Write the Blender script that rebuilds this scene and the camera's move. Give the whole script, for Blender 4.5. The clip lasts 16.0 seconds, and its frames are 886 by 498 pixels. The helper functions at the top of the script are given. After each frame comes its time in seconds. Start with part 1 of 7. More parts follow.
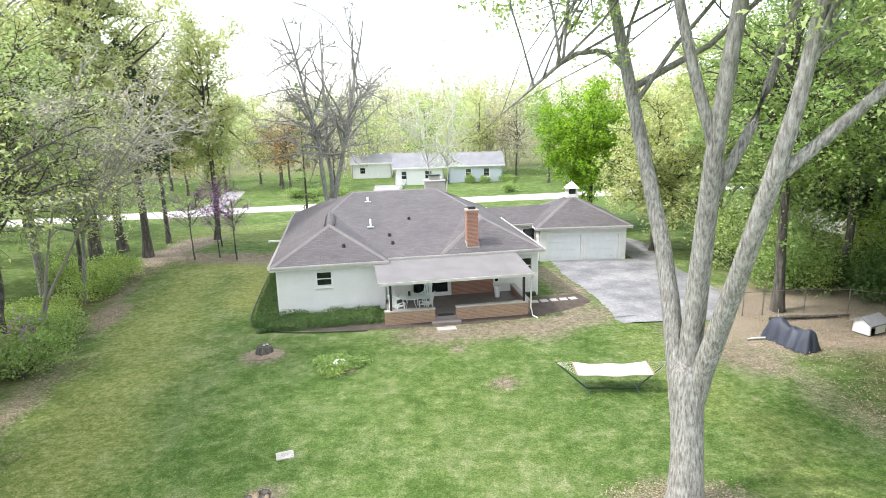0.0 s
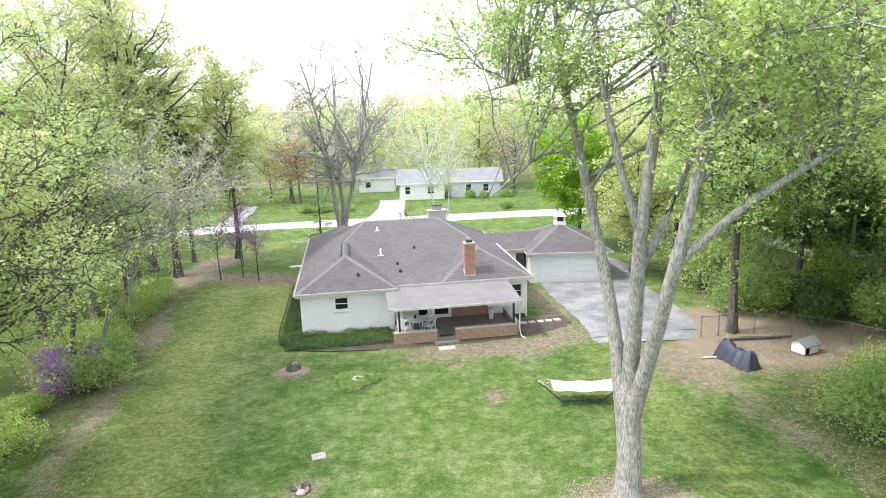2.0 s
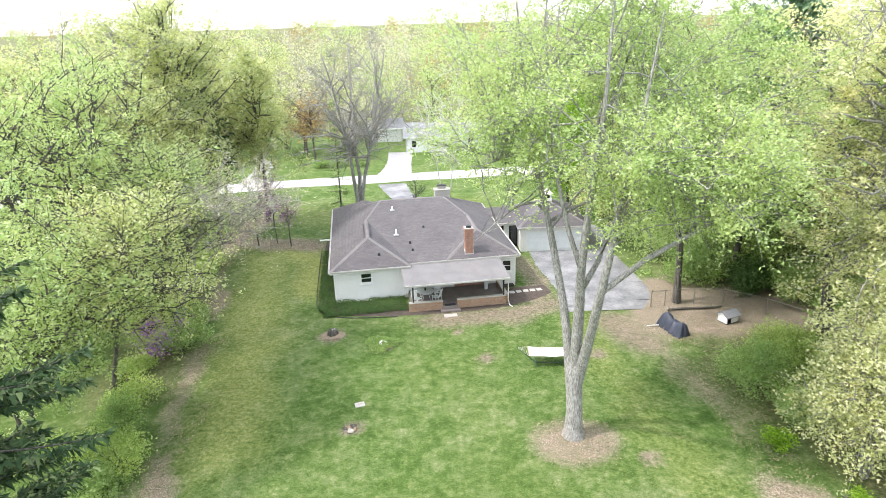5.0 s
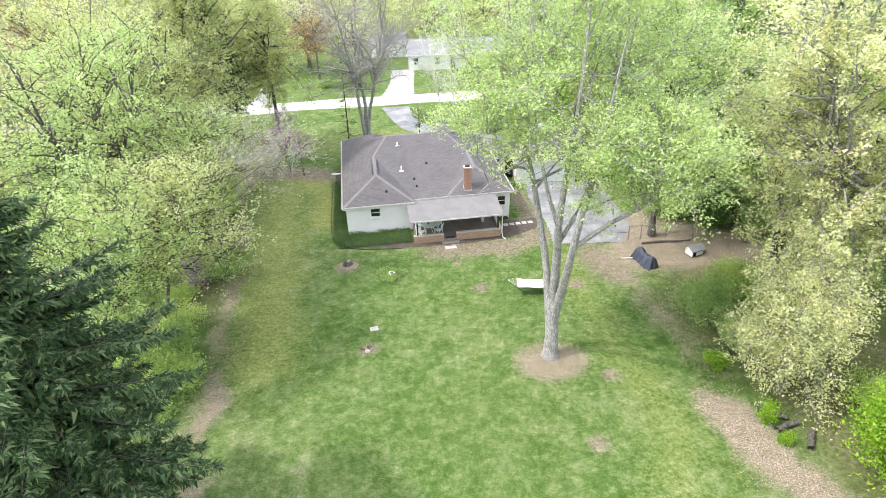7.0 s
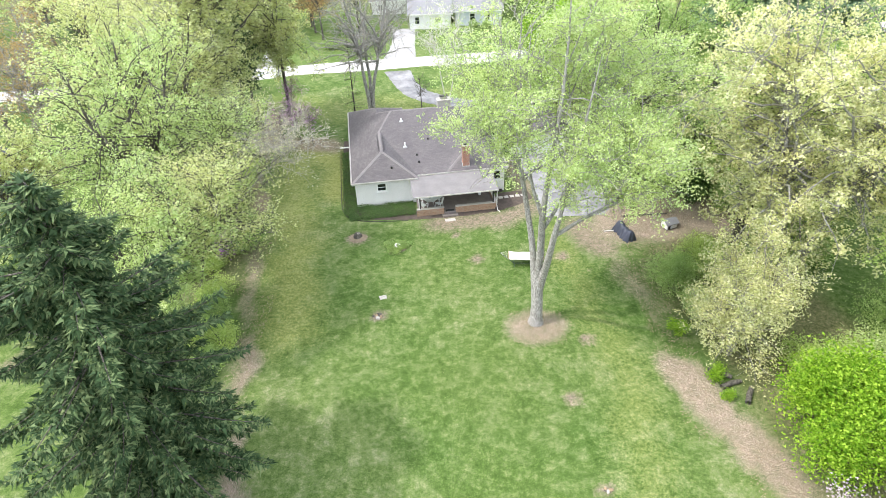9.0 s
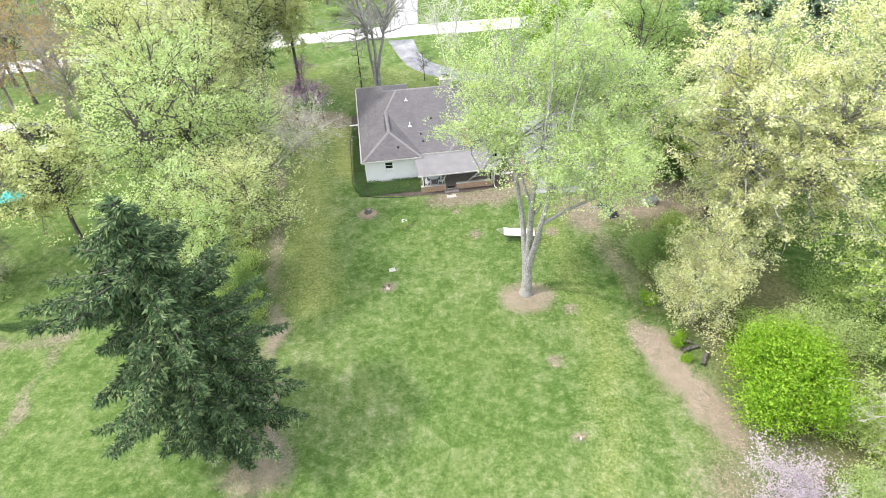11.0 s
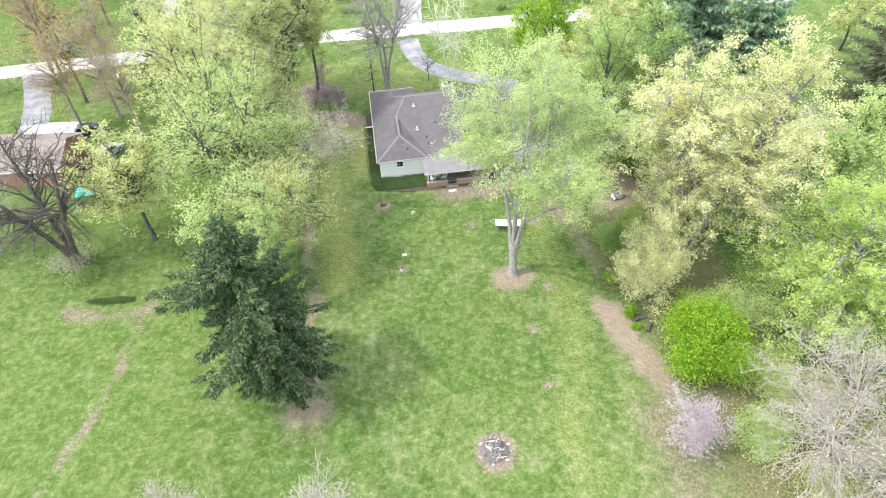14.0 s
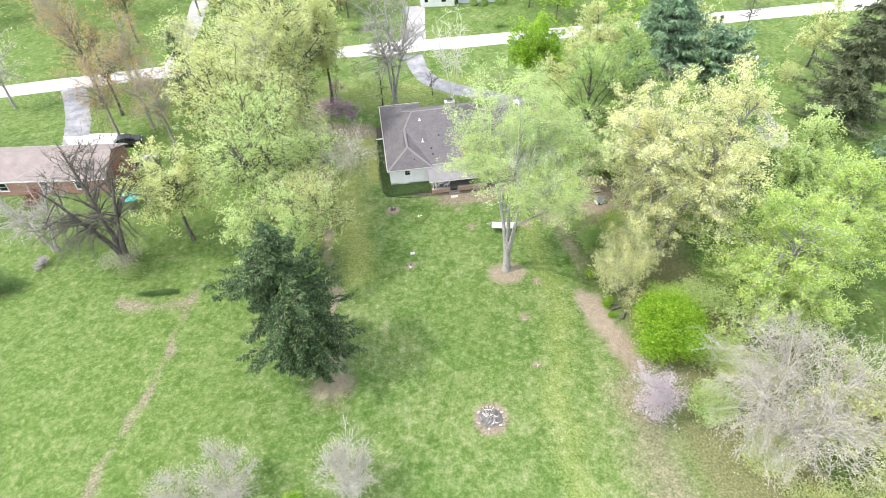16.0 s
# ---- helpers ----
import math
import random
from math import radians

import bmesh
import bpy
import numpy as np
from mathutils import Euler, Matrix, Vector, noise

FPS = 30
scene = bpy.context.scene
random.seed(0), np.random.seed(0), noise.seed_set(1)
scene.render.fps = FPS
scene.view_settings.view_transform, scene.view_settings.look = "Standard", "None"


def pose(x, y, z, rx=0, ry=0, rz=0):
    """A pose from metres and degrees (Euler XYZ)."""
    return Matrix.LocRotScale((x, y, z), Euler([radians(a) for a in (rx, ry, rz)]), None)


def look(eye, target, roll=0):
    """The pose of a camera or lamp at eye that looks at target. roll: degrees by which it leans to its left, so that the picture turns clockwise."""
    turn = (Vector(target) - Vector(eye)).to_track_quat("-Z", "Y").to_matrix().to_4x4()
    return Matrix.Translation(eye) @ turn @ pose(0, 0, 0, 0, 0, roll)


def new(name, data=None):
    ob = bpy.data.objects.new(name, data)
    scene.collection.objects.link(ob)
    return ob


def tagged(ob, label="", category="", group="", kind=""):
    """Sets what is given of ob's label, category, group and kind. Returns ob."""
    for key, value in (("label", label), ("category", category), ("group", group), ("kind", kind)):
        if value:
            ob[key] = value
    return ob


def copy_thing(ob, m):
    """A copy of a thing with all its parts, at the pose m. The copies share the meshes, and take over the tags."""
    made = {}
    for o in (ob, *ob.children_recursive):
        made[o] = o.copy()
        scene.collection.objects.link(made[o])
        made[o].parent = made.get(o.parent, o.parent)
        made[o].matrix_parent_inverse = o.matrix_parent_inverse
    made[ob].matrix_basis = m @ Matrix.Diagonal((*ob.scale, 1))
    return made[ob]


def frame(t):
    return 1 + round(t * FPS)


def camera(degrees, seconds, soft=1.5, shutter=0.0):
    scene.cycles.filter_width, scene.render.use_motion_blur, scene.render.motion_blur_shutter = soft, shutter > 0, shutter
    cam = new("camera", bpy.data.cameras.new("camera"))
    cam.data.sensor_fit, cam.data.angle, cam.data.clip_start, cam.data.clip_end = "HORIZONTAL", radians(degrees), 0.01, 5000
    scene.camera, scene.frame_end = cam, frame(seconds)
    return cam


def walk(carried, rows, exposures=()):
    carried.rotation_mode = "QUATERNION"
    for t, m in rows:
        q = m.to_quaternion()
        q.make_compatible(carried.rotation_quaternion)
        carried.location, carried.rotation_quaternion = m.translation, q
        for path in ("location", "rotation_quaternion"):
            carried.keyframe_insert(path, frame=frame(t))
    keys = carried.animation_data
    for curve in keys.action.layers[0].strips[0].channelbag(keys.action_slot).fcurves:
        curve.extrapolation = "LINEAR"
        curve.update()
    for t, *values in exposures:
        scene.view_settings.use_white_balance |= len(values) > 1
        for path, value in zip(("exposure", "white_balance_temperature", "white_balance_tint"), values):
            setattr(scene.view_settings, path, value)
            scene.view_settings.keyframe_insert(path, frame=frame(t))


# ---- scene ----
cam = camera(71.6, 16.0, soft=0.8)
METRES, EYE, TILT, LEAN, TURN = 57.5, 10.71, -13.13, 1.54, 0.0
ROWS = [
    (0.0, 0.0, 0.0, 0.0, 0.0, 0.0, -0.0),
    (0.5, 0.0005, -0.017, 0.0044, 0.06, 0.03, 0.0),
    (1.0, 0.0003, -0.039, 0.0103, 0.08, 0.02, -0.0),
    (1.5, 0.0003, -0.0641, 0.0187, 0.1, 0.05, -0.01),
    (2.0, 0.0009, -0.0898, 0.0304, 0.18, 0.05, 0.03),
    (2.5, 0.0006, -0.1163, 0.0437, 0.22, -0.02, 0.02),
    (3.0, 0.0, -0.1428, 0.057, 0.22, -0.26, 0.0),
    (3.5, -0.0002, -0.1691, 0.0717, 0.26, -1.25, 0.03),
    (6.0, 0.0004, -0.288, 0.1484, 0.62, -12.46, -0.06),
    (6.5, 0.001, -0.3091, 0.1668, 0.66, -14.9, -0.08),
    (7.0, 0.0018, -0.3287, 0.1854, 0.68, -16.7, -0.04),
    (7.5, 0.0026, -0.3481, 0.2044, 0.74, -18.13, -0.09),
    (8.0, 0.0031, -0.3667, 0.224, 0.72, -19.54, -0.04),
    (8.5, 0.0037, -0.3858, 0.2433, 0.76, -20.93, -0.04),
    (9.0, 0.0038, -0.4047, 0.2626, 0.76, -22.3, 0.02),
    (9.5, 0.0037, -0.4237, 0.2822, 0.79, -23.66, -0.0),
    (10.0, 0.0036, -0.4427, 0.3036, 0.82, -25.02, -0.0),
    (12.5, 0.0023, -0.5552, 0.4255, 0.86, -30.0, 0.04),
    (13.0, 0.0023, -0.5855, 0.4497, 0.83, -30.39, 0.07),
    (13.5, 0.0021, -0.6177, 0.4736, 0.85, -30.77, 0.08),
    (14.0, 0.0017, -0.6521, 0.4967, 0.87, -31.07, 0.1),
    (14.5, 0.0008, -0.6877, 0.5197, 0.86, -31.23, 0.09),
    (15.0, -0.0004, -0.7242, 0.5421, 0.88, -31.23, 0.07),
    (15.5, -0.0008, -0.7597, 0.5641, 0.92, -31.24, 0.1),
    (16.0, -0.002, -0.795, 0.5854, 0.91, -31.24, 0.1),
]
walk(cam, [(t, pose(0, 0, EYE, TILT, LEAN, TURN) @ pose(METRES * x, METRES * y, METRES * z, 90 + pitch, roll, yaw)) for t, x, y, z, yaw, pitch, roll in ROWS])

# ---- world, sun ----
SUN_EL, SUN_AZ = 55.0, 103.0          # height; degrees from +y towards -x
world = bpy.data.worlds.new("sky")
scene.world = world
world.use_nodes = True
wn = world.node_tree
sky = wn.nodes.new("ShaderNodeTexSky")
sky.sky_type = "NISHITA"
sky.sun_disc = False
sky.sun_elevation = radians(SUN_EL)
sky.sun_rotation = radians(-SUN_AZ)
sky.air_density, sky.dust_density, sky.ozone_density = 1.0, 3.0, 1.0
wn.nodes["Background"].inputs["Strength"].default_value = 0.15
haze = wn.nodes.new("ShaderNodeMix")          # a bright veil of thin cloud over the clear sky
haze.data_type, haze.blend_type = "RGBA", "ADD"
haze.inputs[0].default_value, haze.inputs[7].default_value = 1.0, (6.9, 7.05, 7.25, 1)
wn.links.new(sky.outputs["Color"], haze.inputs[6])
wn.links.new(haze.outputs[2], wn.nodes["Background"].inputs["Color"])
scene.view_settings.exposure = 0.79
sun = new("sun", bpy.data.lights.new("sun", "SUN"))
sun.data.energy, sun.data.angle, sun.data.color = 2.15, radians(2.5), (1.0, 0.97, 0.945)
_d = Vector((-math.sin(radians(SUN_AZ)) * math.cos(radians(SUN_EL)), math.cos(radians(SUN_AZ)) * math.cos(radians(SUN_EL)), math.sin(radians(SUN_EL))))
sun.matrix_world = look(tuple(_d * 80), (0, 0, 0))

# ---- small tools ----
rng = np.random.default_rng(7)


def tree_of(name):
    m = bpy.data.materials.new(name)
    m.use_nodes = True
    return m, m.node_tree.nodes, m.node_tree.links, m.node_tree.nodes["Principled BSDF"]


def ramp(nodes, stops):
    r = nodes.new("ShaderNodeValToRGB")
    e = r.color_ramp.elements
    while len(e) < len(stops):
        e.new(0.5)
    for k, (p, c) in zip(e, stops):
        k.position, k.color = p, (*c, 1)
    return r


def noise_of(nodes, links, scale, detail=4, coord="Object", rough=0.6):
    c = nodes.new("ShaderNodeTexCoord")
    n = nodes.new("ShaderNodeTexNoise")
    n.inputs["Scale"].default_value, n.inputs["Detail"].default_value, n.inputs["Roughness"].default_value = scale, detail, rough
    links.new(c.outputs[coord], n.inputs["Vector"])
    return n


def mixer(nodes, links, fac, a, b, blend="MIX"):
    m = nodes.new("ShaderNodeMix")
    m.data_type, m.blend_type = "RGBA", blend
    for sock, v in ((m.inputs[0], fac), (m.inputs[6], a), (m.inputs[7], b)):
        if isinstance(v, (int, float)):
            sock.default_value = v
        elif isinstance(v, tuple):
            sock.default_value = (*v, 1)
        else:
            links.new(v, sock)
    return m.outputs[2]


def surface(name, c1, c2, scale=6.0, fine=60.0, rough=0.8, bump=0.3, metal=0.0, spread=0.25, depth=0.01):
    """Two colours in broad patches, with fine grain and relief."""
    m, n, l, b = tree_of(name)
    big, small = noise_of(n, l, scale, 5), noise_of(n, l, fine, 3)
    r = ramp(n, ((0.5 - spread, c1), (0.5 + spread, c2)))
    l.new(big.outputs["Fac"], r.inputs["Fac"])
    g = ramp(n, ((0.3, (0.78, 0.78, 0.78)), (0.7, (1.12, 1.12, 1.12))))
    l.new(small.outputs["Fac"], g.inputs["Fac"])
    l.new(mixer(n, l, 1.0, r.outputs["Color"], g.outputs["Color"], "MULTIPLY"), b.inputs["Base Color"])
    b.inputs["Roughness"].default_value, b.inputs["Metallic"].default_value = rough, metal
    bp = n.new("ShaderNodeBump")
    bp.inputs["Strength"].default_value, bp.inputs["Distance"].default_value = bump, depth
    l.new(small.outputs["Fac"], bp.inputs["Height"])
    l.new(bp.outputs["Normal"], b.inputs["Normal"])
    return m


def leafy(name, c1, c2, c3, through_light=0.5, gloss=0.75, patch=0.5):
    """Leaves: every leaf its own shade, whole sprays lighter or darker, and light passing through."""
    m, n, l, b = tree_of(name)
    geo = n.new("ShaderNodeNewGeometry")
    r = ramp(n, ((0.0, c1), (0.55, c2), (1.0, c3)))
    l.new(geo.outputs["Random Per Island"], r.inputs["Fac"])
    sprays = noise_of(n, l, patch, 3)
    tone = ramp(n, ((0.35, (0.80, 0.86, 0.82)), (0.65, (1.12, 1.08, 1.02))))
    l.new(sprays.outputs["Fac"], tone.inputs["Fac"])
    c = mixer(n, l, 1.0, r.outputs["Color"], tone.outputs["Color"], "MULTIPLY")
    b.inputs["Roughness"].default_value = gloss
    b.inputs["Specular IOR Level"].default_value = 0.25
    l.new(c, b.inputs["Base Color"])
    t = n.new("ShaderNodeBsdfTranslucent")
    l.new(c, t.inputs["Color"])
    mx = n.new("ShaderNodeMixShader")
    mx.inputs[0].default_value = through_light
    l.new(b.outputs[0], mx.inputs[1])
    l.new(t.outputs[0], mx.inputs[2])
    l.new(mx.outputs[0], n["Material Output"].inputs["Surface"])
    return m


def bark_of(name, c1, c2, c3, ridge=9.0):
    """Bark: furrows that run up the stem, lichen patches and fine grain."""
    m, n, l, b = tree_of(name)
    co = n.new("ShaderNodeTexCoord")
    mp = n.new("ShaderNodeMapping")
    mp.inputs["Scale"].default_value = (1, 1, 0.2)
    l.new(co.outputs["Object"], mp.inputs["Vector"])
    fur = n.new("ShaderNodeTexNoise")
    fur.inputs["Scale"].default_value, fur.inputs["Detail"].default_value, fur.inputs["Roughness"].default_value = ridge, 5, 0.65
    l.new(mp.outputs[0], fur.inputs["Vector"])
    r = ramp(n, ((0.34, c1), (0.50, c2), (0.66, c3)))
    l.new(fur.outputs["Fac"], r.inputs["Fac"])
    lichen = noise_of(n, l, 2.6, 6, rough=0.7)
    tone = ramp(n, ((0.38, (0.80, 0.80, 0.77)), (0.62, (1.12, 1.12, 1.11))))
    l.new(lichen.outputs["Fac"], tone.inputs["Fac"])
    l.new(mixer(n, l, 1.0, r.outputs["Color"], tone.outputs["Color"], "MULTIPLY"), b.inputs["Base Color"])
    b.inputs["Roughness"].default_value = 0.95
    bp = n.new("ShaderNodeBump")
    bp.inputs["Strength"].default_value, bp.inputs["Distance"].default_value = 0.9, 0.05
    l.new(fur.outputs["Fac"], bp.inputs["Height"])
    l.new(bp.outputs["Normal"], b.inputs["Normal"])
    return m


def shingles(name, c1, c2):
    """Asphalt shingles in courses across the slope, with weather streaks."""
    m, n, l, b = tree_of(name)
    c = n.new("ShaderNodeTexCoord")
    mp = n.new("ShaderNodeMapping")
    mp.inputs["Scale"].default_value = (1, 1, 1)
    l.new(c.outputs["UV"], mp.inputs["Vector"])
    br = n.new("ShaderNodeTexBrick")
    br.inputs["Color1"].default_value, br.inputs["Color2"].default_value, br.inputs["Mortar"].default_value = (*c1, 1), (*c2, 1), (*[v * 0.82 for v in c1], 1)
    br.inputs["Scale"].default_value, br.inputs["Mortar Size"].default_value = 1.0, 0.012
    br.inputs["Brick Width"].default_value, br.inputs["Row Height"].default_value = 0.33, 0.14
    l.new(mp.outputs[0], br.inputs["Vector"])
    big, small = noise_of(n, l, 0.5, 5), noise_of(n, l, 30, 3)
    g = ramp(n, ((0.3, (0.8, 0.79, 0.8)), (0.7, (1.14, 1.13, 1.1))))
    l.new(big.outputs["Fac"], g.inputs["Fac"])
    s = ramp(n, ((0.3, (0.75, 0.75, 0.75)), (0.7, (1.2, 1.2, 1.2))))
    l.new(small.outputs["Fac"], s.inputs["Fac"])
    x = mixer(n, l, 1.0, br.outputs["Color"], g.outputs["Color"], "MULTIPLY")
    l.new(mixer(n, l, 1.0, x, s.outputs["Color"], "MULTIPLY"), b.inputs["Base Color"])
    b.inputs["Roughness"].default_value = 0.85
    bp = n.new("ShaderNodeBump")
    bp.inputs["Strength"].default_value, bp.inputs["Distance"].default_value = 0.5, 0.01
    l.new(br.outputs["Fac"], bp.inputs["Height"])
    bp.invert = True
    l.new(bp.outputs["Normal"], b.inputs["Normal"])
    return m


def bricks(name, c1, c2, mortar):
    m, n, l, b = tree_of(name)
    c = n.new("ShaderNodeTexCoord")
    br = n.new("ShaderNodeTexBrick")
    br.inputs["Color1"].default_value, br.inputs["Color2"].default_value, br.inputs["Mortar"].default_value = (*c1, 1), (*c2, 1), (*mortar, 1)
    br.inputs["Scale"].default_value, br.inputs["Mortar Size"].default_value = 1.0, 0.012
    br.inputs["Brick Width"].default_value, br.inputs["Row Height"].default_value = 0.215, 0.075
    l.new(c.outputs["UV"], br.inputs["Vector"])
    small = noise_of(n, l, 25, 3)
    s = ramp(n, ((0.3, (0.75, 0.75, 0.75)), (0.7, (1.2, 1.2, 1.2))))
    l.new(small.outputs["Fac"], s.inputs["Fac"])
    l.new(mixer(n, l, 1.0, br.outputs["Color"], s.outputs["Color"], "MULTIPLY"), b.inputs["Base Color"])
    b.inputs["Roughness"].default_value = 0.9
    bp = n.new("ShaderNodeBump")
    bp.inputs["Strength"].default_value, bp.inputs["Distance"].default_value = 0.6, 0.008
    bp.invert = True
    l.new(br.outputs["Fac"], bp.inputs["Height"])
    l.new(bp.outputs["Normal"], b.inputs["Normal"])
    return m


def pane_glass(name):
    m, n, l, b = tree_of(name)
    b.inputs["Base Color"].default_value = (0.02, 0.025, 0.03, 1)
    b.inputs["Roughness"].default_value = 0.06
    b.inputs["Transmission Weight"].default_value = 0.25
    return m


# ---- materials ----
M_SIDING = surface("vinyl_siding", (0.66, 0.655, 0.63), (0.76, 0.75, 0.72), 0.8, 40, 0.55, 0.08)
M_WHITE = surface("white_paint", (0.72, 0.72, 0.70), (0.82, 0.82, 0.80), 2, 60, 0.5, 0.1)
M_TRIM = surface("weathered_trim_paint", (0.46, 0.44, 0.41), (0.62, 0.60, 0.57), 2, 40, 0.55, 0.1)
M_DOOR = surface("garage_door_paint", (0.70, 0.72, 0.74), (0.78, 0.79, 0.80), 1.5, 50, 0.45, 0.05)
M_ROOF = shingles("asphalt_shingles", (0.097, 0.089, 0.095), (0.127, 0.117, 0.122))
M_PORCHROOF = surface("rolled_roofing", (0.15, 0.142, 0.146), (0.215, 0.205, 0.205), 0.9, 40, 0.85, 0.3)
M_HIPCAP = surface("hip_cap_shingles", (0.15, 0.138, 0.142), (0.21, 0.195, 0.195), 2, 40, 0.85, 0.3)
M_BRICK = bricks("red_brick", (0.30, 0.11, 0.07), (0.38, 0.16, 0.10), (0.34, 0.28, 0.24))
M_TANBRICK = bricks("weathered_brick", (0.29, 0.165, 0.10), (0.37, 0.225, 0.145), (0.34, 0.27, 0.21))
M_CONCRETE = surface("weathered_concrete", (0.36, 0.34, 0.31), (0.50, 0.48, 0.45), 1.2, 30, 0.9, 0.3)
M_PORCHFLOOR = surface("porch_slab", (0.16, 0.14, 0.13), (0.24, 0.21, 0.20), 1.5, 30, 0.8, 0.2)
M_DARK = surface("dark_metal", (0.03, 0.03, 0.03), (0.05, 0.05, 0.05), 5, 50, 0.5, 0.1, 0.4)
M_GLASS = pane_glass("window_glass")
# near-black floor: the gloom of the unlit rooms is put into its colour
M_INSIDE = surface("dim_interior", (0.05, 0.045, 0.04), (0.08, 0.07, 0.06), 2, 20, 0.9, 0.1)
M_LEADGREY = surface("lead_vent", (0.35, 0.35, 0.35), (0.5, 0.5, 0.5), 5, 40, 0.6, 0.1, 0.2)
M_TARP = surface("blue_grey_tarp", (0.022, 0.028, 0.046), (0.045, 0.052, 0.078), 1.5, 25, 0.55, 0.4)
M_CANVAS = surface("cream_canvas", (0.50, 0.48, 0.43), (0.60, 0.58, 0.53), 2, 60, 0.9, 0.2)
M_GREENSTEEL = surface("green_painted_steel", (0.025, 0.06, 0.045), (0.04, 0.08, 0.06), 4, 60, 0.45, 0.1)
M_GALV = surface("dull_galvanised_steel", (0.13, 0.12, 0.105), (0.24, 0.22, 0.20), 4, 60, 0.6, 0.1, 0.4)
M_BARK = bark_of("grey_bark", (0.13, 0.122, 0.112), (0.28, 0.27, 0.255), (0.42, 0.41, 0.395), 20.0)
M_BARKD = bark_of("dark_bark", (0.035, 0.032, 0.028), (0.088, 0.08, 0.07), (0.17, 0.155, 0.135), 7.0)
M_TWIG = surface("grey_twigs", (0.27, 0.25, 0.22), (0.42, 0.395, 0.355), 2.2, 14, 0.95, 0.5)
M_BIRCH = surface("pale_bark", (0.55, 0.52, 0.47), (0.72, 0.70, 0.66), 1.5, 14, 0.9, 0.4)
M_CUTWOOD = surface("cut_wood", (0.25, 0.17, 0.10), (0.36, 0.26, 0.17), 4, 30, 0.9, 0.6)
M_ROAD = surface("sun_bleached_road", (0.44, 0.43, 0.42), (0.56, 0.55, 0.53), 0.25, 14, 0.92, 0.2)
M_DRIVE = surface("cracked_asphalt_drive", (0.135, 0.137, 0.148), (0.29, 0.287, 0.295), 0.5, 7, 0.92, 0.4, spread=0.16)
M_PALEDRIVE = surface("pale_gravel_drive", (0.25, 0.25, 0.25), (0.38, 0.37, 0.36), 0.4, 9, 0.92, 0.4)
M_ASH = surface("ash_and_charcoal", (0.05, 0.048, 0.046), (0.20, 0.19, 0.185), 4, 25, 0.95, 0.6, depth=0.02)
M_STONE = surface("grey_stones", (0.28, 0.26, 0.23), (0.5, 0.47, 0.43), 3, 30, 0.9, 0.5)

LEAF_LIGHT = leafy("pale_spring_leaves", (0.33, 0.44, 0.14), (0.49, 0.60, 0.25), (0.64, 0.73, 0.41))
LEAF_YELLOW = leafy("yellow_green_leaves", (0.38, 0.43, 0.15), (0.55, 0.59, 0.27), (0.70, 0.72, 0.44))
LEAF_FRESH = leafy("fresh_yellow_green_leaves", (0.29, 0.41, 0.09), (0.44, 0.56, 0.17), (0.58, 0.68, 0.29))
LEAF_CREAM = leafy("cream_catkin_leaves", (0.42, 0.46, 0.17), (0.67, 0.67, 0.37), (0.83, 0.81, 0.55))
LEAF_LIME = leafy("lime_leaves", (0.09, 0.21, 0.01), (0.27, 0.46, 0.03), (0.45, 0.63, 0.09), patch=1.0)
LEAF_MID = leafy("mid_green_leaves", (0.20, 0.31, 0.08), (0.32, 0.45, 0.15), (0.46, 0.57, 0.25))
LEAF_DARK = leafy("dark_needles", (0.020, 0.046, 0.016), (0.056, 0.102, 0.040), (0.18, 0.235, 0.105), 0.2, patch=1.4)
LEAF_PINE = leafy("blue_green_needles", (0.10, 0.18, 0.10), (0.17, 0.27, 0.16), (0.27, 0.37, 0.24), 0.3)
LEAF_PURPLE = leafy("redbud_blossom", (0.42, 0.15, 0.48), (0.55, 0.25, 0.60), (0.66, 0.40, 0.68))
LEAF_PALEPINK = leafy("pale_blossom", (0.44, 0.34, 0.46), (0.55, 0.45, 0.55), (0.66, 0.58, 0.64))
LEAF_WHITE = leafy("silvery_buds", (0.42, 0.40, 0.28), (0.55, 0.52, 0.40), (0.66, 0.63, 0.52))
LEAF_RUST = leafy("rusty_buds", (0.32, 0.20, 0.09), (0.42, 0.30, 0.14), (0.46, 0.40, 0.18))
LEAF_IVY = leafy("ground_cover_leaves", (0.05, 0.10, 0.03), (0.09, 0.16, 0.045), (0.17, 0.26, 0.09), 0.25)
LEAF_RED = leafy("maroon_leaves", (0.16, 0.035, 0.03), (0.22, 0.06, 0.05), (0.30, 0.10, 0.07))
LEAF_LITTER = leafy("fallen_leaves", (0.18, 0.135, 0.095), (0.30, 0.235, 0.17), (0.44, 0.37, 0.29), 0.1)


# ---- meshes ----
def np_mesh(name, verts, quads, mats):
    """A mesh from arrays of corners and of faces with three or four corners each."""
    me = bpy.data.meshes.new(name)
    verts = np.asarray(verts, dtype=np.float32)
    quads = np.asarray(quads, dtype=np.int32)
    me.vertices.add(len(verts))
    me.vertices.foreach_set("co", verts.ravel())
    me.loops.add(quads.size)
    me.loops.foreach_set("vertex_index", quads.ravel())
    me.polygons.add(len(quads))
    me.polygons.foreach_set("loop_start", np.arange(0, quads.size, quads.shape[1], dtype=np.int32))
    me.update(calc_edges=True)
    for m in (mats if isinstance(mats, (list, tuple)) else [mats]):
        me.materials.append(m)
    return me


def smooth(me):
    me.polygons.foreach_set("use_smooth", np.ones(len(me.polygons), dtype=bool))
    return me


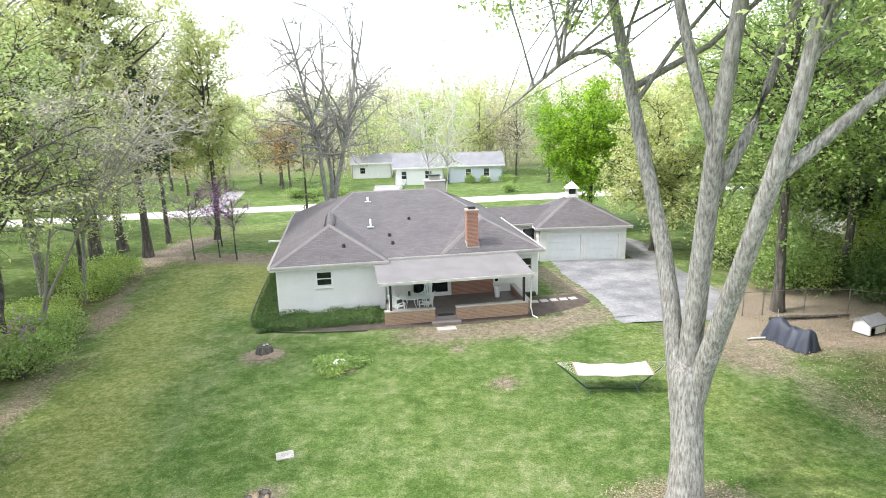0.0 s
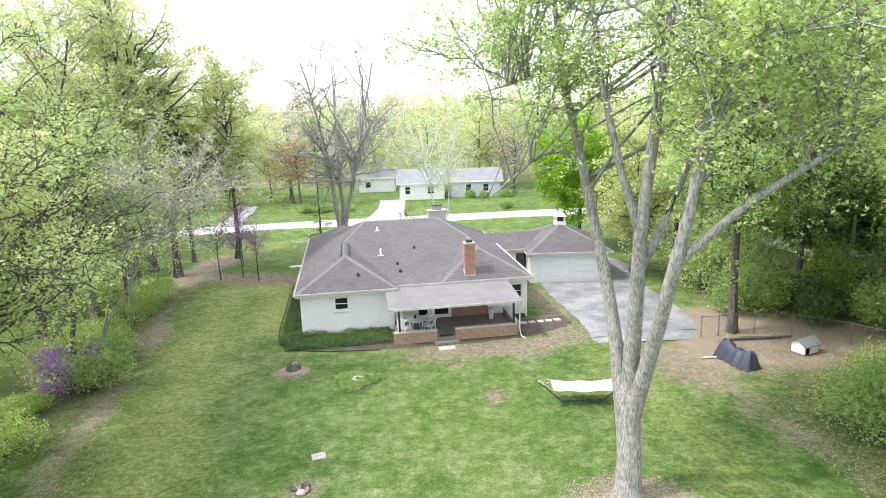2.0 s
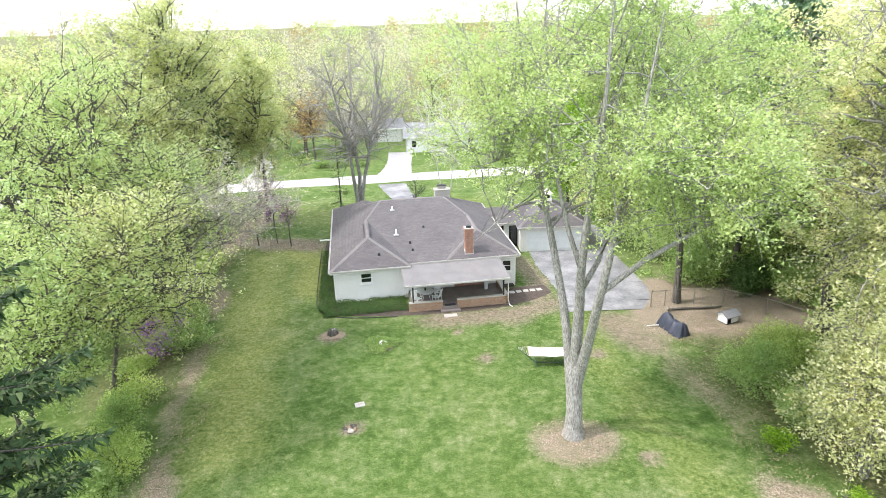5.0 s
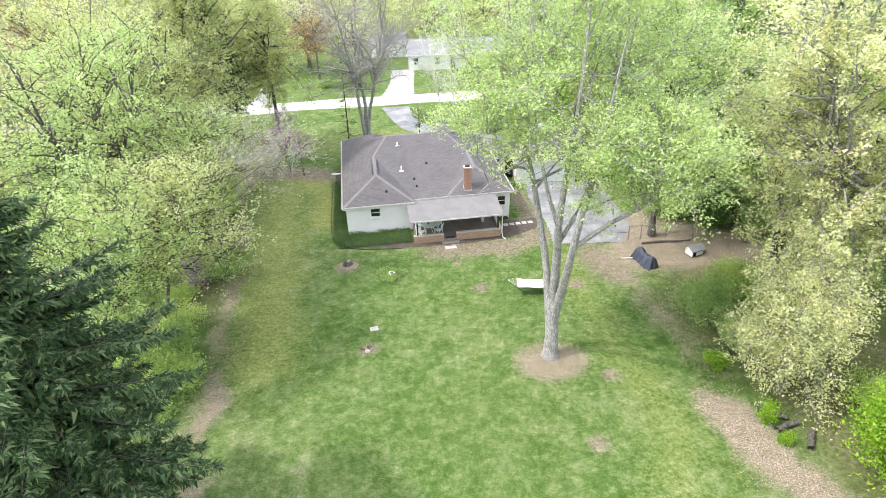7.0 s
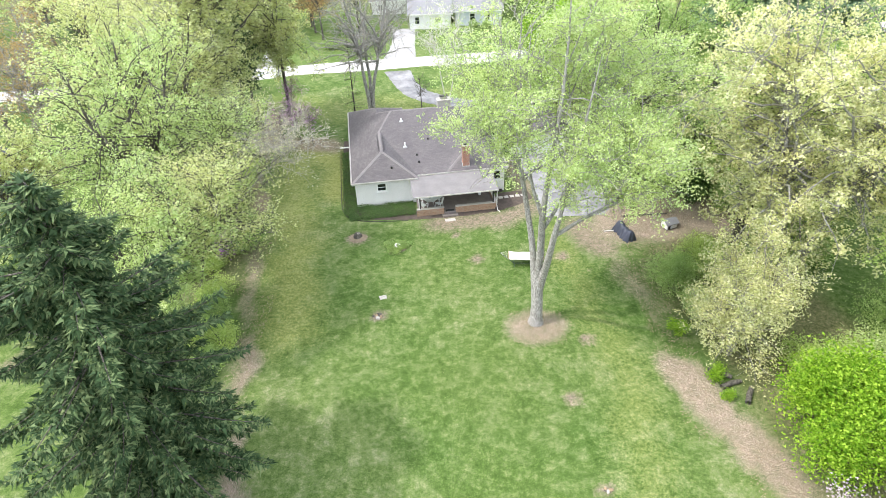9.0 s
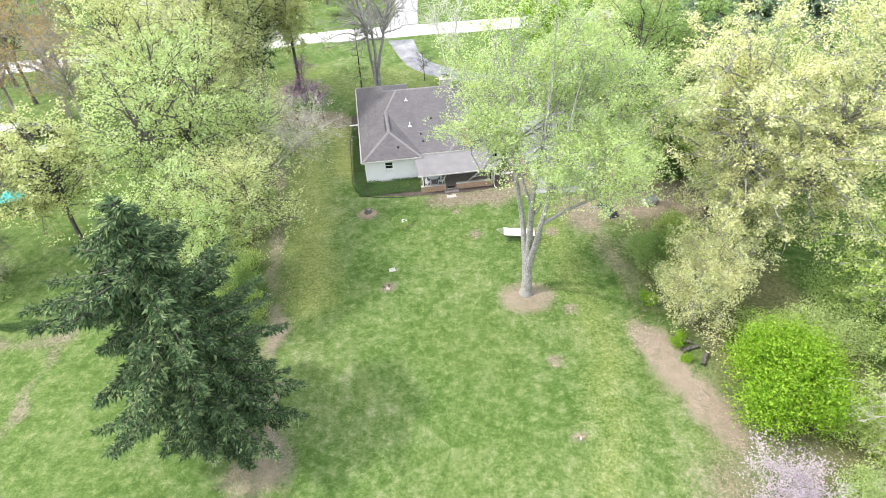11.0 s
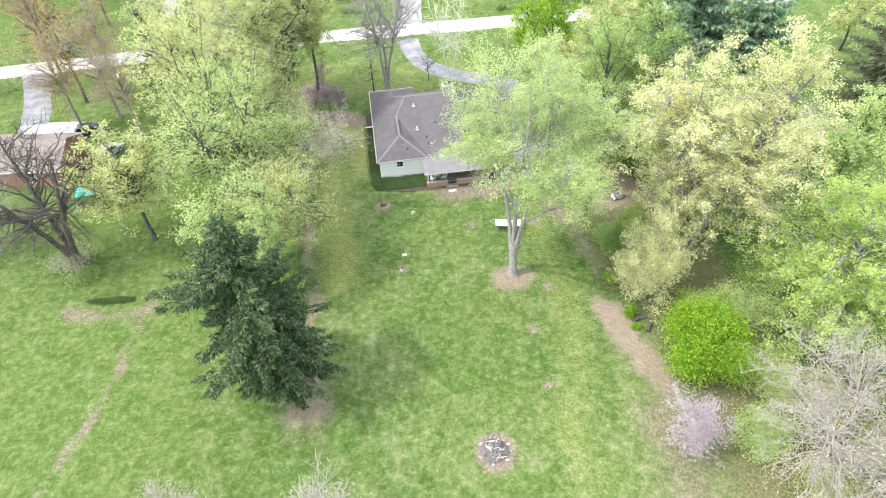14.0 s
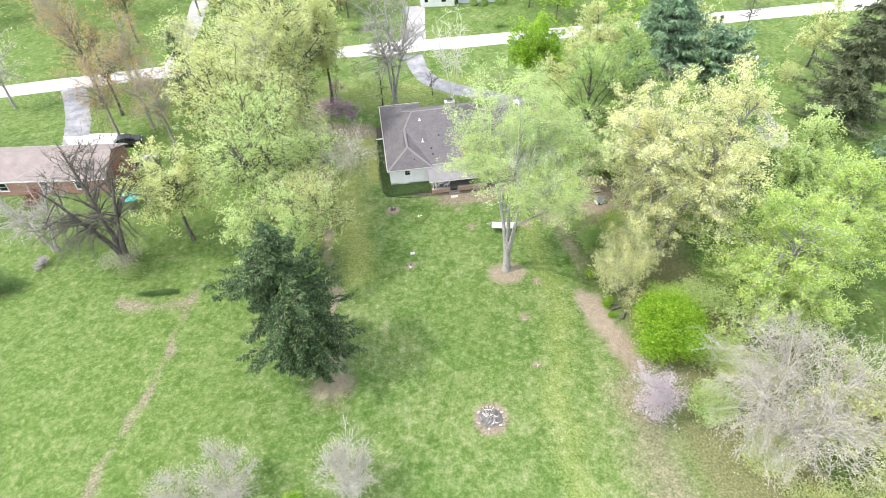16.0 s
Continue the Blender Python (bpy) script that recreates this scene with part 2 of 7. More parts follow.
def part(name, bm, material, parent=None, label=""):
    """A bmesh as one mesh object under a thing or a part."""
    me = bpy.data.meshes.new(name)
    bm.to_mesh(me)
    bm.free()
    me.materials.append(material)
    ob = new(name, me)
    ob.parent = parent
    if label:
        ob["label"] = label
    return ob


def part_me(name, me, parent=None, label=""):
    ob = new(name, me)
    ob.parent = parent
    if label:
        ob["label"] = label
    return ob


def thing(name, m, label, category, group="", kind=""):
    ob = new(name)
    ob.matrix_world = m
    return tagged(ob, label, category, group, kind)


def parts(name, boxes, material, parent, label=""):
    for b in boxes:
        part(name, boxed(b), material, parent, label)


def box(bm, x0, y0, z0, x1, y1, z1, bevel=0.0, m=None):
    vs = [bm.verts.new((x, y, z)) for x in (x0, x1) for y in (y0, y1) for z in (z0, z1)]
    fs = [bm.faces.new([vs[i] for i in f]) for f in ((0, 1, 3, 2), (4, 6, 7, 5), (0, 4, 5, 1), (2, 3, 7, 6), (0, 2, 6, 4), (1, 5, 7, 3))]
    if bevel:
        es = list({e for f in fs for e in f.edges})
        out = bmesh.ops.bevel(bm, geom=es, offset=bevel, segments=1, affect="EDGES")
        vs = list({v for f in out["faces"] for v in f.verts} | {v for v in vs if v.is_valid})
    if m is not None:
        bmesh.ops.transform(bm, matrix=m, verts=vs)
    return vs


def boxed(*boxes, bevel=0.0):
    bm = bmesh.new()
    for b in boxes:
        box(bm, *b, bevel=bevel)
    return bm


def uv_box(ob):
    """UVs in metres, along each face's own level line and slope."""
    me = ob.data
    uv = me.uv_layers.new(name="metres")
    for p in me.polygons:
        n = p.normal
        a = Vector((-n.y, n.x, 0))
        a = a.normalized() if a.length > 1e-3 else Vector((1, 0, 0))
        b = n.cross(a)
        for li in p.loop_indices:
            co = me.vertices[me.loops[li].vertex_index].co
            uv.data[li].uv = (co.dot(a), co.dot(b))
    return ob


def tube_arrays(lines, sides=6):
    """Corners and faces of tapered tubes along lines of (x, y, z, radius)."""
    V, Q, base = [], [], 0
    for ln in lines:
        ln = np.asarray(ln, dtype=float)
        p, r = ln[:, :3], ln[:, 3]
        k = sides if r[0] > 0.11 else (4 if r[0] > 0.02 else 3)
        d = np.gradient(p, axis=0)
        d /= np.linalg.norm(d, axis=1)[:, None] + 1e-9
        ref = np.where(np.abs(d[:, 2:3]) > 0.9, np.array([[1.0, 0, 0]]), np.array([[0, 0, 1.0]]))
        a = np.cross(d, ref)
        a /= np.linalg.norm(a, axis=1)[:, None] + 1e-9
        b = np.cross(d, a)
        ang = np.arange(k) * 2 * math.pi / k
        ring = p[:, None] + r[:, None, None] * (np.cos(ang)[None, :, None] * a[:, None] + np.sin(ang)[None, :, None] * b[:, None])
        V.append(ring.reshape(-1, 3))
        n = len(p)
        i, j = np.meshgrid(np.arange(n - 1), np.arange(k), indexing="ij")
        j2 = (j + 1) % k
        Q.append(base + np.stack([i * k + j, i * k + j2, (i + 1) * k + j2, (i + 1) * k + j], -1).reshape(-1, 4))
        base += n * k
    return np.concatenate(V), np.concatenate(Q)


def tubes(name, lines, material, parent=None, label="", sides=6):
    v, q = tube_arrays(lines, sides)
    return part_me(name, smooth(np_mesh(name, v, q, material)), parent, label)


def leaf_arrays(points, size, g, flat=0.3, aspect=0.8):
    """Two pointed leaves about each point, turned at random."""
    P = np.repeat(np.asarray(points, float), 2, axis=0)
    P = P + g.normal(size=P.shape) * size * 0.5
    n = len(P)
    s = size * 0.74 * g.uniform(0.6, 1.35, n)[:, None]
    a = g.normal(size=(n, 3))
    a[:, 2] *= 0.7
    a /= np.linalg.norm(a, axis=1)[:, None]
    up = g.normal(size=(n, 3)) + np.array([0, 0, flat * 3])
    b = np.cross(up, a)
    b /= np.linalg.norm(b, axis=1)[:, None] + 1e-9
    v = np.stack([P - a * s * 0.45 - b * s * aspect * 0.5, P - a * s * 0.35 + b * s * aspect * 0.5, P + a * s * 0.6], 1).reshape(-1, 3)
    return v, np.arange(3 * n).reshape(-1, 3)


def curve(p, q, bow, n, r0, r1, g, wob=0.06):
    """A limb from p to q, bowed, tapering from r0 to r1."""
    p, q, bow = np.asarray(p, float), np.asarray(q, float), np.asarray(bow, float)
    t = np.linspace(0, 1, n)[:, None]
    L = np.linalg.norm(q - p)
    x = p * (1 - t) + q * t + bow * (4 * t * (1 - t)) + g.normal(size=(n, 3)) * wob * L * (t * (1 - t)) * 1.6
    r = r0 + (r1 - r0) * t[:, 0] ** 0.8
    return np.concatenate([x, r[:, None]], 1)


def along(line, f):
    """The place at fraction f of a line, with its radius."""
    k = f * (len(line) - 1)
    i = min(int(k), len(line) - 2)
    return line[i] + (line[i + 1] - line[i]) * (k - i)


def crown(stems, blobs, g, twigs=7, per_twig=30, reach=1.3, clump=0.26, limb_r=0.10):
    """Limbs, branches and leaf places: limbs leave the stems and end in the blobs (centre, radii, number)."""
    lines, leaves = [np.asarray(s, float) for s in stems], []
    for cx, cy, cz, rx, ry, rz, num in blobs:
        for _ in range(num):
            u = g.normal(size=3)
            u /= np.linalg.norm(u)
            rad = g.uniform(0.35, 1.25) ** 0.5
            end = np.array([cx, cy, cz]) + u * rad * np.array([rx, ry, rz])
            best = None
            for _k in range(5):
                s = stems[g.integers(len(stems))]
                f = g.uniform(0.42, 0.98)
                o = along(np.asarray(s, float), f)
                d = end - o[:3]
                sc = np.linalg.norm(d) + max(0, 1.2 * np.linalg.norm(d[:2]) * 0.7 - d[2]) * 1.2
                if best is None or sc < best[0]:
                    best = (sc, o)
            o = best[1]
            L = np.linalg.norm(end - o[:3])
            r0 = min(limb_r * (0.35 + L / 9), o[3] * 0.75)
            limb = curve(o[:3], end, (0, 0, g.uniform(0.02, 0.14) * L), 7, r0, 0.02, g)
            lines.append(limb)
            for k in range(twigs):
                f = 1.0 if k == 0 else g.uniform(0.35, 1.0)
                q = along(limb, min(f, 0.999))
                v = g.normal(size=3) * np.array([1, 1, 0.7]) + u * 0.6 + np.array([0, 0, 0.35])
                v /= np.linalg.norm(v)
                tip = q[:3] + v * reach * g.uniform(0.5, 1.3)
                tw = curve(q[:3], tip, (0, 0, 0.08), 3, min(q[3], 0.03), 0.006, g)
                lines.append(tw)
                if per_twig:
                    m = g.poisson(per_twig)
                    knots = g.uniform(0.2, 1.15, 3)
                    side = g.normal(size=(3, 3)) * clump * 0.9
                    w = g.integers(0, 3, m)
                    leaves.append(q[:3] + (tip - q[:3]) * knots[w][:, None] + side[w] + g.normal(size=(m, 3)) * clump * np.array([0.75, 0.75, 0.5]))
    return lines, (np.concatenate(leaves) if leaves else np.zeros((0, 3)))


def stem(h, r, g, lean=0.04, n=9, top=0.25, x=0, y=0, z=-0.3):
    t = np.linspace(0, 1, n)
    w = np.cumsum(g.normal(size=(n, 2)) * lean * h / n, axis=0)
    w -= w[0]
    rad = r * ((1 - t) * (1 - top) + top) ** 1.1
    rad[0] *= 1.45
    return np.stack([x + w[:, 0], y + w[:, 1], z + t * h, rad], 1)


def ground_z(x, y):
    """The lawn is level; the land falls a little to the road and past it."""
    t = np.clip((np.asarray(y, float) - 34) / 34, 0, 1)
    far = np.clip((np.hypot(x, y) - 150) / 500, 0, 1)
    return -0.95 * (t * t * (3 - 2 * t)) + 9 * far * far


def make_tree(name, x, y, label, lines, leaves, bark, leaf, size, g, group="", flat=0.3, bloom=None, rz=0.0, category="tree"):
    t = thing(name, pose(x, y, float(ground_z(x, y)), 0, 0, rz), label, category, group)
    tubes("trunk", lines, bark, t)
    if len(leaves):
        v, q = leaf_arrays(leaves, size, g, flat)
        part_me("crown", np_mesh("crown", v, q, leaf), t)
    if bloom is not None:
        pts, mat, sz = bloom
        v, q = leaf_arrays(pts, sz, g, flat)
        part_me("blossom", np_mesh("blossom", v, q, mat), t)
    return t


def broad(name, x, y, h, r, label, seed, leaf, bark=None, base=0.35, limbs=34, twigs=7, per=30, size=0.25, trunk=0.28, group="", reach=1.5, clump=0.27, stems=1, lean=0.05, flat=0.45, dense=0.98, shift=(0, 0), fork=0.0):
    """A broad tree: height h, crown radius r, crown from the fraction base of its height; shift leans it, fork is where its stems part."""
    g = np.random.default_rng(seed)
    if math.hypot(x, y - 10) > 55:          # far off: fewer, larger leaves
        per, size, twigs = per * 0.55, size * 1.3, max(4, int(twigs * 0.8))
    ss = []
    for k in range(stems):
        s = stem(h * 0.86, trunk * (1 if stems == 1 else 0.6), g, lean, 11)
        up = np.linspace(0, 1, len(s))
        if stems > 1:
            a = 2 * math.pi * k / stems + g.uniform(-0.4, 0.4)
            out = np.clip((up - fork) / (1 - fork), 0, 1) ** 1.2 * r * 0.45 + 0.15 * trunk / 0.3
            s[:, 0] = s[:, 0] * (up > fork) + math.cos(a) * out
            s[:, 1] = s[:, 1] * (up > fork) + math.sin(a) * out
        s[:, 0] += shift[0] * up ** 1.25
        s[:, 1] += shift[1] * up ** 1.25
        ss.append(s)
    cz, rz = h * (1 + base) / 2, h * (1 - base) / 2
    limbs = int(limbs * 1.2)
    sx, sy = shift
    blobs = [(sx * 0.8, sy * 0.8, cz, r * 0.74, r * 0.74, rz * 0.95, limbs // 2)]
    for k in range(5):
        a = 2 * math.pi * (k + g.uniform(-0.3, 0.3)) / 5
        d = r * g.uniform(0.4, 0.62)
        blobs.append((sx * 0.8 + math.cos(a) * d, sy * 0.8 + math.sin(a) * d, cz + rz * g.uniform(-0.45, 0.35), r * 0.46, r * 0.46, rz * 0.5, max(2, limbs // 10)))
    lines, leaves = crown(ss, blobs, g, twigs, per * dense, reach, clump, 0.10 * h / 16)
    leaves = leaves[leaves[:, 2] > 0.1] if len(leaves) else leaves
    return make_tree(name, x, y, label, lines, leaves, bark or M_BARK, leaf, size, g, group, flat)


def conifer(name, x, y, h, r, label, seed, leaf, whorls=26, per_whorl=9, sprays=26, droop=0.35, low=0.06, trunk=0.26, spray=0.62, group="", top=0.06, power=0.75, wild=0.0, outline=None):
    """A spruce or pine: whorls of boughs hung with sprays of needles."""
    g = np.random.default_rng(seed)
    s = stem(h, trunk, g, 0.008, 9, 0.06)
    lines, A, B, W = [s], [], [], []
    for i in range(whorls):
        f = low + (1 - low) * (i + g.uniform(-0.5, 0.5)) / whorls
        L0 = r * ((1 - f) ** power * 0.97 + top) * (1.0 if f > 0.12 else 0.85)
        if outline:
            L0 = r * np.interp(f, [p for p, _ in outline], [v for _, v in outline])
        for k in range(per_whorl):
            a = g.uniform(0, 2 * math.pi)
            z0 = h * min(max(f + g.uniform(-0.5, 0.5) / whorls, 0.02), 0.985)
            L = L0 * g.uniform(0.42, 1.18) * (1 - wild * math.cos(a) * min(max((f - 0.4) * 2.5, -0.6), 1) + 0.6 * wild * math.sin(3 * a - 12 * f))
            n = 7
            t = np.linspace(0, 1, n)
            rad = L * t
            dz = L * (0.10 * t - droop * t ** 1.6 + 0.16 * t ** 3.2) + (0.5 - droop) * 0.4 * L * t * max(0, (f - 0.55) * 2)
            bough = np.stack([np.cos(a) * rad, np.sin(a) * rad, z0 + dz, 0.035 * (1 - t) * (L / 3) + 0.008], 1)
            lines.append(bough)
            m = max(5, int(sprays * L / 3.2))
            ff = g.uniform(0.12, 1.0, m) ** 0.8
            idx = ff * (n - 1)
            i0 = np.minimum(idx.astype(int), n - 2)
            P = bough[i0, :3] + (bough[i0 + 1, :3] - bough[i0, :3]) * (idx - i0)[:, None]
            side = g.choice([-1, 1], m)
            P = P + (side * g.uniform(0, 0.22, m) * (1.08 - ff) * L)[:, None] * np.array([-math.sin(a), math.cos(a), -0.25])
            ang = a + side * g.uniform(0.35, 1.25, m)
            ln = spray * g.uniform(0.55, 1.25, m) * (0.55 + 0.45 * (1 - ff))
            D = np.stack([np.cos(ang), np.sin(ang), g.uniform(-1.05, 0.0, m)], 1) * ln[:, None]
            A.append(P)
            B.append(P + D)
            W.append(ln * g.uniform(0.20, 0.36, m))
    A, B, W = np.concatenate(A), np.concatenate(B), np.concatenate(W)
    A, B, W = np.repeat(A, 2, axis=0), np.repeat(B, 2, axis=0), np.repeat(W, 2) * 0.85
    B = A + (B - A) * 0.82 + g.normal(size=A.shape) * spray * 0.26
    A = A + (B - A) * g.uniform(0, 0.35, len(A))[:, None]
    d = B - A
    sd = np.cross(d, np.array([0, 0, 1.0]) + g.normal(size=d.shape) * 0.5)
    sd /= np.linalg.norm(sd, axis=1)[:, None] + 1e-9
    v = np.stack([A + sd * W[:, None], B, A - sd * W[:, None]], 1).reshape(-1, 3)
    q = np.arange(len(v)).reshape(-1, 3)
    t = thing(name, pose(x, y, float(ground_z(x, y))), label, "tree", group)
    tubes("trunk", lines, M_BARKD, t)
    part_me("crown", np_mesh("crown", v, q, leaf), t)
    return t


def bush(name, x, y, h, r, label, seed, leaf, n=2600, size=0.16, group="", ry=None, bark=None, lumps=9, category="bush", rz=0.0, lump=0.45):
    """A bush: stems from the ground and lumps of leaves."""
    g = np.random.default_rng(seed)
    ry = ry or r
    lines, pts = [], []
    for k in range(lumps):
        a, d = g.uniform(0, 2 * math.pi), g.uniform(0.0, 0.68) ** 0.6
        c = np.array([math.cos(a) * d * r, math.sin(a) * d * ry, h * g.uniform(0.35, 0.72) * (1.1 - 0.45 * d)])
        lines.append(curve((c[0] * 0.15, c[1] * 0.15, -0.1), c, (0, 0, 0.1), 5, 0.03 + h * 0.006, 0.01, g))
        for _ in range(4):
            lines.append(curve(c * 0.7, c + g.normal(size=3) * np.array([r, ry, h]) * 0.2, (0, 0, 0.05), 4, 0.015, 0.005, g))
        u = g.normal(size=(n // lumps, 3))
        u /= np.linalg.norm(u, axis=1)[:, None]
        w = g.uniform(0.3, 1.08, len(u))[:, None] ** 0.6
        p = c + u * w * np.array([r * lump, ry * lump, h * lump * 0.8]) + g.normal(size=u.shape) * 0.06 * h
        pts.append(p[p[:, 2] > 0.03])
    t = thing(name, pose(x, y, float(ground_z(x, y)), 0, 0, rz), label, category, group)
    tubes("stem", lines, bark or M_BARKD, t)
    v, q = leaf_arrays(np.concatenate(pts), size, g)
    part_me("foliage", np_mesh("foliage", v, q, leaf), t)
    return t


# ---- ground ----
def seg_dist(X, Y, pts):
    d = np.full(X.shape, 1e9)
    for (ax, ay), (bx, by) in zip(pts[:-1], pts[1:]):
        L2 = (bx - ax) ** 2 + (by - ay) ** 2
        t = np.clip(((X - ax) * (bx - ax) + (Y - ay) * (by - ay)) / L2, 0, 1)
        d = np.minimum(d, np.hypot(X - ax - t * (bx - ax), Y - ay - t * (by - ay)))
    return d


def soft(d, r, w):
    return np.clip((r - d) / w + 0.5, 0, 1)


def waves(X, Y, s):
    return (np.sin(X * 1.3 / s + 1.7 * np.sin(Y * 0.7 / s)) + np.sin(Y * 1.1 / s + 2.1 * np.sin(X * 0.9 / s + 1)) + np.sin((X + Y) * 0.8 / s + 0.5)) / 3


LEFT_EDGE = [(-23, 52), (-21.3, 42), (-18.2, 28.5), (-16.4, 20.5), (-14.6, 12), (-13.2, 5), (-12.0, -2), (-12.2, -3.2)]
RIGHT_EDGE = [(16.0, 23.5), (15.2, 18.5), (14.9, 14), (15.2, 9.5), (16.3, 5), (18.4, 1.2), (19.0, -3)]
ROAD = [(-400, -20), (-150, 45), (-66, 65.2), (-21, 74.0), (9, 77.6), (73, 88), (200, 106), (450, 130)]


def ground_sheet():
    def axis(lo, hi, step, far):
        mid = np.arange(lo, hi + step / 2, step)
        out = np.geomspace(step, far, 22).cumsum()
        return np.concatenate([(lo - out)[::-1], mid, hi + out])
    xs, ys = axis(-62, 66, 0.6, 900), axis(-34, 96, 0.6, 900)
    X, Y = np.meshgrid(xs, ys)
    Z = ground_z(X, Y) + 0.03 * waves(X, Y, 3.0) * (np.abs(X) < 60)
    V = np.stack([X, Y, Z], -1).reshape(-1, 3)
    nx, ny = len(xs), len(ys)
    i, j = np.meshgrid(np.arange(ny - 1), np.arange(nx - 1), indexing="ij")
    Q = np.stack([i * nx + j, i * nx + j + 1, (i + 1) * nx + j + 1, (i + 1) * nx + j], -1).reshape(-1, 4)
    me = np_mesh("ground", V, Q, lawn_material())
    w = waves(X, Y, 1.1) * 0.35 + waves(X + 9, Y - 4, 0.45) * 0.18
    litter = soft(seg_dist(X, Y, LEFT_EDGE) + 2.2 * w, 0.6, 1.1) * np.clip(0.85 + 0.5 * waves(X + 3, Y + 5, 2.3), 0.5, 1)
    litter = np.maximum(litter, soft(seg_dist(X, Y, RIGHT_EDGE) + 2.6 * w, 0.5, 1.6) * 0.4)
    litter = np.maximum(litter, soft(seg_dist(X, Y, [(15.4, 9.5), (16.6, 5.5), (18.6, 1)]) + 2.2 * w, 1.5, 1.5))
    litter = np.maximum(litter, soft(seg_dist(X, Y, [(15.5, 27.5), (21, 27), (26, 27)]) + w, 3.0, 1.5))
    litter = np.maximum(litter, soft(seg_dist(X, Y, [(18, 31), (24, 33), (33, 34)]) + w, 4.0, 1.5))
    litter = np.maximum(litter, soft(seg_dist(X, Y, [(-22, 47), (-14, 45)]) + w, 1.9, 1.6) * 0.85)
    litter = np.maximum(litter, soft(seg_dist(X, Y, [(-22, 55), (-23, 40)]) + w, 1.8, 1.5))
    litter = np.maximum(litter, soft(seg_dist(X, Y, [(12.2, 26.5), (13.4, 22.5), (14.6, 18)]) + 2.2 * w, 1.0, 1.8) * 0.6)
    litter = np.maximum(litter, soft(np.hypot((X - 6.1) / 1.15, Y - 13.9) + w, 1.9, 1.1) * 0.9)
    litter = np.maximum(litter, soft(np.hypot(X + 12.7, Y + 1.5) + 1.5 * w, 2.3, 1.6) * 0.75)
    bare = soft(seg_dist(X, Y, [(-1.5, 27.9), (4, 28.3), (7.5, 30.2)]) + 1.6 * w, 1.35, 1.7) * 0.8
    for x, y, r in ((-8.35, 25.75, 1.0), (7.7, 7.2, 0.55), (8.58, 0.75, 0.5), (3.5, -5.5, 1.75), (2.2, 22.4, 0.5), (0.4, 26.0, 0.4), (9.3, 22.6, 0.5), (9.6, 12.6, 0.5), (11, 20.5, 0.2), (-4.7, 24.3, 0.8), (-5.4, 15.3, 0.6)):
        bare = np.maximum(bare, soft(np.hypot(X - x, Y - y) + 0.5 * w, r, 0.6))
    bare = np.maximum(bare, soft(seg_dist(X, Y, [(11.5, 27), (12.5, 24)]) + w, 1.6, 1.6) * 0.8)
    bare = np.maximum(bare, soft(seg_dist(X, Y, [(-30.6, 13), (-31.1, 9.4), (-31.2, 2.9), (-31.4, -2.1), (-33.0, -8.9), (-33.5, -13.3), (-34.5, -26)]) + 1.6 * w, 0.35, 0.9) * 0.72)
    bare = np.maximum(bare, soft(seg_dist(X, Y, [(-39.5, 9.6), (-34, 9.2), (-31, 10)]) + 1.4 * w, 0.7, 1.4) * 0.7)
    bare = np.maximum(bare, soft(seg_dist(X, Y, [(6.6, 31.2), (7.2, 35), (6.2, 39.5)]) + 0.6 * w, 1.0, 1.0) * 0.75)
    bare = np.maximum(bare, soft(seg_dist(X, Y, [(18.2, -3), (19.0, -12), (19.5, -24)]) + 2 * w, 3.0, 4.5) * 0.55)
    dry = soft(seg_dist(X, Y, [(-17, 42), (-15, 30), (-13.4, 22), (-12, 14)]) + 2 * w, 2.6, 4.0) * 0.8
    dry = np.maximum(dry, soft(seg_dist(X, Y, [(-16, 44), (-12, 40), (-11.5, 34)]) + w, 2.2, 3.0))
    dry = np.maximum(dry, soft(seg_dist(X, Y, [(9, 27), (10, 18), (12, 8), (10, -4), (12, -16)]) + 2 * w, 2.2, 4.0) * 0.5)
    dry = np.maximum(dry, soft(seg_dist(X, Y, [(-22, 58), (-12, 56), (0, 60)]) + 3 * w, 6.0, 6.0) * 0.55)
    woods = np.clip((Y - 112 - 0.1 * X + 6 * w) / 10, 0, 1)
    woods = np.maximum(woods, soft(seg_dist(X, Y, [(-23, 40), (-21.5, 30), (-19.5, 20)]) + w, 2.4, 1.5) * 0.8)
    woods = np.maximum(woods, soft(seg_dist(X, Y, [(22, 20), (24, 10), (26, 0), (28, -14)]) + w, 5.5, 2.0))
    woods = np.maximum(woods, soft(seg_dist(X, Y, [(24, 38), (34, 44)]) + w, 6, 3.0))
    col = np.stack([np.maximum(litter, bare * 0.0), dry, bare, woods], -1).reshape(-1, 4).astype(np.float32)
    at = me.attributes.new("cover", "FLOAT_COLOR", "POINT")
    at.data.foreach_set("color", col.ravel())
    deep_green = np.clip((-17.5 - X + 3 * w) / 5, 0, 1) * 0.8
    deep_green = np.maximum(deep_green, np.clip((Y - 66) / 8, 0, 1) * 0.7)
    deep_green = np.maximum(deep_green, np.clip((X - 30) / 8, 0, 1) * 0.8)
    # round soft-edged patches of deeper green in the middle of the lawn
    for x, y, r in ((-0.5, 22, 4.0), (1, 9, 5.0), (3, 0, 4.5), (11, 14, 2.5), (-9, 14, 3.0), (12.5, 8, 2.4)):
        deep_green = np.maximum(deep_green, soft(np.hypot(X - x, (Y - y) * 1.2) + 3 * w, r, 4.5) * 0.6)
    la = me.attributes.new("deep_green", "FLOAT", "POINT")
    la.data.foreach_set("value", deep_green.ravel().astype(np.float32))
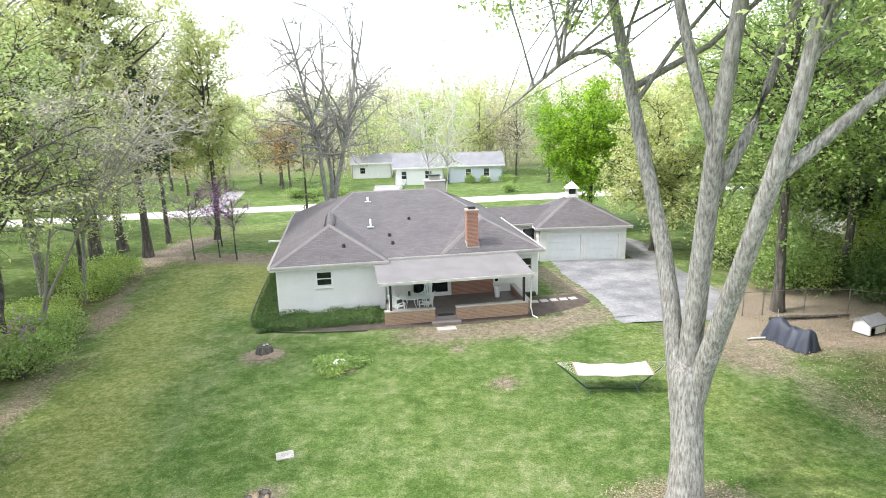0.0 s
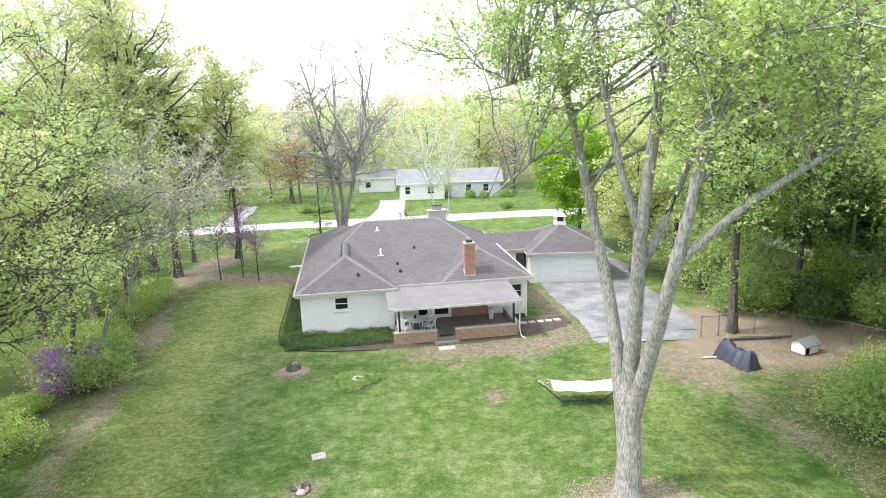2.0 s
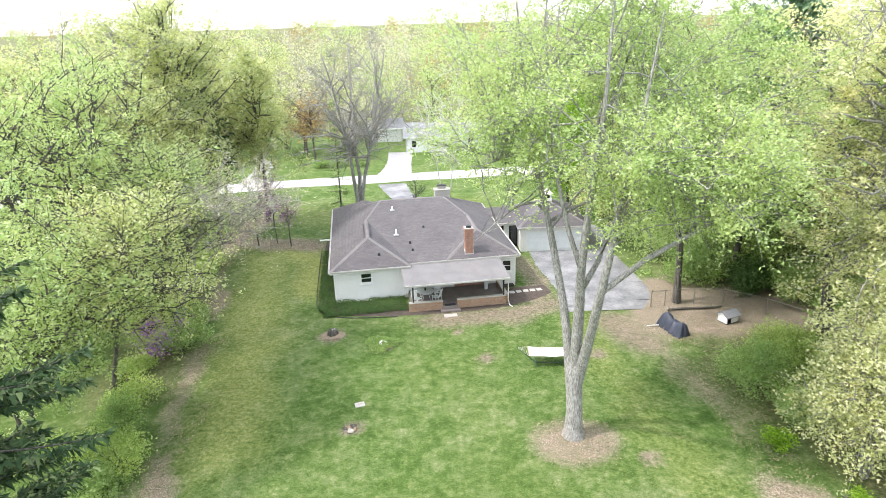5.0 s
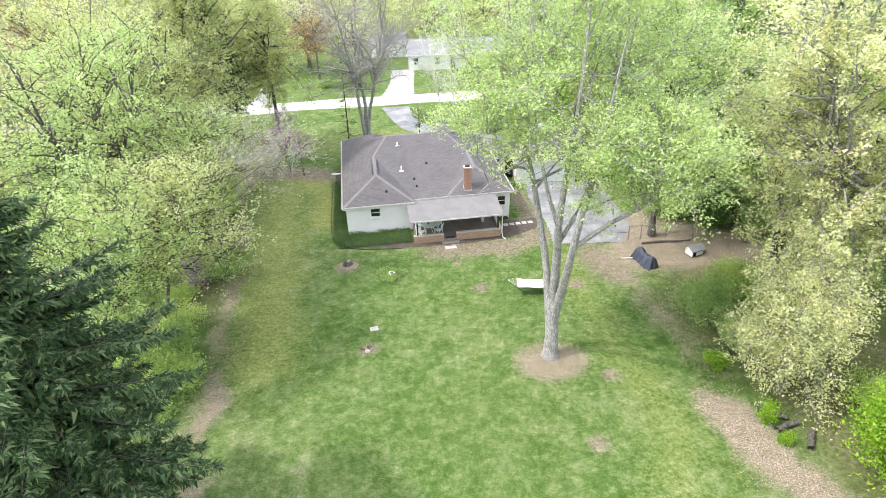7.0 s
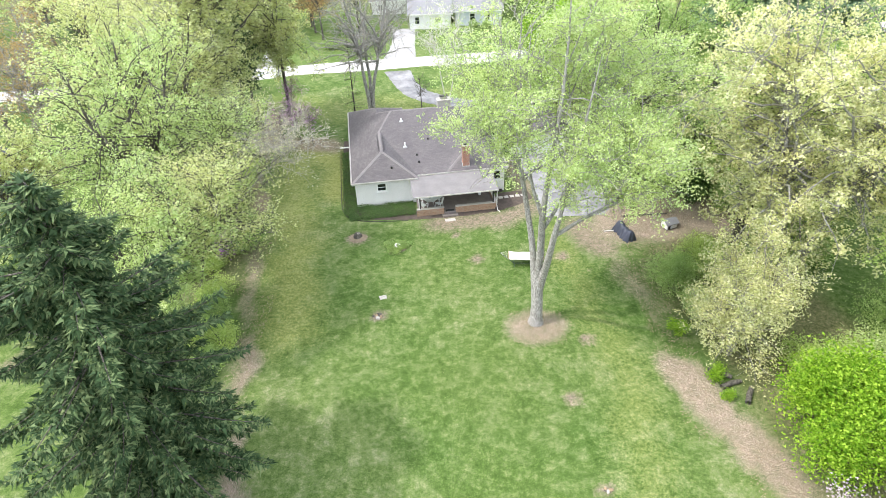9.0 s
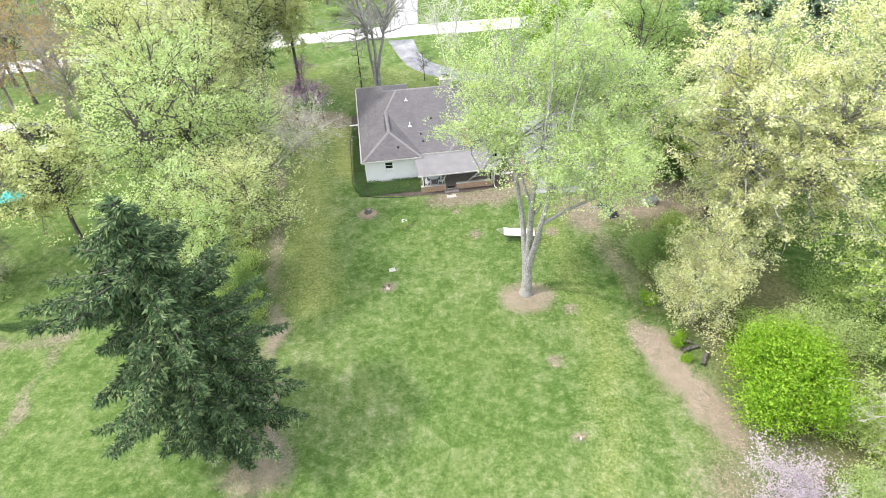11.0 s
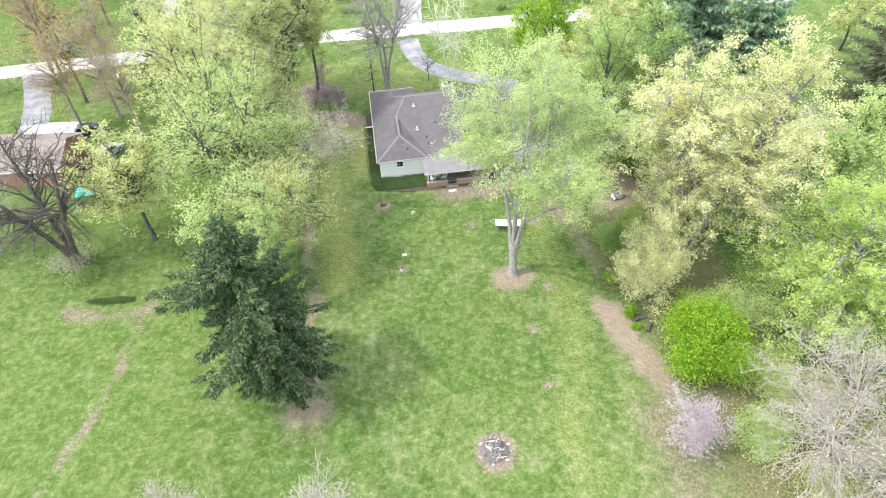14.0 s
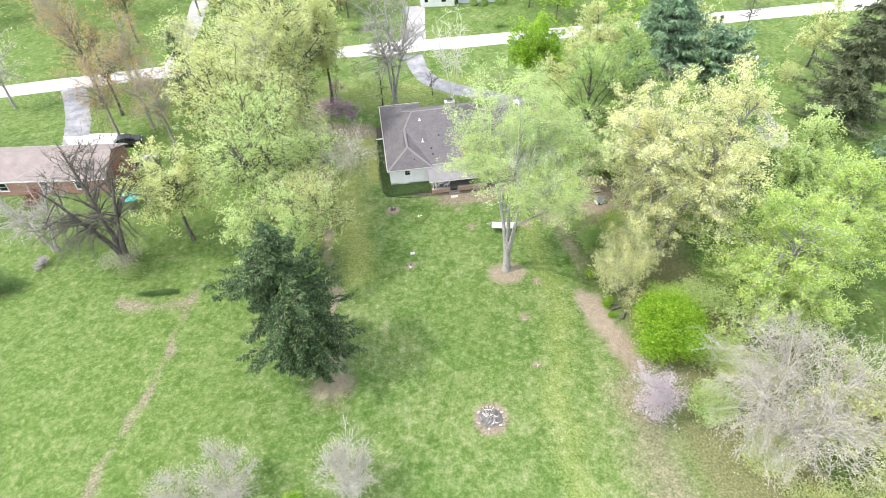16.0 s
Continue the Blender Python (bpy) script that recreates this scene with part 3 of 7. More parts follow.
    return tagged(new("ground", smooth(me)), "patchy green spring lawn with tan bare spots and leaf litter", "ground", kind="structure")


def lawn_material():
    m, n, l, b = tree_of("lawn_grass")
    a = n.new("ShaderNodeAttribute")
    a.attribute_name = "cover"
    sep = n.new("ShaderNodeSeparateColor")
    l.new(a.outputs["Color"], sep.inputs[0])
    broad_, patch, fine, blade = noise_of(n, l, 0.09, 4), noise_of(n, l, 0.55, 6), noise_of(n, l, 4.5, 4, rough=0.6), noise_of(n, l, 16.0, 3, rough=0.7)
    green = ramp(n, ((0.38, (0.058, 0.101, 0.021)), (0.49, (0.100, 0.150, 0.041)), (0.62, (0.190, 0.216, 0.106))))
    mid = noise_of(n, l, 1.5, 6, rough=0.74)
    sm = n.new("ShaderNodeMath")
    sm.operation = "MULTIPLY_ADD"
    sm.inputs[1].default_value = 0.40
    l.new(patch.outputs["Fac"], sm.inputs[0])
    s2 = n.new("ShaderNodeMath")
    s2.operation = "MULTIPLY_ADD"
    s2.inputs[1].default_value = 0.32
    l.new(mid.outputs["Fac"], s2.inputs[0])
    s3 = n.new("ShaderNodeMath")
    s3.operation = "MULTIPLY"
    s3.inputs[1].default_value = 0.28
    l.new(fine.outputs["Fac"], s3.inputs[0])
    l.new(s3.outputs[0], s2.inputs[2])
    l.new(s2.outputs[0], sm.inputs[2])
    l.new(sm.outputs[0], green.inputs["Fac"])
    pale = ramp(n, ((0.40, (0.74, 0.86, 0.70)), (0.60, (1.12, 1.08, 1.16))))
    l.new(broad_.outputs["Fac"], pale.inputs["Fac"])
    c = mixer(n, l, 1.0, green.outputs["Color"], pale.outputs["Color"], "MULTIPLY")
    deep_green = n.new("ShaderNodeAttribute")
    deep_green.attribute_name = "deep_green"
    # slightly darker green ramp for the side lots and the round patches
    deep = ramp(n, ((0.38, (0.056, 0.101, 0.019)), (0.5, (0.090, 0.142, 0.034)), (0.62, (0.142, 0.180, 0.068))))
    l.new(sm.outputs[0], deep.inputs["Fac"])
    c = mixer(n, l, deep_green.outputs["Fac"], c, deep.outputs["Color"])

    def mask(channel, lo, hi, grain):
        add = n.new("ShaderNodeMath")
        add.operation = "MULTIPLY_ADD"
        l.new(grain, add.inputs[0])
        add.inputs[1].default_value = 0.9
        l.new(channel, add.inputs[2])
        mr = n.new("ShaderNodeMapRange")
        mr.inputs["From Min"].default_value, mr.inputs["From Max"].default_value = lo, hi
        l.new(add.outputs[0], mr.inputs["Value"])
        return mr.outputs["Result"]
    straw = ramp(n, ((0.3, (0.19, 0.225, 0.06)), (0.7, (0.33, 0.335, 0.125))))
    l.new(fine.outputs["Fac"], straw.inputs["Fac"])
    c = mixer(n, l, mask(sep.outputs[1], 0.72, 1.6, fine.outputs["Fac"]), c, straw.outputs["Color"])
    thin = n.new("ShaderNodeMapRange")
    thin.inputs["From Min"].default_value, thin.inputs["From Max"].default_value, thin.inputs["To Max"].default_value = 0.54, 0.70, 0.5
    l.new(mid.outputs["Fac"], thin.inputs["Value"])
    c = mixer(n, l, thin.outputs["Result"], c, (0.20, 0.225, 0.105))
    soil = ramp(n, ((0.3, (0.13, 0.105, 0.08)), (0.7, (0.28, 0.23, 0.18))))
    l.new(fine.outputs["Fac"], soil.inputs["Fac"])
    c = mixer(n, l, mask(sep.outputs[2], 0.62, 1.3, fine.outputs["Fac"]), c, soil.outputs["Color"])
    leaf = ramp(n, ((0.30, (0.13, 0.10, 0.08)), (0.5, (0.25, 0.205, 0.155)), (0.70, (0.42, 0.365, 0.29))))
    l.new(blade.outputs["Fac"], leaf.inputs["Fac"])
    c = mixer(n, l, mask(sep.outputs[0], 0.66, 1.4, fine.outputs["Fac"]), c, leaf.outputs["Color"])
    wood = ramp(n, ((0.35, (0.085, 0.105, 0.04)), (0.65, (0.20, 0.19, 0.10))))
    l.new(fine.outputs["Fac"], wood.inputs["Fac"])
    c = mixer(n, l, a.outputs["Alpha"], c, wood.outputs["Color"])
    mott = ramp(n, ((0.36, (0.78, 0.84, 0.74)), (0.50, (0.98, 0.98, 0.97)), (0.66, (1.20, 1.14, 1.20))))
    l.new(mid.outputs["Fac"], mott.inputs["Fac"])
    c = mixer(n, l, 0.9, c, mixer(n, l, 1.0, c, mott.outputs["Color"], "MULTIPLY"))
    gr = ramp(n, ((0.32, (0.56, 0.61, 0.54)), (0.68, (1.40, 1.34, 1.40))))
    l.new(blade.outputs["Fac"], gr.inputs["Fac"])
    l.new(mixer(n, l, 1.0, c, gr.outputs["Color"], "MULTIPLY"), b.inputs["Base Color"])
    b.inputs["Roughness"].default_value = 0.95
    b.inputs["Specular IOR Level"].default_value = 0.15
    bp = n.new("ShaderNodeBump")
    bp.inputs["Strength"].default_value, bp.inputs["Distance"].default_value = 0.8, 0.05
    l.new(blade.outputs["Fac"], bp.inputs["Height"])
    l.new(bp.outputs["Normal"], b.inputs["Normal"])
    return m


def resample(pts, n):
    p = np.asarray(pts, float)
    s = np.concatenate([[0], np.cumsum(np.linalg.norm(np.diff(p, axis=0), axis=1))])
    t = np.linspace(0, s[-1], n)
    return np.stack([np.interp(t, s, p[:, 0]), np.interp(t, s, p[:, 1])], 1)


def rounded(pts):
    p = np.asarray(pts, float)
    for _ in range(2):
        q = np.empty((2 * len(p) - 2, 2))
        q[0::2], q[1::2] = p[:-1] * 0.75 + p[1:] * 0.25, p[:-1] * 0.25 + p[1:] * 0.75
        p = np.concatenate([p[:1], q, p[-1:]])
    return p


def loft(name, a, b, material, label, category, dz=0.045, n=80, m=9, ragged=0.12):
    """A paved sheet between two edges, with a low rim."""
    g = np.random.default_rng(3)
    A, B = resample(rounded(a), n), resample(rounded(b), n)
    A, B = A + g.normal(size=A.shape) * ragged * 0.5, B + g.normal(size=B.shape) * ragged * 0.5
    t = np.linspace(0, 1, m)[None, :, None]
    P = A[:, None] * (1 - t) + B[:, None] * t
    Z = ground_z(P[..., 0], P[..., 1]) + dz
    Z[:, 0] -= 0.1
    Z[:, -1] -= 0.1
    V = np.concatenate([P, Z[..., None]], -1).reshape(-1, 3)
    i, j = np.meshgrid(np.arange(n - 1), np.arange(m - 1), indexing="ij")
    Q = np.stack([i * m + j, i * m + j + 1, (i + 1) * m + j + 1, (i + 1) * m + j], -1).reshape(-1, 4)
    me = np_mesh(name, V, Q, material)
    me.flip_normals() if me.polygons[0].normal.z < 0 else None
    return tagged(new(name, me), label, category, kind="structure")


def offset(pts, d):
    p = resample(rounded(pts), 120)
    t = np.gradient(p, axis=0)
    t /= np.linalg.norm(t, axis=1)[:, None]
    return p + np.stack([-t[:, 1], t[:, 0]], 1) * d


ground_sheet()
loft("road", offset(ROAD, -2.75), offset(ROAD, 2.75), M_ROAD, "sun-bleached pale road across the front of the lots", "road", 0.06, 200, 7, 0.06)
loft("driveway", [(8.3, 28.9), (8.1, 33.4), (6.7, 38), (6.45, 41.75)], [(14.6, 28.9), (16.3, 31.6), (16.0, 37), (15.5, 41.75)], M_DRIVE, "cracked grey asphalt parking area before the garage", "driveway")
loft("driveway", [(12.9, 41.7), (13.1, 47.5), (10, 52.5), (1, 55.6), (-6.5, 60), (-10.4, 71.6)], [(15.5, 41.7), (16.3, 49), (12, 56), (2, 59.6), (-4.5, 64), (-6.0, 72)], M_DRIVE, "grey asphalt drive curving from the road to the garage", "driveway", 0.047)
loft("driveway", [(-11.4, 77.5), (-10.3, 86), (-11.2, 94)], [(-5.2, 78), (-6.2, 86), (-6.3, 94)], M_PALEDRIVE, "pale concrete drive of the house across the road", "driveway")
loft("driveway", [(-30.8, 73), (-31.0, 82), (-33, 91)], [(-27.2, 74), (-27.8, 82), (-29.5, 91)], M_PALEDRIVE, "pale drive across the road between trees", "driveway")
loft("driveway", [(-55.5, 69.5), (-56.0, 80), (-59.5, 100)], [(-51.5, 70), (-52.0, 80), (-55, 100)], M_PALEDRIVE, "pale drive across the road between trees", "driveway")
loft("driveway", [(-72, 62), (-66, 52), (-62, 42)], [(-67, 63), (-61, 52), (-57.5, 43)], M_DRIVE, "grey asphalt drive beside the brick house", "driveway")
loft("driveway", [(46.5, 84), (46, 60), (46.5, 50), (45.5, 43)], [(50.5, 84.5), (49.5, 60), (50, 50), (50.5, 43)], M_DRIVE, "grey asphalt drive of the neighbouring lot", "driveway")

loft("patio", [(-63.5, 46.0), (-58.5, 46.5), (-53.5, 46.6)], [(-59.5, 41.2), (-56, 41.3), (-52.5, 41.4)], M_ROAD, "pale concrete pad behind the brick house", "patio", 0.05, 30, 7, 0.04)
loft("patio", [(45.2, 42.6), (45.6, 39.8), (46.4, 37.8)], [(50.9, 42.8), (50.0, 40.4), (48.4, 38.2)], M_ROAD, "pale curved patio of the neighbouring lot", "patio", 0.055, 30, 7, 0.04)

# ---- house ----
HOUSE = pose(-8.97, 31.12, 0, 0, 0, 9)


def siding(bm, p0, p1, z0, z1, holes=(), step=0.21, proud=0.042, off=0.012):
    """Lapped boards on the wall from p0 to p1 (its outside to the right of that way), left out at the holes (s0, z0, s1, z1)."""
    p0, p1 = Vector((*p0, 0)), Vector((*p1, 0))
    d = (p1 - p0)
    L = d.length
    d.normalize()
    nrm = Vector((d.y, -d.x, 0))
    z = z0
    while z < z1 - 0.02:
        zt = min(z + step, z1)
        cuts = [(0.0, L)]
        for s0, h0, s1, h1 in holes:
            if h0 < zt - 0.01 and h1 > z + 0.01:
                cuts = [c for a, b in cuts for c in ((a, min(b, s0)), (max(a, s1), b)) if c[1] - c[0] > 0.01]
        for a, b in cuts:
            lo, hi = nrm * (off + proud), nrm * off
            v = [bm.verts.new(p0 + d * s + o + Vector((0, 0, h))) for s, o, h in ((a, lo, z), (b, lo, z), (b, hi, zt), (a, hi, zt))]
            bm.faces.new(v)
            w = [bm.verts.new(p0 + d * s + o + Vector((0, 0, z))) for s, o in ((a, hi), (b, hi))]
            bm.faces.new([w[0], w[1], v[1], v[0]])
        z += step


def solid_wall(bm, p0, p1, z0, z1, thick, holes=()):
    """A wall with real openings, its outer face on p0-p1."""
    p0, p1 = Vector((*p0, 0)), Vector((*p1, 0))
    d = p1 - p0
    L = d.length
    m = Matrix.Translation(p0) @ d.to_track_quat("X", "Z").to_matrix().to_4x4()
    ss = sorted({0.0, L, *[h[0] for h in holes], *[h[2] for h in holes]})
    for a, b in zip(ss[:-1], ss[1:]):
        mid, z = (a + b) / 2, z0
        for h in sorted((h for h in holes if h[0] < mid < h[2]), key=lambda h: h[1]):
            if h[1] > z + 0.001:
                box(bm, a, 0, z, b, thick, h[1], m=m)
            z = h[3]
        if z < z1 - 0.001:
            box(bm, a, 0, z, b, thick, z1, m=m)


def window(parent, p0, p1, s0, z0, s1, z1, name="window", bars=True, frame_mat=None, casing=0.09, label="white-framed double-hung window with dark glass"):
    """A framed window in the opening s0..s1, z0..z1 of the wall p0-p1."""
    d = Vector((*p1, 0)) - Vector((*p0, 0))
    m = Matrix.Translation((*p0, 0)) @ d.to_track_quat("X", "Z").to_matrix().to_4x4()
    fm = frame_mat or M_WHITE
    w = new(name)
    w.parent = parent
    w.matrix_local = m @ Matrix.Translation((s0, 0, z0))
    w["label"] = label
    W, Hh, c = s1 - s0, z1 - z0, casing
    part("window_frame", boxed((-c, -0.045, -c, 0, 0.10, Hh + c), (W, -0.045, -c, W + c, 0.10, Hh + c), (0, -0.045, Hh, W, 0.10, Hh + c), (0, -0.03, -c, W, 0.10, 0)), fm, w)
    part("window_sill", boxed((-c - 0.03, -0.085, -c - 0.035, W + c + 0.03, -0.03, -c)), fm, w)
    if bars:
        part("sash", boxed((0, 0.03, Hh / 2 - 0.025, W, 0.07, Hh / 2 + 0.025), (0, 0.03, 0, 0.035, 0.07, Hh), (W - 0.035, 0.03, 0, W, 0.07, Hh), (0.035, 0.03, 0, W - 0.035, 0.07, 0.04), (0.035, 0.03, Hh - 0.04, W - 0.035, 0.07, Hh)), fm, w)
        for a, b in ((0.04, Hh / 2 - 0.025), (Hh / 2 + 0.025, Hh - 0.04)):
            part("pane", boxed((0.035, 0.045, a, W - 0.035, 0.053, b)), M_GLASS, w)
    else:
        part("pane", boxed((0, 0.045, 0, W, 0.053, Hh)), M_GLASS, w)
    return w


def slab_face(bm, pts, thick=0.06):
    """A roof plane with thickness."""
    top = [bm.verts.new(p) for p in pts]
    low = [bm.verts.new((p[0], p[1], p[2] - thick)) for p in pts]
    bm.faces.new(top)
    bm.faces.new(low[::-1])
    n = len(pts)
    for i in range(n):
        bm.faces.new([low[i], low[(i + 1) % n], top[(i + 1) % n], top[i]])


def roof_part(parent, name, faces, material, label=""):
    """Each roof plane is a part of its own."""
    for f in faces:
        bm = bmesh.new()
        slab_face(bm, f)
        bmesh.ops.recalc_face_normals(bm, faces=bm.faces)
        ob = uv_box(part("roof_plane" if len(faces) > 1 else name, bm, material, parent, label))
    return ob


def cap_line(parent, a, b, material=None, w=0.15, name="hip_cap"):
    """A row of cap shingles along a hip or ridge."""
    a, b = Vector(a), Vector(b)
    n = max(1, int((b - a).length / 0.24))
    bm = bmesh.new()
    d = (b - a) / n
    m = (b - a).to_track_quat("X", "Z").to_matrix().to_4x4()
    for i in range(n):
        p = a + d * i
        vs = []
        for s, lift in ((0.0, 0.035), (d.length * 1.15, 0.018)):
            for y, dz in ((-w, -w * 0.42), (0, 0), (w, -w * 0.42)):
                vs.append(bm.verts.new(Matrix.Translation(p) @ m @ Vector((s, y, lift + dz))))
        bm.faces.new([vs[0], vs[3], vs[4], vs[1]])
        bm.faces.new([vs[1], vs[4], vs[5], vs[2]])
    return part(name, bm, material or M_HIPCAP, parent)


def gutter(parent, a, b, mat=None):
    a, b = Vector(a), Vector(b)
    m = Matrix.Translation(a) @ (b - a).to_track_quat("X", "Z").to_matrix().to_4x4()
    L = (b - a).length
    bm = bmesh.new()
    prof = [(0.0, 0.02), (0.0, -0.13), (-0.09, -0.13), (-0.12, -0.02), (-0.12, 0.015), (-0.105, 0.015), (-0.085, -0.115), (-0.012, -0.115), (-0.012, 0.02)]
    ends = [[bm.verts.new(m @ Vector((s, y, z))) for y, z in prof] for s in (0, L)]
    for i in range(len(prof)):
        j = (i + 1) % len(prof)
        bm.faces.new([ends[0][i], ends[0][j], ends[1][j], ends[1][i]])
    for e in ends:
        bm.faces.new(e)
    bmesh.ops.recalc_face_normals(bm, faces=bm.faces)
    return part("gutter", bm, mat or M_TRIM, parent)


def build_house():
    h = thing("house", HOUSE, "white-sided ranch house with grey hip roof and brick chimney", "house")
    Z0 = 2.75
    a, b, e, f, g_ = (-0.3, -0.35, Z0), (5.9, -0.35, Z0), (5.9, 0.2, Z0), (8.74, 0.2, Z0), (14.65, 0.2, Z0)
    apexL, W = (2.8, 2.75, 4.3), (2.8, 7.25, 4.3)
    apexR, Wr = (11.695, 3.155, 4.2275), (11.695, 6.916, 4.2275)
    Rl, Rr = (4.3, 10.65, 5.05), (10.05, 10.65, 5.05)
    hh, i_, j_, d_ = (14.65, 15.25, Z0), (5.9, 15.25, Z0), (5.9, 16.74, Z0), (-0.3, 16.74, Z0)
    Fw, Fa = (2.8, 12.15, 4.3), (2.8, 13.64, 4.3)
    roof_part(h, "roof", [(a, b, apexL), (b, e, W, apexL), (a, apexL, W, Rl, Fw, Fa, d_), (e, f, Wr, Rr, Rl, W), (f, apexR, Wr), (f, g_, apexR), (g_, hh, Rr, Wr, apexR), (hh, i_, Fw, Rl, Rr), (i_, j_, Fa, Fw), (j_, d_, Fa)], M_ROOF, "weathered grey-brown asphalt shingle hip roof")
    for p, q in ((a, apexL), (b, apexL), (apexL, W), (W, Rl), (Rl, Rr), (Rr, Wr), (Wr, apexR), (f, apexR), (g_, apexR), (Rr, hh), (Rl, Fw), (Fa, d_), (Fa, j_)):
        cap_line(h, p, q)
    # soffits close the eaves
    parts("soffit", [(-0.28, -0.33, 2.52, 5.88, 0.0, 2.56), (-0.28, 0, 2.52, 0, 16.7, 2.56), (5.6, 0.22, 2.52, 14.63, 0.5, 2.56), (14.35, 0.5, 2.52, 14.63, 15.2, 2.56), (0, 16.4, 2.52, 5.88, 16.72, 2.56), (5.6, 14.9, 2.52, 14.35, 15.23, 2.56)], M_WHITE, h)
    parts("fascia", [(-0.3, -0.35, 2.52, 5.9, -0.33, 2.70), (-0.3, -0.33, 2.52, -0.28, 16.72, 2.70), (5.88, -0.33, 2.52, 5.9, 0.2, 2.70), (5.9, 0.2, 2.52, 14.65, 0.22, 2.70), (14.63, 0.22, 2.52, 14.65, 15.23, 2.70), (-0.28, 16.72, 2.52, 5.9, 16.74, 2.70)], M_WHITE, h)
    for p, q in ((a, b), (d_, a), (e, g_), (g_, hh), (j_, d_)):
        gutter(h, p, q)
    # walls: (outer line, openings, boarded)
    win = (2.03, 1.52, 2.83, 2.28)
    door = (1.55, 0.35, 3.65, 2.35)
    rwin = (7.72, 1.3, 8.42, 2.2)
    bwin = (6.25, 0.9, 7.15, 2.1)
    runs = [((0, 0), (5.6, 0), [win]), ((5.6, 0), (5.6, 0.5), []), ((5.6, 0.5), (14.35, 0.5), [door, bwin, rwin]), ((14.35, 0.5), (14.35, 14.9), []), ((14.35, 14.9), (5.6, 14.9), []), ((5.6, 14.9), (5.6, 16.4), []), ((5.6, 16.4), (0, 16.4), []), ((0, 16.4), (0, 0), [])]
    bm, bs = bmesh.new(), bmesh.new()
    for p, q, holes in runs:
        solid_wall(bm, p, q, -0.7, 2.55, 0.16, holes)
        pad = [(s0 - 0.09, z0 - 0.12, s1 + 0.09, z1 + 0.09) for s0, z0, s1, z1 in holes]
        if p == (5.6, 0.5):
            siding(bs, p, (9.35, 0.5), 0.35, 2.52, pad)
            siding(bs, (12.05, 0.5), q, -0.1, 2.52, [(s0 - 6.45, z0, s1 - 6.45, z1) for s0, z0, s1, z1 in pad if s0 > 7])
        else:
            siding(bs, p, q, -0.02 if p != (14.35, 0.5) else -0.4, 2.52, pad)
    part("wall", bm, M_SIDING, h, "pale vinyl-sided house wall")
    bmesh.ops.recalc_face_normals(bs, faces=bs.faces)
    part("siding", bs, M_SIDING, h, "white horizontal lapped vinyl siding")
    part("corner_trim", boxed((-0.045, -0.045, -0.05, 0.05, 0.05, 2.52)), M_WHITE, h)
    part("corner_trim", boxed((5.55, -0.045, 0.0, 5.645, 0.05, 2.52)), M_WHITE, h)
    part("corner_trim", boxed((14.3, 0.455, -0.4, 14.395, 0.55, 2.52)), M_WHITE, h)
    part("inner_floor", boxed((0.16, 0.16, 0.0, 14.19, 14.7, 0.2)), M_INSIDE, h)
    window(h, (0, 0), (5.6, 0), *win)
    window(h, (5.6, 0.5), (14.35, 0.5), *rwin)
    window(h, (5.6, 0.5), (14.35, 0.5), *bwin, label="dark porch window")
    # brick panel of the porch wall, round its window
    bp = bmesh.new()
    solid_wall(bp, (9.37, 0.44), (12.03, 0.44), 0.35, 2.5, 0.058, [(2.39, 0.78, 2.66, 2.22)])
    uv_box(part("brick_panel", bp, M_BRICK, h, "red brick porch wall"))
    # sliding door
    sd = new("sliding_door")
    sd.parent = h
    sd.matrix_local = pose(7.15, 0.5, 0.35)
    sd["label"] = "white-framed sliding patio door"
    part("door_frame", boxed((-0.09, -0.05, 0, 0, 0.12, 2.09), (2.1, -0.05, 0, 2.19, 0.12, 2.09), (0, -0.05, 2.0, 2.1, 0.12, 2.09), (0, -0.04, 0, 2.1, 0.12, 0.05)), M_WHITE, sd)
    for x0, y0 in ((0.0, 0.065), (1.03, 0.015)):
        part("sash", boxed((x0, y0, 0.05, x0 + 0.09, y0 + 0.04, 2.0), (x0 + 0.98, y0, 0.05, x0 + 1.07, y0 + 0.04, 2.0), (x0 + 0.09, y0, 0.05, x0 + 0.98, y0 + 0.04, 0.20), (x0 + 0.09, y0, 1.9, x0 + 0.98, y0 + 0.04, 2.0)), M_WHITE, sd)
        part("pane", boxed((x0 + 0.09, y0 + 0.015, 0.20, x0 + 0.98, y0 + 0.023, 1.9)), M_GLASS, sd)
    # chimneys
    c = new("chimney")
    c.parent = h
    c.matrix_local = pose(10.68, 0.95, 2.75)
    c["label"] = "red brick chimney with dark flue cap"
    uv_box(part("stack", boxed((-0.32, -0.3, 0, 0.32, 0.3, 2.15)), M_BRICK, c))
    uv_box(part("corbel", boxed((-0.37, -0.35, 2.15, 0.37, 0.35, 2.29)), M_BRICK, c))
    part("crown_slab", boxed((-0.35, -0.33, 2.29, 0.35, 0.33, 2.34), bevel=0.015), M_CONCRETE, c)
    part("flue", boxed((-0.2, -0.17, 2.34, 0.2, 0.17, 2.50), bevel=0.02), M_DARK, c)
    part("flashing", boxed((-0.36, -0.36, 0.08, 0.36, -0.301, 0.26), (-0.36, -0.3, 0.1, -0.321, 0.34, 0.5), (0.321, -0.3, 0.1, 0.36, 0.34, 0.5)), M_LEADGREY, c)
    c2 = new("chimney")
    c2.parent = h
    c2.matrix_local = pose(10.15, 11.6, 4.4)
    c2["label"] = "wide pale stone front chimney"
    part("stack", boxed((-0.72, -0.4, 0, 0.72, 0.4, 1.05), bevel=0.02), M_CONCRETE, c2)
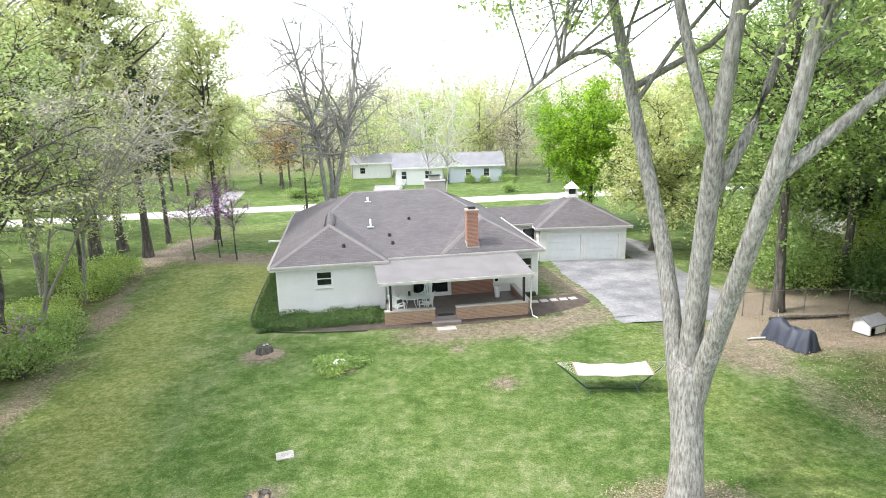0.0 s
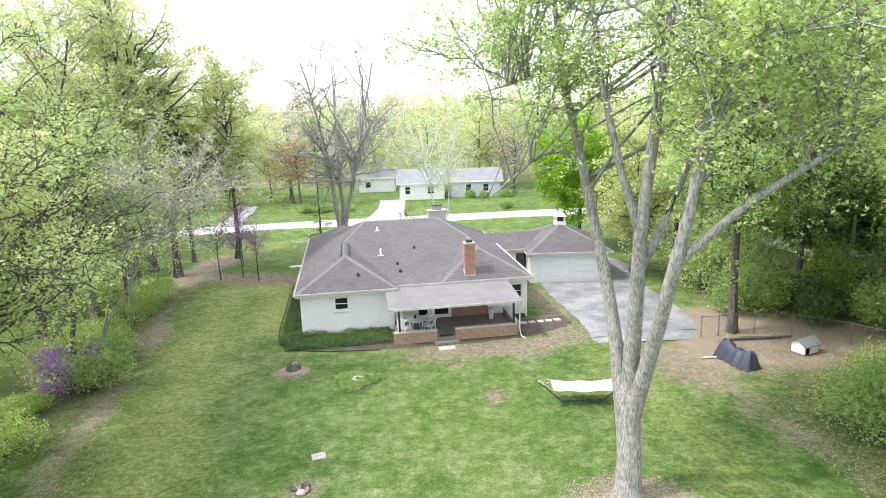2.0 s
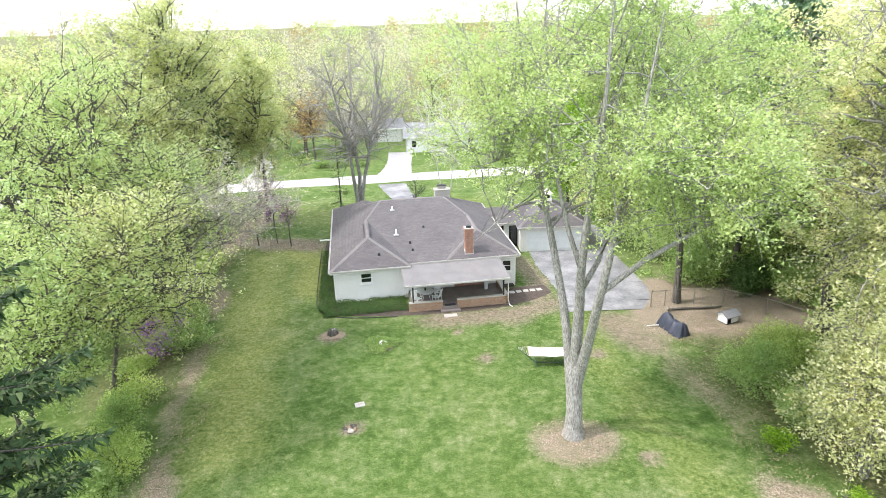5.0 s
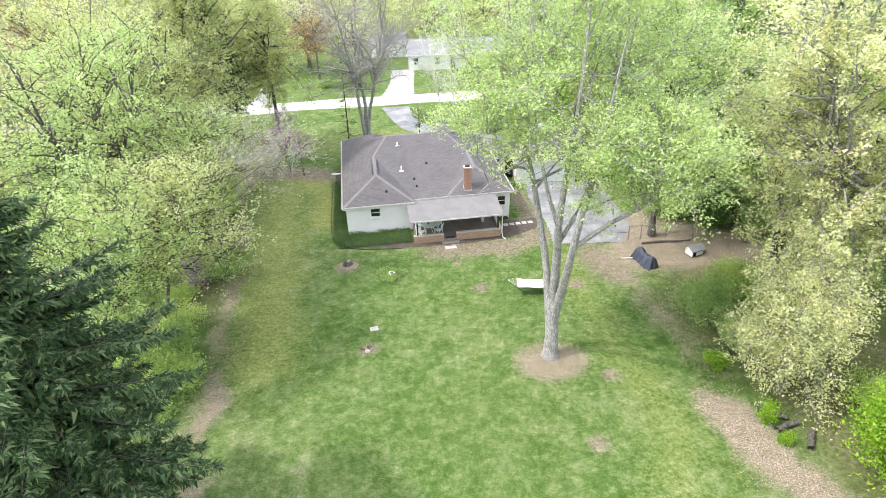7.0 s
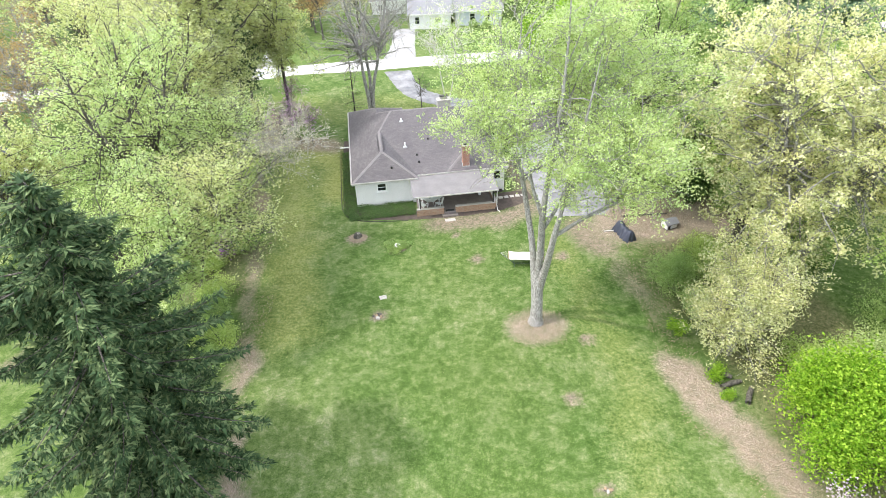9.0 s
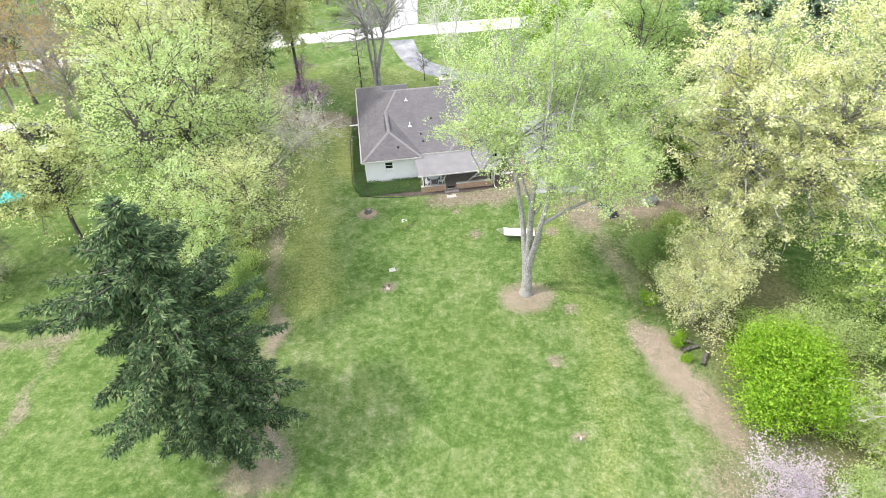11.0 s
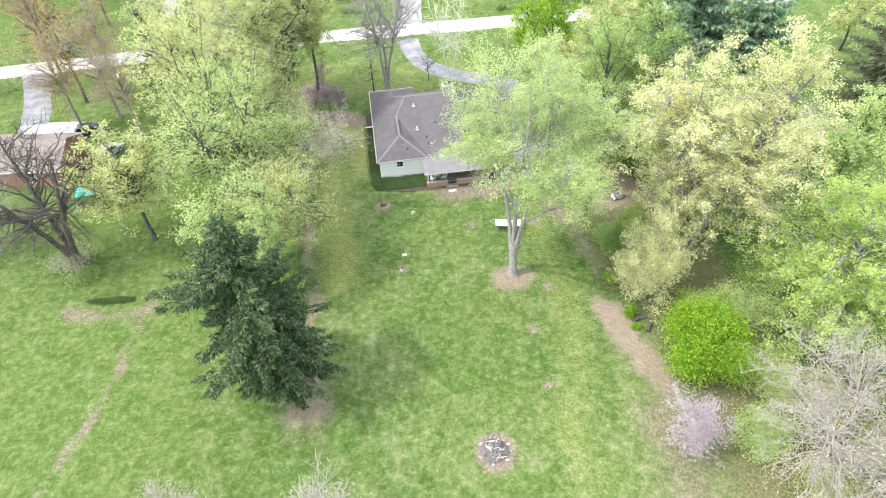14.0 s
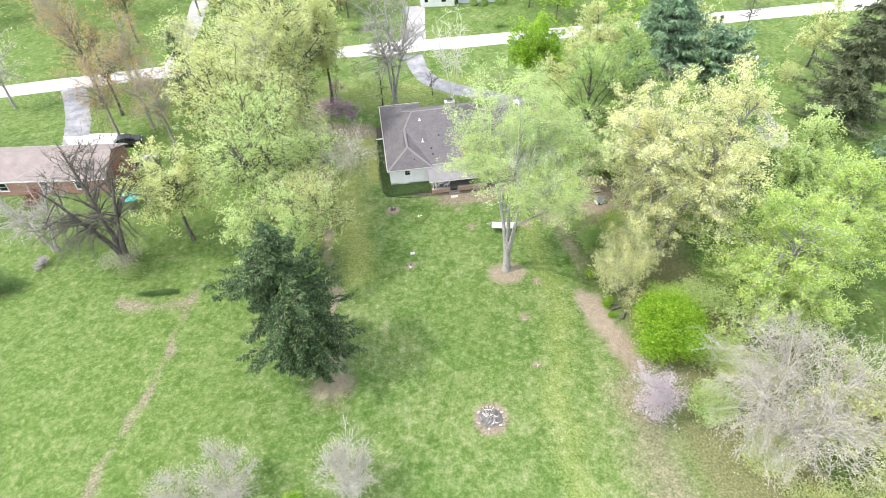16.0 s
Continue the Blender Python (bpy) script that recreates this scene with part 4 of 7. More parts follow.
    part("crown_slab", boxed((-0.78, -0.46, 1.05, 0.78, 0.46, 1.13), bevel=0.02), M_CONCRETE, c2)
    part("flue", boxed((-0.42, -0.2, 1.13, 0.38, 0.2, 1.42), bevel=0.03), M_CONCRETE, c2)
    part("cap", boxed((-0.48, -0.26, 1.46, 0.44, 0.26, 1.5)), M_DARK, c2)
    # roof vents and ridge flashings
    for u, v, z, hgt, r in ((5.19, 4.52, 3.70, 0.5, 0.06), (5.22, 8.71, 4.62, 0.32, 0.07)):
        p = new("vent_pipe")
        p.parent = h
        p.matrix_local = pose(u, v, z)
        p["label"] = "pale roof vent pipe with flashing"
        tubes("pipe", [[(0, 0, -0.1, r), (0, 0, hgt, r), (0, 0, hgt + 0.005, 0.01)]], M_WHITE, p, sides=10)
        part("flashing", boxed((-0.2, -0.22, -0.02, 0.2, 0.2, 0.03)), M_LEADGREY, p)
    for u, v, z in ((6.2, 3.1, 3.40), (6.3, 2.0, 3.16), (3.55, 0.9, 3.40), (7.6, 5.4, 3.9)):
        bm = bmesh.new()
        bmesh.ops.create_cone(bm, cap_ends=True, segments=10, radius1=0.11, radius2=0.07, depth=0.2, matrix=Matrix.Translation((u, v, z + 0.06)))
        part("roof_vent", bm, M_DARK, h)
    for u in (2.52, 3.08):
        part("ridge_strip", boxed((u - 0.02, 3.2, 4.14, u + 0.02, 6.6, 4.26)), M_DARK, h)
    part("awning_arm", boxed((-1.35, 8.2, 2.36, -0.32, 8.32, 2.46)), M_WHITE, h)
    return h


def build_porch():
    p = thing("porch", HOUSE, "covered brick-walled back porch with low-slope roof", "porch")
    roof_part(p, "roof", [((5.1, -3.3, 2.36), (13.0, -3.3, 2.36), (13.0, 0.17, 2.66), (5.1, 0.17, 2.66))], M_PORCHROOF, "grey low-slope porch roof")
    parts("fascia", [(5.1, -3.325, 2.25, 13.0, -3.302, 2.37)], M_TRIM, p)
    parts("fascia", [(12.98, -3.3, 2.2, 13.0, 0.1, 2.33)], M_WHITE, p)
    part("ceiling", boxed((5.65, -3.29, 2.22, 12.97, 0.43, 2.25)), M_WHITE, p)
    part("floor_slab", boxed((5.62, -2.6, -0.3, 12.75, 0.44, 0.35)), M_PORCHFLOOR, p, "dark stained concrete porch floor")
    for bx in ((5.42, -2.86, -0.3, 7.95, -2.605, 0.7), (9.05, -2.86, -0.3, 12.8, -2.605, 0.7), (12.76, -2.6, -0.5, 13.0, 0.43, 0.7)):
        uv_box(part("low_wall", boxed(bx), M_TANBRICK, p, "low tan brick wall"))
        part("coping", boxed((bx[0] - 0.02, bx[1] - 0.03, 0.7, bx[3] + 0.02, bx[4] + 0.03, 0.765), bevel=0.012), M_CONCRETE, p)
    part("step", boxed((7.96, -3.0, -0.2, 9.04, -2.61, 0.35), bevel=0.01), M_PORCHFLOOR, p)
    part("step", boxed((7.75, -3.42, -0.2, 9.2, -3.01, 0.17), bevel=0.01), M_PORCHFLOOR, p)
    part("step_mat", boxed((8.1, -2.96, 0.351, 8.9, -2.64, 0.372)), M_DARK, p)
    for u in (5.75, 12.62):
        part("post", boxed((u - 0.055, -2.79, 0.766, u + 0.055, -2.68, 2.2)), M_DARK, p)
    tubes("downspout", [[(12.93, -3.28, 2.2, 0.045), (12.93, -3.0, 1.9, 0.045), (12.93, -2.93, 0.5, 0.045), (12.98, -3.15, 0.08, 0.045), (13.15, -3.45, 0.03, 0.045)]], M_WHITE, p)
    return p


def build_garage():
    G = pose(6.5, 41.75, -0.4, 0, 0, 1.5)
    g = thing("garage", G, "white double garage with hip roof and small cupola", "garage")
    Wd, D, Ht = 6.0, 6.4, 2.62
    bm, bs = bmesh.new(), bmesh.new()
    doors = [(0.55, 0.0, 2.85, 2.15), (3.2, 0.0, 5.5, 2.15)]
    for p, q, holes in (((0, 0), (Wd, 0), doors), ((Wd, 0), (Wd, D), []), ((Wd, D), (0, D), []), ((0, D), (0, 0), [])):
        solid_wall(bm, p, q, -0.3, Ht, 0.15, holes)
        siding(bs, p, q, 0.02, Ht - 0.03, [(a - 0.1, z0 - 0.1, b + 0.1, z1 + 0.1) for a, z0, b, z1 in holes])
    part("wall", bm, M_SIDING, g)
    bmesh.ops.recalc_face_normals(bs, faces=bs.faces)
    part("siding", bs, M_SIDING, g)
    for a, z0, b, z1 in doors:
        d = new("garage_door")
        d.parent = g
        d.matrix_local = pose(a, 0, 0)
        d["label"] = "white panelled overhead garage door"
        part("door_casing", boxed((-0.1, -0.045, 0, 0, 0.1, z1 + 0.1), (b - a, -0.045, 0, b - a + 0.1, 0.1, z1 + 0.1), (0, -0.045, z1, b - a, 0.1, z1 + 0.1)), M_WHITE, d)
        for k in range(4):
            hh = z1 / 4
            part("panel", boxed((0.01, 0.06, k * hh + 0.006, b - a - 0.01, 0.10, (k + 1) * hh - 0.006), *[(0.12 + c * 0.54, 0.048, k * hh + 0.12, 0.12 + c * 0.54 + 0.42, 0.06, (k + 1) * hh - 0.12) for c in range(4)]), M_DOOR, d)
    o = 0.35
    z = Ht + 0.12
    mid = Wd / 2
    hip = (Wd + 2 * o) / 2
    A, B, C_, D_ = (-o, -o, z), (Wd + o, -o, z), (Wd + o, D + o, z), (-o, D + o, z)
    R1, R2 = (mid - 0.12, -o + hip, z + hip * 0.5), (mid - 0.12, D + o - hip + 0.05, z + hip * 0.5)
    roof_part(g, "roof", [(A, B, R1), (B, C_, R2, R1), (C_, D_, R2), (D_, A, R1, R2)], M_ROOF, "weathered grey shingle hip roof")
    for p, q in ((A, R1), (B, R1), (C_, R2), (D_, R2)):
        cap_line(g, p, q)
    parts("soffit", [(-o + 0.02, -o + 0.02, Ht - 0.06, Wd + o - 0.02, 0, Ht - 0.02), (-o + 0.02, 0, Ht - 0.06, 0, D + o, Ht - 0.02), (Wd, 0, Ht - 0.06, Wd + o - 0.02, D + o, Ht - 0.02)], M_WHITE, g)
    parts("fascia", [(-o, -o, Ht - 0.06, Wd + o, -o + 0.02, z - 0.05), (-o, -o + 0.02, Ht - 0.06, -o + 0.02, D + o, z - 0.05), (Wd + o - 0.02, -o + 0.02, Ht - 0.06, Wd + o, D + o, z - 0.05)], M_WHITE, g)
    gutter(g, A, B)
    cp = new("cupola")
    cp.parent = g
    cp.matrix_local = pose(mid - 0.12, D / 2, z + hip * 0.5 - 0.15)
    cp["label"] = "small white louvred cupola"
    part("base", boxed((-0.42, -0.42, 0, 0.42, 0.42, 0.3), bevel=0.02), M_WHITE, cp)
    for sx in (-0.32, 0.32):
        for sy in (-0.32, 0.32):
            part("post", boxed((sx - 0.05, sy - 0.05, 0.3, sx + 0.05, sy + 0.05, 0.72)), M_WHITE, cp)
    part("core", boxed((-0.24, -0.24, 0.3, 0.24, 0.24, 0.72)), M_DARK, cp)
    bm = bmesh.new()
    bmesh.ops.create_cone(bm, cap_ends=True, segments=4, radius1=0.68, radius2=0.12, depth=0.42, matrix=Matrix.Translation((0, 0, 0.93)) @ Matrix.Rotation(radians(45), 4, "Z"))
    bmesh.ops.create_cone(bm, cap_ends=True, segments=8, radius1=0.05, radius2=0.01, depth=0.2, matrix=Matrix.Translation((0, 0, 1.22)))
    part("cap", bm, M_WHITE, cp)
    return g


def build_breezeway():
    b = thing("breezeway", HOUSE, "white-sided breezeway between house and garage", "breezeway")
    u0, u1, v0, v1, top = 14.45, 17.6, 9.8, 13.6, 2.25
    bm, bs = bmesh.new(), bmesh.new()
    win = [(0.75, 0.9, 1.3, 2.0), (1.75, -0.35, 2.6, 1.95)]
    solid_wall(bm, (u0, v0), (u1, v0), -0.7, top, 0.15, win)
    bk = bmesh.new()
    solid_wall(bk, (u1, v1), (u0, v1), -0.7, top, 0.15)
    part("wall", bk, M_SIDING, b)
    siding(bs, (u0, v0), (u1, v0), -0.4, top, [(a - 0.09, c - 0.1, e + 0.09, f + 0.09) for a, c, e, f in win])
    part("wall", bm, M_SIDING, b)
    part("siding", bs, M_SIDING, b)
    part("inner_floor", boxed((u0 + 0.1, v0 + 0.16, -0.7, u1 - 0.1, v1 - 0.16, -0.4)), M_INSIDE, b)
    for w in win:
        window(b, (u0, v0), (u1, v0), *w, bars=w[1] > 0, label="dark glazed opening in white frame")
    vm = (v0 + v1) / 2
    roof_part(b, "roof", [((u0 - 0.3, v0 - 0.35, top + 0.1), (u1 + 1.5, v0 - 0.35, top + 0.1), (u1 + 1.5, vm, top + 1.05), (u0 - 2.0, vm, top + 1.05)), ((u0 - 2.0, vm, top + 1.05), (u1 + 1.5, vm, top + 1.05), (u1 + 1.5, v1 + 0.35, top + 0.1), (u0 - 0.3, v1 + 0.35, top + 0.1))], M_ROOF, "grey shingle roof")
    gutter(b, (u0 + 0.25, v0 - 0.35, top + 0.1), (u1 - 0.6, v0 - 0.35, top + 0.1))
    return b


build_house()
build_porch()
build_garage()
build_breezeway()


def simple_house(name, m, w, d, wall_h, rise, label, wall_mat, roof_mat, windows=(), doors=(), hip=False, cat="house"):
    """A neighbouring house: walls, gabled or hipped roof, windows on its near side."""
    h = thing(name, m, label, cat)
    bm, bs = bmesh.new(), bmesh.new()
    holes = [(x, z, x + ww, z + wh) for x, z, ww, wh in windows]
    solid_wall(bm, (0, 0), (w, 0), -0.5, wall_h, 0.2, holes)
    for p, q in (((w, 0), (w, d)), ((w, d), (0, d)), ((0, d), (0, 0))):
        solid_wall(bm, p, q, -0.5, wall_h, 0.2)
    if not hip:
        for x0, x1 in ((0.0, 0.2), (w - 0.2, w)):
            vs = [bm.verts.new((x, y, z)) for x in (x0, x1) for y, z in ((0, wall_h), (d, wall_h), (d / 2, wall_h + rise - 0.1))]
            for f in ((0, 1, 2), (5, 4, 3), (0, 3, 4, 1), (1, 4, 5, 2), (2, 5, 3, 0)):
                bm.faces.new([vs[k] for k in f])
    bmesh.ops.recalc_face_normals(bm, faces=bm.faces)
    uv_box(part("wall", bm, wall_mat, h))
    for hl in holes:
        window(h, (0, 0), (w, 0), *hl, label="white-framed window with dark glass")
    o, z = 0.4, wall_h + 0.08
    i = d / 2 + o if hip else 0
    A, B, C_, D_ = (-o, -o, z), (w + o, -o, z), (w + o, d + o, z), (-o, d + o, z)
    R1, R2 = (-o + i, d / 2, z + rise), (w + o - i, d / 2, z + rise)
    fs = [(A, B, R2, R1), (C_, D_, R1, R2)] + ([(B, C_, R2), (D_, A, R1)] if hip else [])
    roof_part(h, "roof", fs, roof_mat)
    parts("fascia", [(-o, -o - 0.02, z - 0.22, w + o, -o, z), (-o, d + o, z - 0.22, w + o, d + o + 0.02, z)], M_WHITE, h)
    parts("soffit", [(-o, -o, z - 0.2, w + o, 0.0, z - 0.17)], M_WHITE, h)
    return h


M_BLUESIDING = surface("pale_blue_siding", (0.50, 0.55, 0.60), (0.60, 0.64, 0.68), 0.8, 20, 0.6, 0.1)
M_GREYROOF = surface("grey_shingles", (0.165, 0.168, 0.18), (0.24, 0.24, 0.255), 0.8, 12, 0.85, 0.3)
M_BROWNROOF = surface("weathered_brown_shingles", (0.17, 0.14, 0.13), (0.25, 0.21, 0.195), 0.8, 12, 0.85, 0.3)
simple_house("house", pose(0.6, 95.0, -0.95, 0, 0, 1), 8.3, 7.0, 2.6, 1.7, "pale blue-grey house across the road with grey gable roof", M_BLUESIDING, M_GREYROOF, ((2.6, 0.9, 0.9, 1.2), (5.4, 0.9, 0.9, 1.2)))
simple_house("house", pose(-7.6, 93.5, -0.95, 0, 0, 2), 7.4, 8.0, 2.6, 1.9, "white neighbour house with grey roof behind the road", M_WHITE, M_GREYROOF, ((1.0, 0.9, 0.8, 1.2), (4.6, 0.9, 1.0, 1.2)))
simple_house("garage", pose(-15.5, 104, -0.95, 0, 0, 3), 6.5, 6.5, 2.5, 1.4, "small white garage behind the trees", M_WHITE, M_GREYROOF, ((1.2, 0.8, 0.9, 1.0),), cat="garage")

simple_house("house", pose(-67.5, 30.2, 0, 0, 0, 1.5), 18.5, 7.8, 2.6, 2.0, "red brick house with weathered brown gable roof", M_BRICK, M_BROWNROOF, ((3, 0.8, 1.2, 1.3), (9, 0.8, 1.2, 1.3), (14, 0.8, 1.2, 1.3)))
simple_house("house", pose(32.5, 47.5, -0.3, 0, 0, 8), 13.0, 8.0, 2.6, 1.9, "pale house half hidden behind the pines", M_SIDING, M_GREYROOF, ((2, 0.8, 1.2, 1.3), (8, 0.8, 1.2, 1.3)), hip=True)


# ---- trees ----
def main_tree():
    g = np.random.default_rng(11)
    ox, oy = 6.1, 14.5

    def st(*pts):
        p = np.array(pts, float)
        p[:, 0] -= ox
        p[:, 1] -= oy
        s = np.concatenate([[0], np.cumsum(np.linalg.norm(np.diff(p[:, :3], axis=0), axis=1))])
        t = np.linspace(0, s[-1], 14)
        return np.stack([np.interp(t, s, p[:, k]) for k in range(4)], 1)
    trunk = st((6.2, 14.5, -0.3, 0.68), (6.2, 14.5, 0.35, 0.48), (6.2, 14.55, 1.6, 0.41), (6.15, 14.7, 3.0, 0.42), (6.12, 14.78, 3.9, 0.40), (6.12, 14.8, 4.25, 0.2))
    A = st((6.0, 14.75, 2.7, 0.25), (5.92, 14.9, 3.8, 0.25), (5.72, 15.4, 6.4, 0.22), (5.2, 16.2, 9.4, 0.18), (4.75, 16.7, 11.8, 0.15), (4.0, 16.3, 14.4, 0.11), (3.5, 16.2, 18.5, 0.06), (3.1, 16.2, 21.5, 0.02))
    A2 = st((4.8, 16.7, 11.5, 0.09), (4.2, 16.6, 12.0, 0.07), (3.3, 16.4, 11.9, 0.055), (2.3, 16.2, 11.1, 0.04), (1.3, 16.0, 10.3, 0.012))
    A3 = st((4.0, 16.3, 14.2, 0.08), (3.2, 16.1, 14.5, 0.06), (2.2, 15.9, 14.2, 0.04), (1.4, 15.8, 14.0, 0.012))
    B = st((6.15, 14.8, 2.8, 0.30), (6.17, 14.8, 4.0, 0.29), (6.15, 14.4, 7.1, 0.25), (5.95, 13.6, 10, 0.19), (6.15, 13.3, 13, 0.15), (6.5, 13.2, 17, 0.10), (6.6, 13.2, 21, 0.06), (6.5, 13.3, 24.5, 0.02))
    B2 = st((5.97, 13.7, 9.6, 0.14), (5.3, 13.7, 11.6, 0.12), (4.7, 14.0, 14.3, 0.09), (4.3, 14.5, 18, 0.05), (4.2, 14.6, 22, 0.02))
    B3 = st((6.05, 14.0, 8.3, 0.14), (6.9, 13.9, 10.2, 0.12), (7.9, 14.6, 12.4, 0.10), (9.0, 15.6, 16, 0.06), (9.6, 16.2, 20, 0.02))
    C_ = st((6.25, 14.7, 2.6, 0.28), (6.4, 14.5, 3.9, 0.28), (6.55, 13.5, 6.4, 0.23), (6.6, 12.3, 9.2, 0.19), (6.75, 12.0, 10.6, 0.15), (7.0, 11.8, 13.0, 0.12), (7.6, 11.6, 17, 0.07), (8.0, 11.5, 20.5, 0.02))
    D = st((6.58, 12.4, 9.0, 0.15), (8.2, 11.6, 10.9, 0.12), (9.4, 11.3, 11.8, 0.10), (11.0, 11.2, 12.8, 0.07), (13.2, 11.4, 13.8, 0.02))
    stems = [A, A2, A3, B, B2, B3, C_, D]
    blobs = [(-2.6, 1.8, 17.8, 3.4, 3.2, 4.0, 28), (0.2, 3.4, 20.6, 4.2, 5.0, 4.2, 34), (3.8, 2.4, 17.6, 3.8, 4.0, 4.0, 26), (6.8, 2.6, 17.0, 3.6, 3.6, 3.2, 24), (-4.6, 1.2, 15.2, 2.2, 2.4, 2.2, 9), (2.8, -4.2, 14.6, 3.2, 2.4, 2.4, 36), (-1.2, -3.2, 16.4, 2.6, 2.2, 2.0, 10), (4.6, -3.4, 14.6, 2.8, 2.4, 2.2, 10)]
    lines, leaves = crown(stems, blobs, g, 8, 35, 1.4, 0.30, 0.055)
    t = thing("tree", pose(ox, oy, 0), "tall grey-barked maple with three stems and pale green spring leaves", "tree")
    tubes("trunk", [trunk], M_BARK, t, sides=16)
    for s in (A, B, C_):
        tubes("stem", [s], M_BARK, t, sides=10)
    tubes("branch", [A2, A3, B2, B3, D] + lines[len(stems):], M_BARK, t)
    v, q = leaf_arrays(leaves, 0.158, g, 0.45)
    part_me("crown", np_mesh("crown", v, q, LEAF_LIGHT), t)


main_tree()

# boundary of the lot, west side
broad("tree", -25.2, 24.3, 21, 8.6, "large pale green maple with forked dark stems beside the lawn", 21, LEAF_LIGHT, base=0.28, limbs=88, per=28, size=0.23, twigs=9, trunk=0.40, stems=3, bark=M_BARKD, dense=0.5, shift=(2.0, -1.5), fork=0.08)
broad("tree", -19.8, 18.4, 14.0, 6.8, "young yellow-green tree leaning over the lawn's edge", 22, LEAF_YELLOW, base=0.36, limbs=76, per=28, size=0.175, trunk=0.15, bark=M_BARKD, twigs=8, dense=0.55, shift=(4.2, -2.0))
broad("tree", -24.9, 36.5, 24, 6.6, "slim grey-stemmed tree with thin yellow-green foliage", 23, LEAF_YELLOW, base=0.3, limbs=58, per=28, size=0.24, twigs=9, trunk=0.28, bark=M_BARK, dense=0.5)
broad("tree", -24.6, 42.0, 26, 7.4, "dark-trunked tree with yellow-green spring leaves", 24, LEAF_YELLOW, base=0.2, limbs=80, per=34, size=0.26, twigs=9, trunk=0.46, bark=M_BARKD, dense=0.6, shift=(1.0, 0))
broad("tree", -27.0, 50.0, 25, 7.8, "tall yellow-green tree near the road", 25, LEAF_YELLOW, base=0.24, limbs=76, per=32, twigs=8, trunk=0.36, size=0.27, bark=M_BARKD, dense=0.65)
conifer("tree", -23.6, 47.2, 17, 4.8, "dark evergreen among the boundary trees", 26, LEAF_DARK, 22, 8, 24, 0.15, 0.42, 0.34)
broad("tree", -21.4, 34.5, 12.5, 5.2, "thin yellow-green tree leaning over the lawn", 27, LEAF_YELLOW, base=0.3, limbs=44, per=13, size=0.18, trunk=0.14, bark=M_BARK, twigs=7, dense=0.85, shift=(2.2, -1.0))
broad("tree", -22.5, 36.5, 14, 4.2, "thin yellow-green tree on the border", 36, LEAF_YELLOW, base=0.35, limbs=34, per=14, size=0.2, trunk=0.16, bark=M_BARKD, twigs=7, dense=0.78)
broad("tree", -25.8, 32.1, 21, 7.0, "dark forked tree in thin pale green leaf", 28, LEAF_YELLOW, base=0.3, limbs=64, per=28, twigs=9, trunk=0.34, bark=M_BARKD, dense=0.5, stems=2, fork=0.12, shift=(1.5, 0))
broad("tree", -24.7, 53.4, 15, 4.6, "thin dark-trunked tree by the front lawn", 29, LEAF_YELLOW, base=0.4, limbs=34, per=22, trunk=0.22, bark=M_BARKD, dense=0.78)
broad("tree", -21.0, 12.6, 14.5, 6.6, "pale green tree overhanging the lawn's edge", 30, LEAF_LIGHT, base=0.26, limbs=74, per=28, size=0.19, trunk=0.2, bark=M_BARKD, stems=2, dense=0.85, shift=(2.0, 0.5), fork=0.15)
broad("tree", -32.5, 36.0, 19, 7.4, "pale yellow-green tree behind the border", 31, LEAF_YELLOW, base=0.28, limbs=56, per=20, trunk=0.3, size=0.28, bark=M_BARKD, dense=0.78)
broad("tree", -20.4, 26.4, 14, 5.4, "thin pale green tree on the border", 32, LEAF_LIGHT, base=0.42, limbs=48, per=22, size=0.18, trunk=0.15, bark=M_BARKD, dense=0.6, shift=(3.2, -2.0))
broad("tree", -34.0, 20.5, 15, 6.4, "pale green tree behind the big maple", 33, LEAF_YELLOW, base=0.22, limbs=54, per=20, size=0.27, trunk=0.24, bark=M_BARKD)
broad("tree", -21.0, 55.0, 21, 6.2, "yellow-green tree near the road", 34, LEAF_YELLOW, base=0.26, limbs=50, per=28, size=0.31, trunk=0.26, bark=M_BARKD)
broad("tree", -20.6, 29.2, 14.5, 4.4, "leaning bare-twigged tree with silvery buds", 35, LEAF_WHITE, base=0.45, limbs=30, per=6, size=0.14, trunk=0.15, bark=M_TWIG, twigs=10, reach=1.7, shift=(9.0, -6.0), stems=2, fork=0.2)
for k, (x, y, hh) in enumerate(((-19.2, 45.4, 6.0), (-17.5, 46.0, 5.4), (-15.9, 45.1, 5.6), (-19.0, 50.8, 6.4))):
    broad("tree", x, y, hh, 1.9, "slender redbud in pink-purple blossom", 40 + k, LEAF_PURPLE, base=0.42, limbs=18, twigs=5, per=9, size=0.10, trunk=0.07, bark=M_BARKD, reach=0.7, clump=0.2, group="redbuds beside the lawn")
bush("redbud_bush", -18.9, 23.9, 3.3, 1.7, "small redbud in vivid purple blossom", 45, leafy("vivid_purple_blossom", (0.38, 0.10, 0.55), (0.50, 0.18, 0.66), (0.62, 0.34, 0.74)), 1100, 0.12, lumps=7)

# west border underbrush
for k in range(16):
    t = k / 15
    x, y = -21.8 + 6.4 * t + 1.2 * math.sin(k * 2.3), 42.5 - 33 * t + 1.3 * math.sin(k * 5.1)
    bush("bush", x - 1.5, y, 1.0 + 2.0 * ((k * 7) % 5) / 5, 1.1 + 1.2 * ((k * 3) % 4) / 4, "tangled green undergrowth along the lawn's edge", 60 + k, LEAF_FRESH if k % 3 else LEAF_MID, 2300, 0.15, "undergrowth of the west border", ry=1.4 + 0.9 * ((k * 5) % 7) / 7)

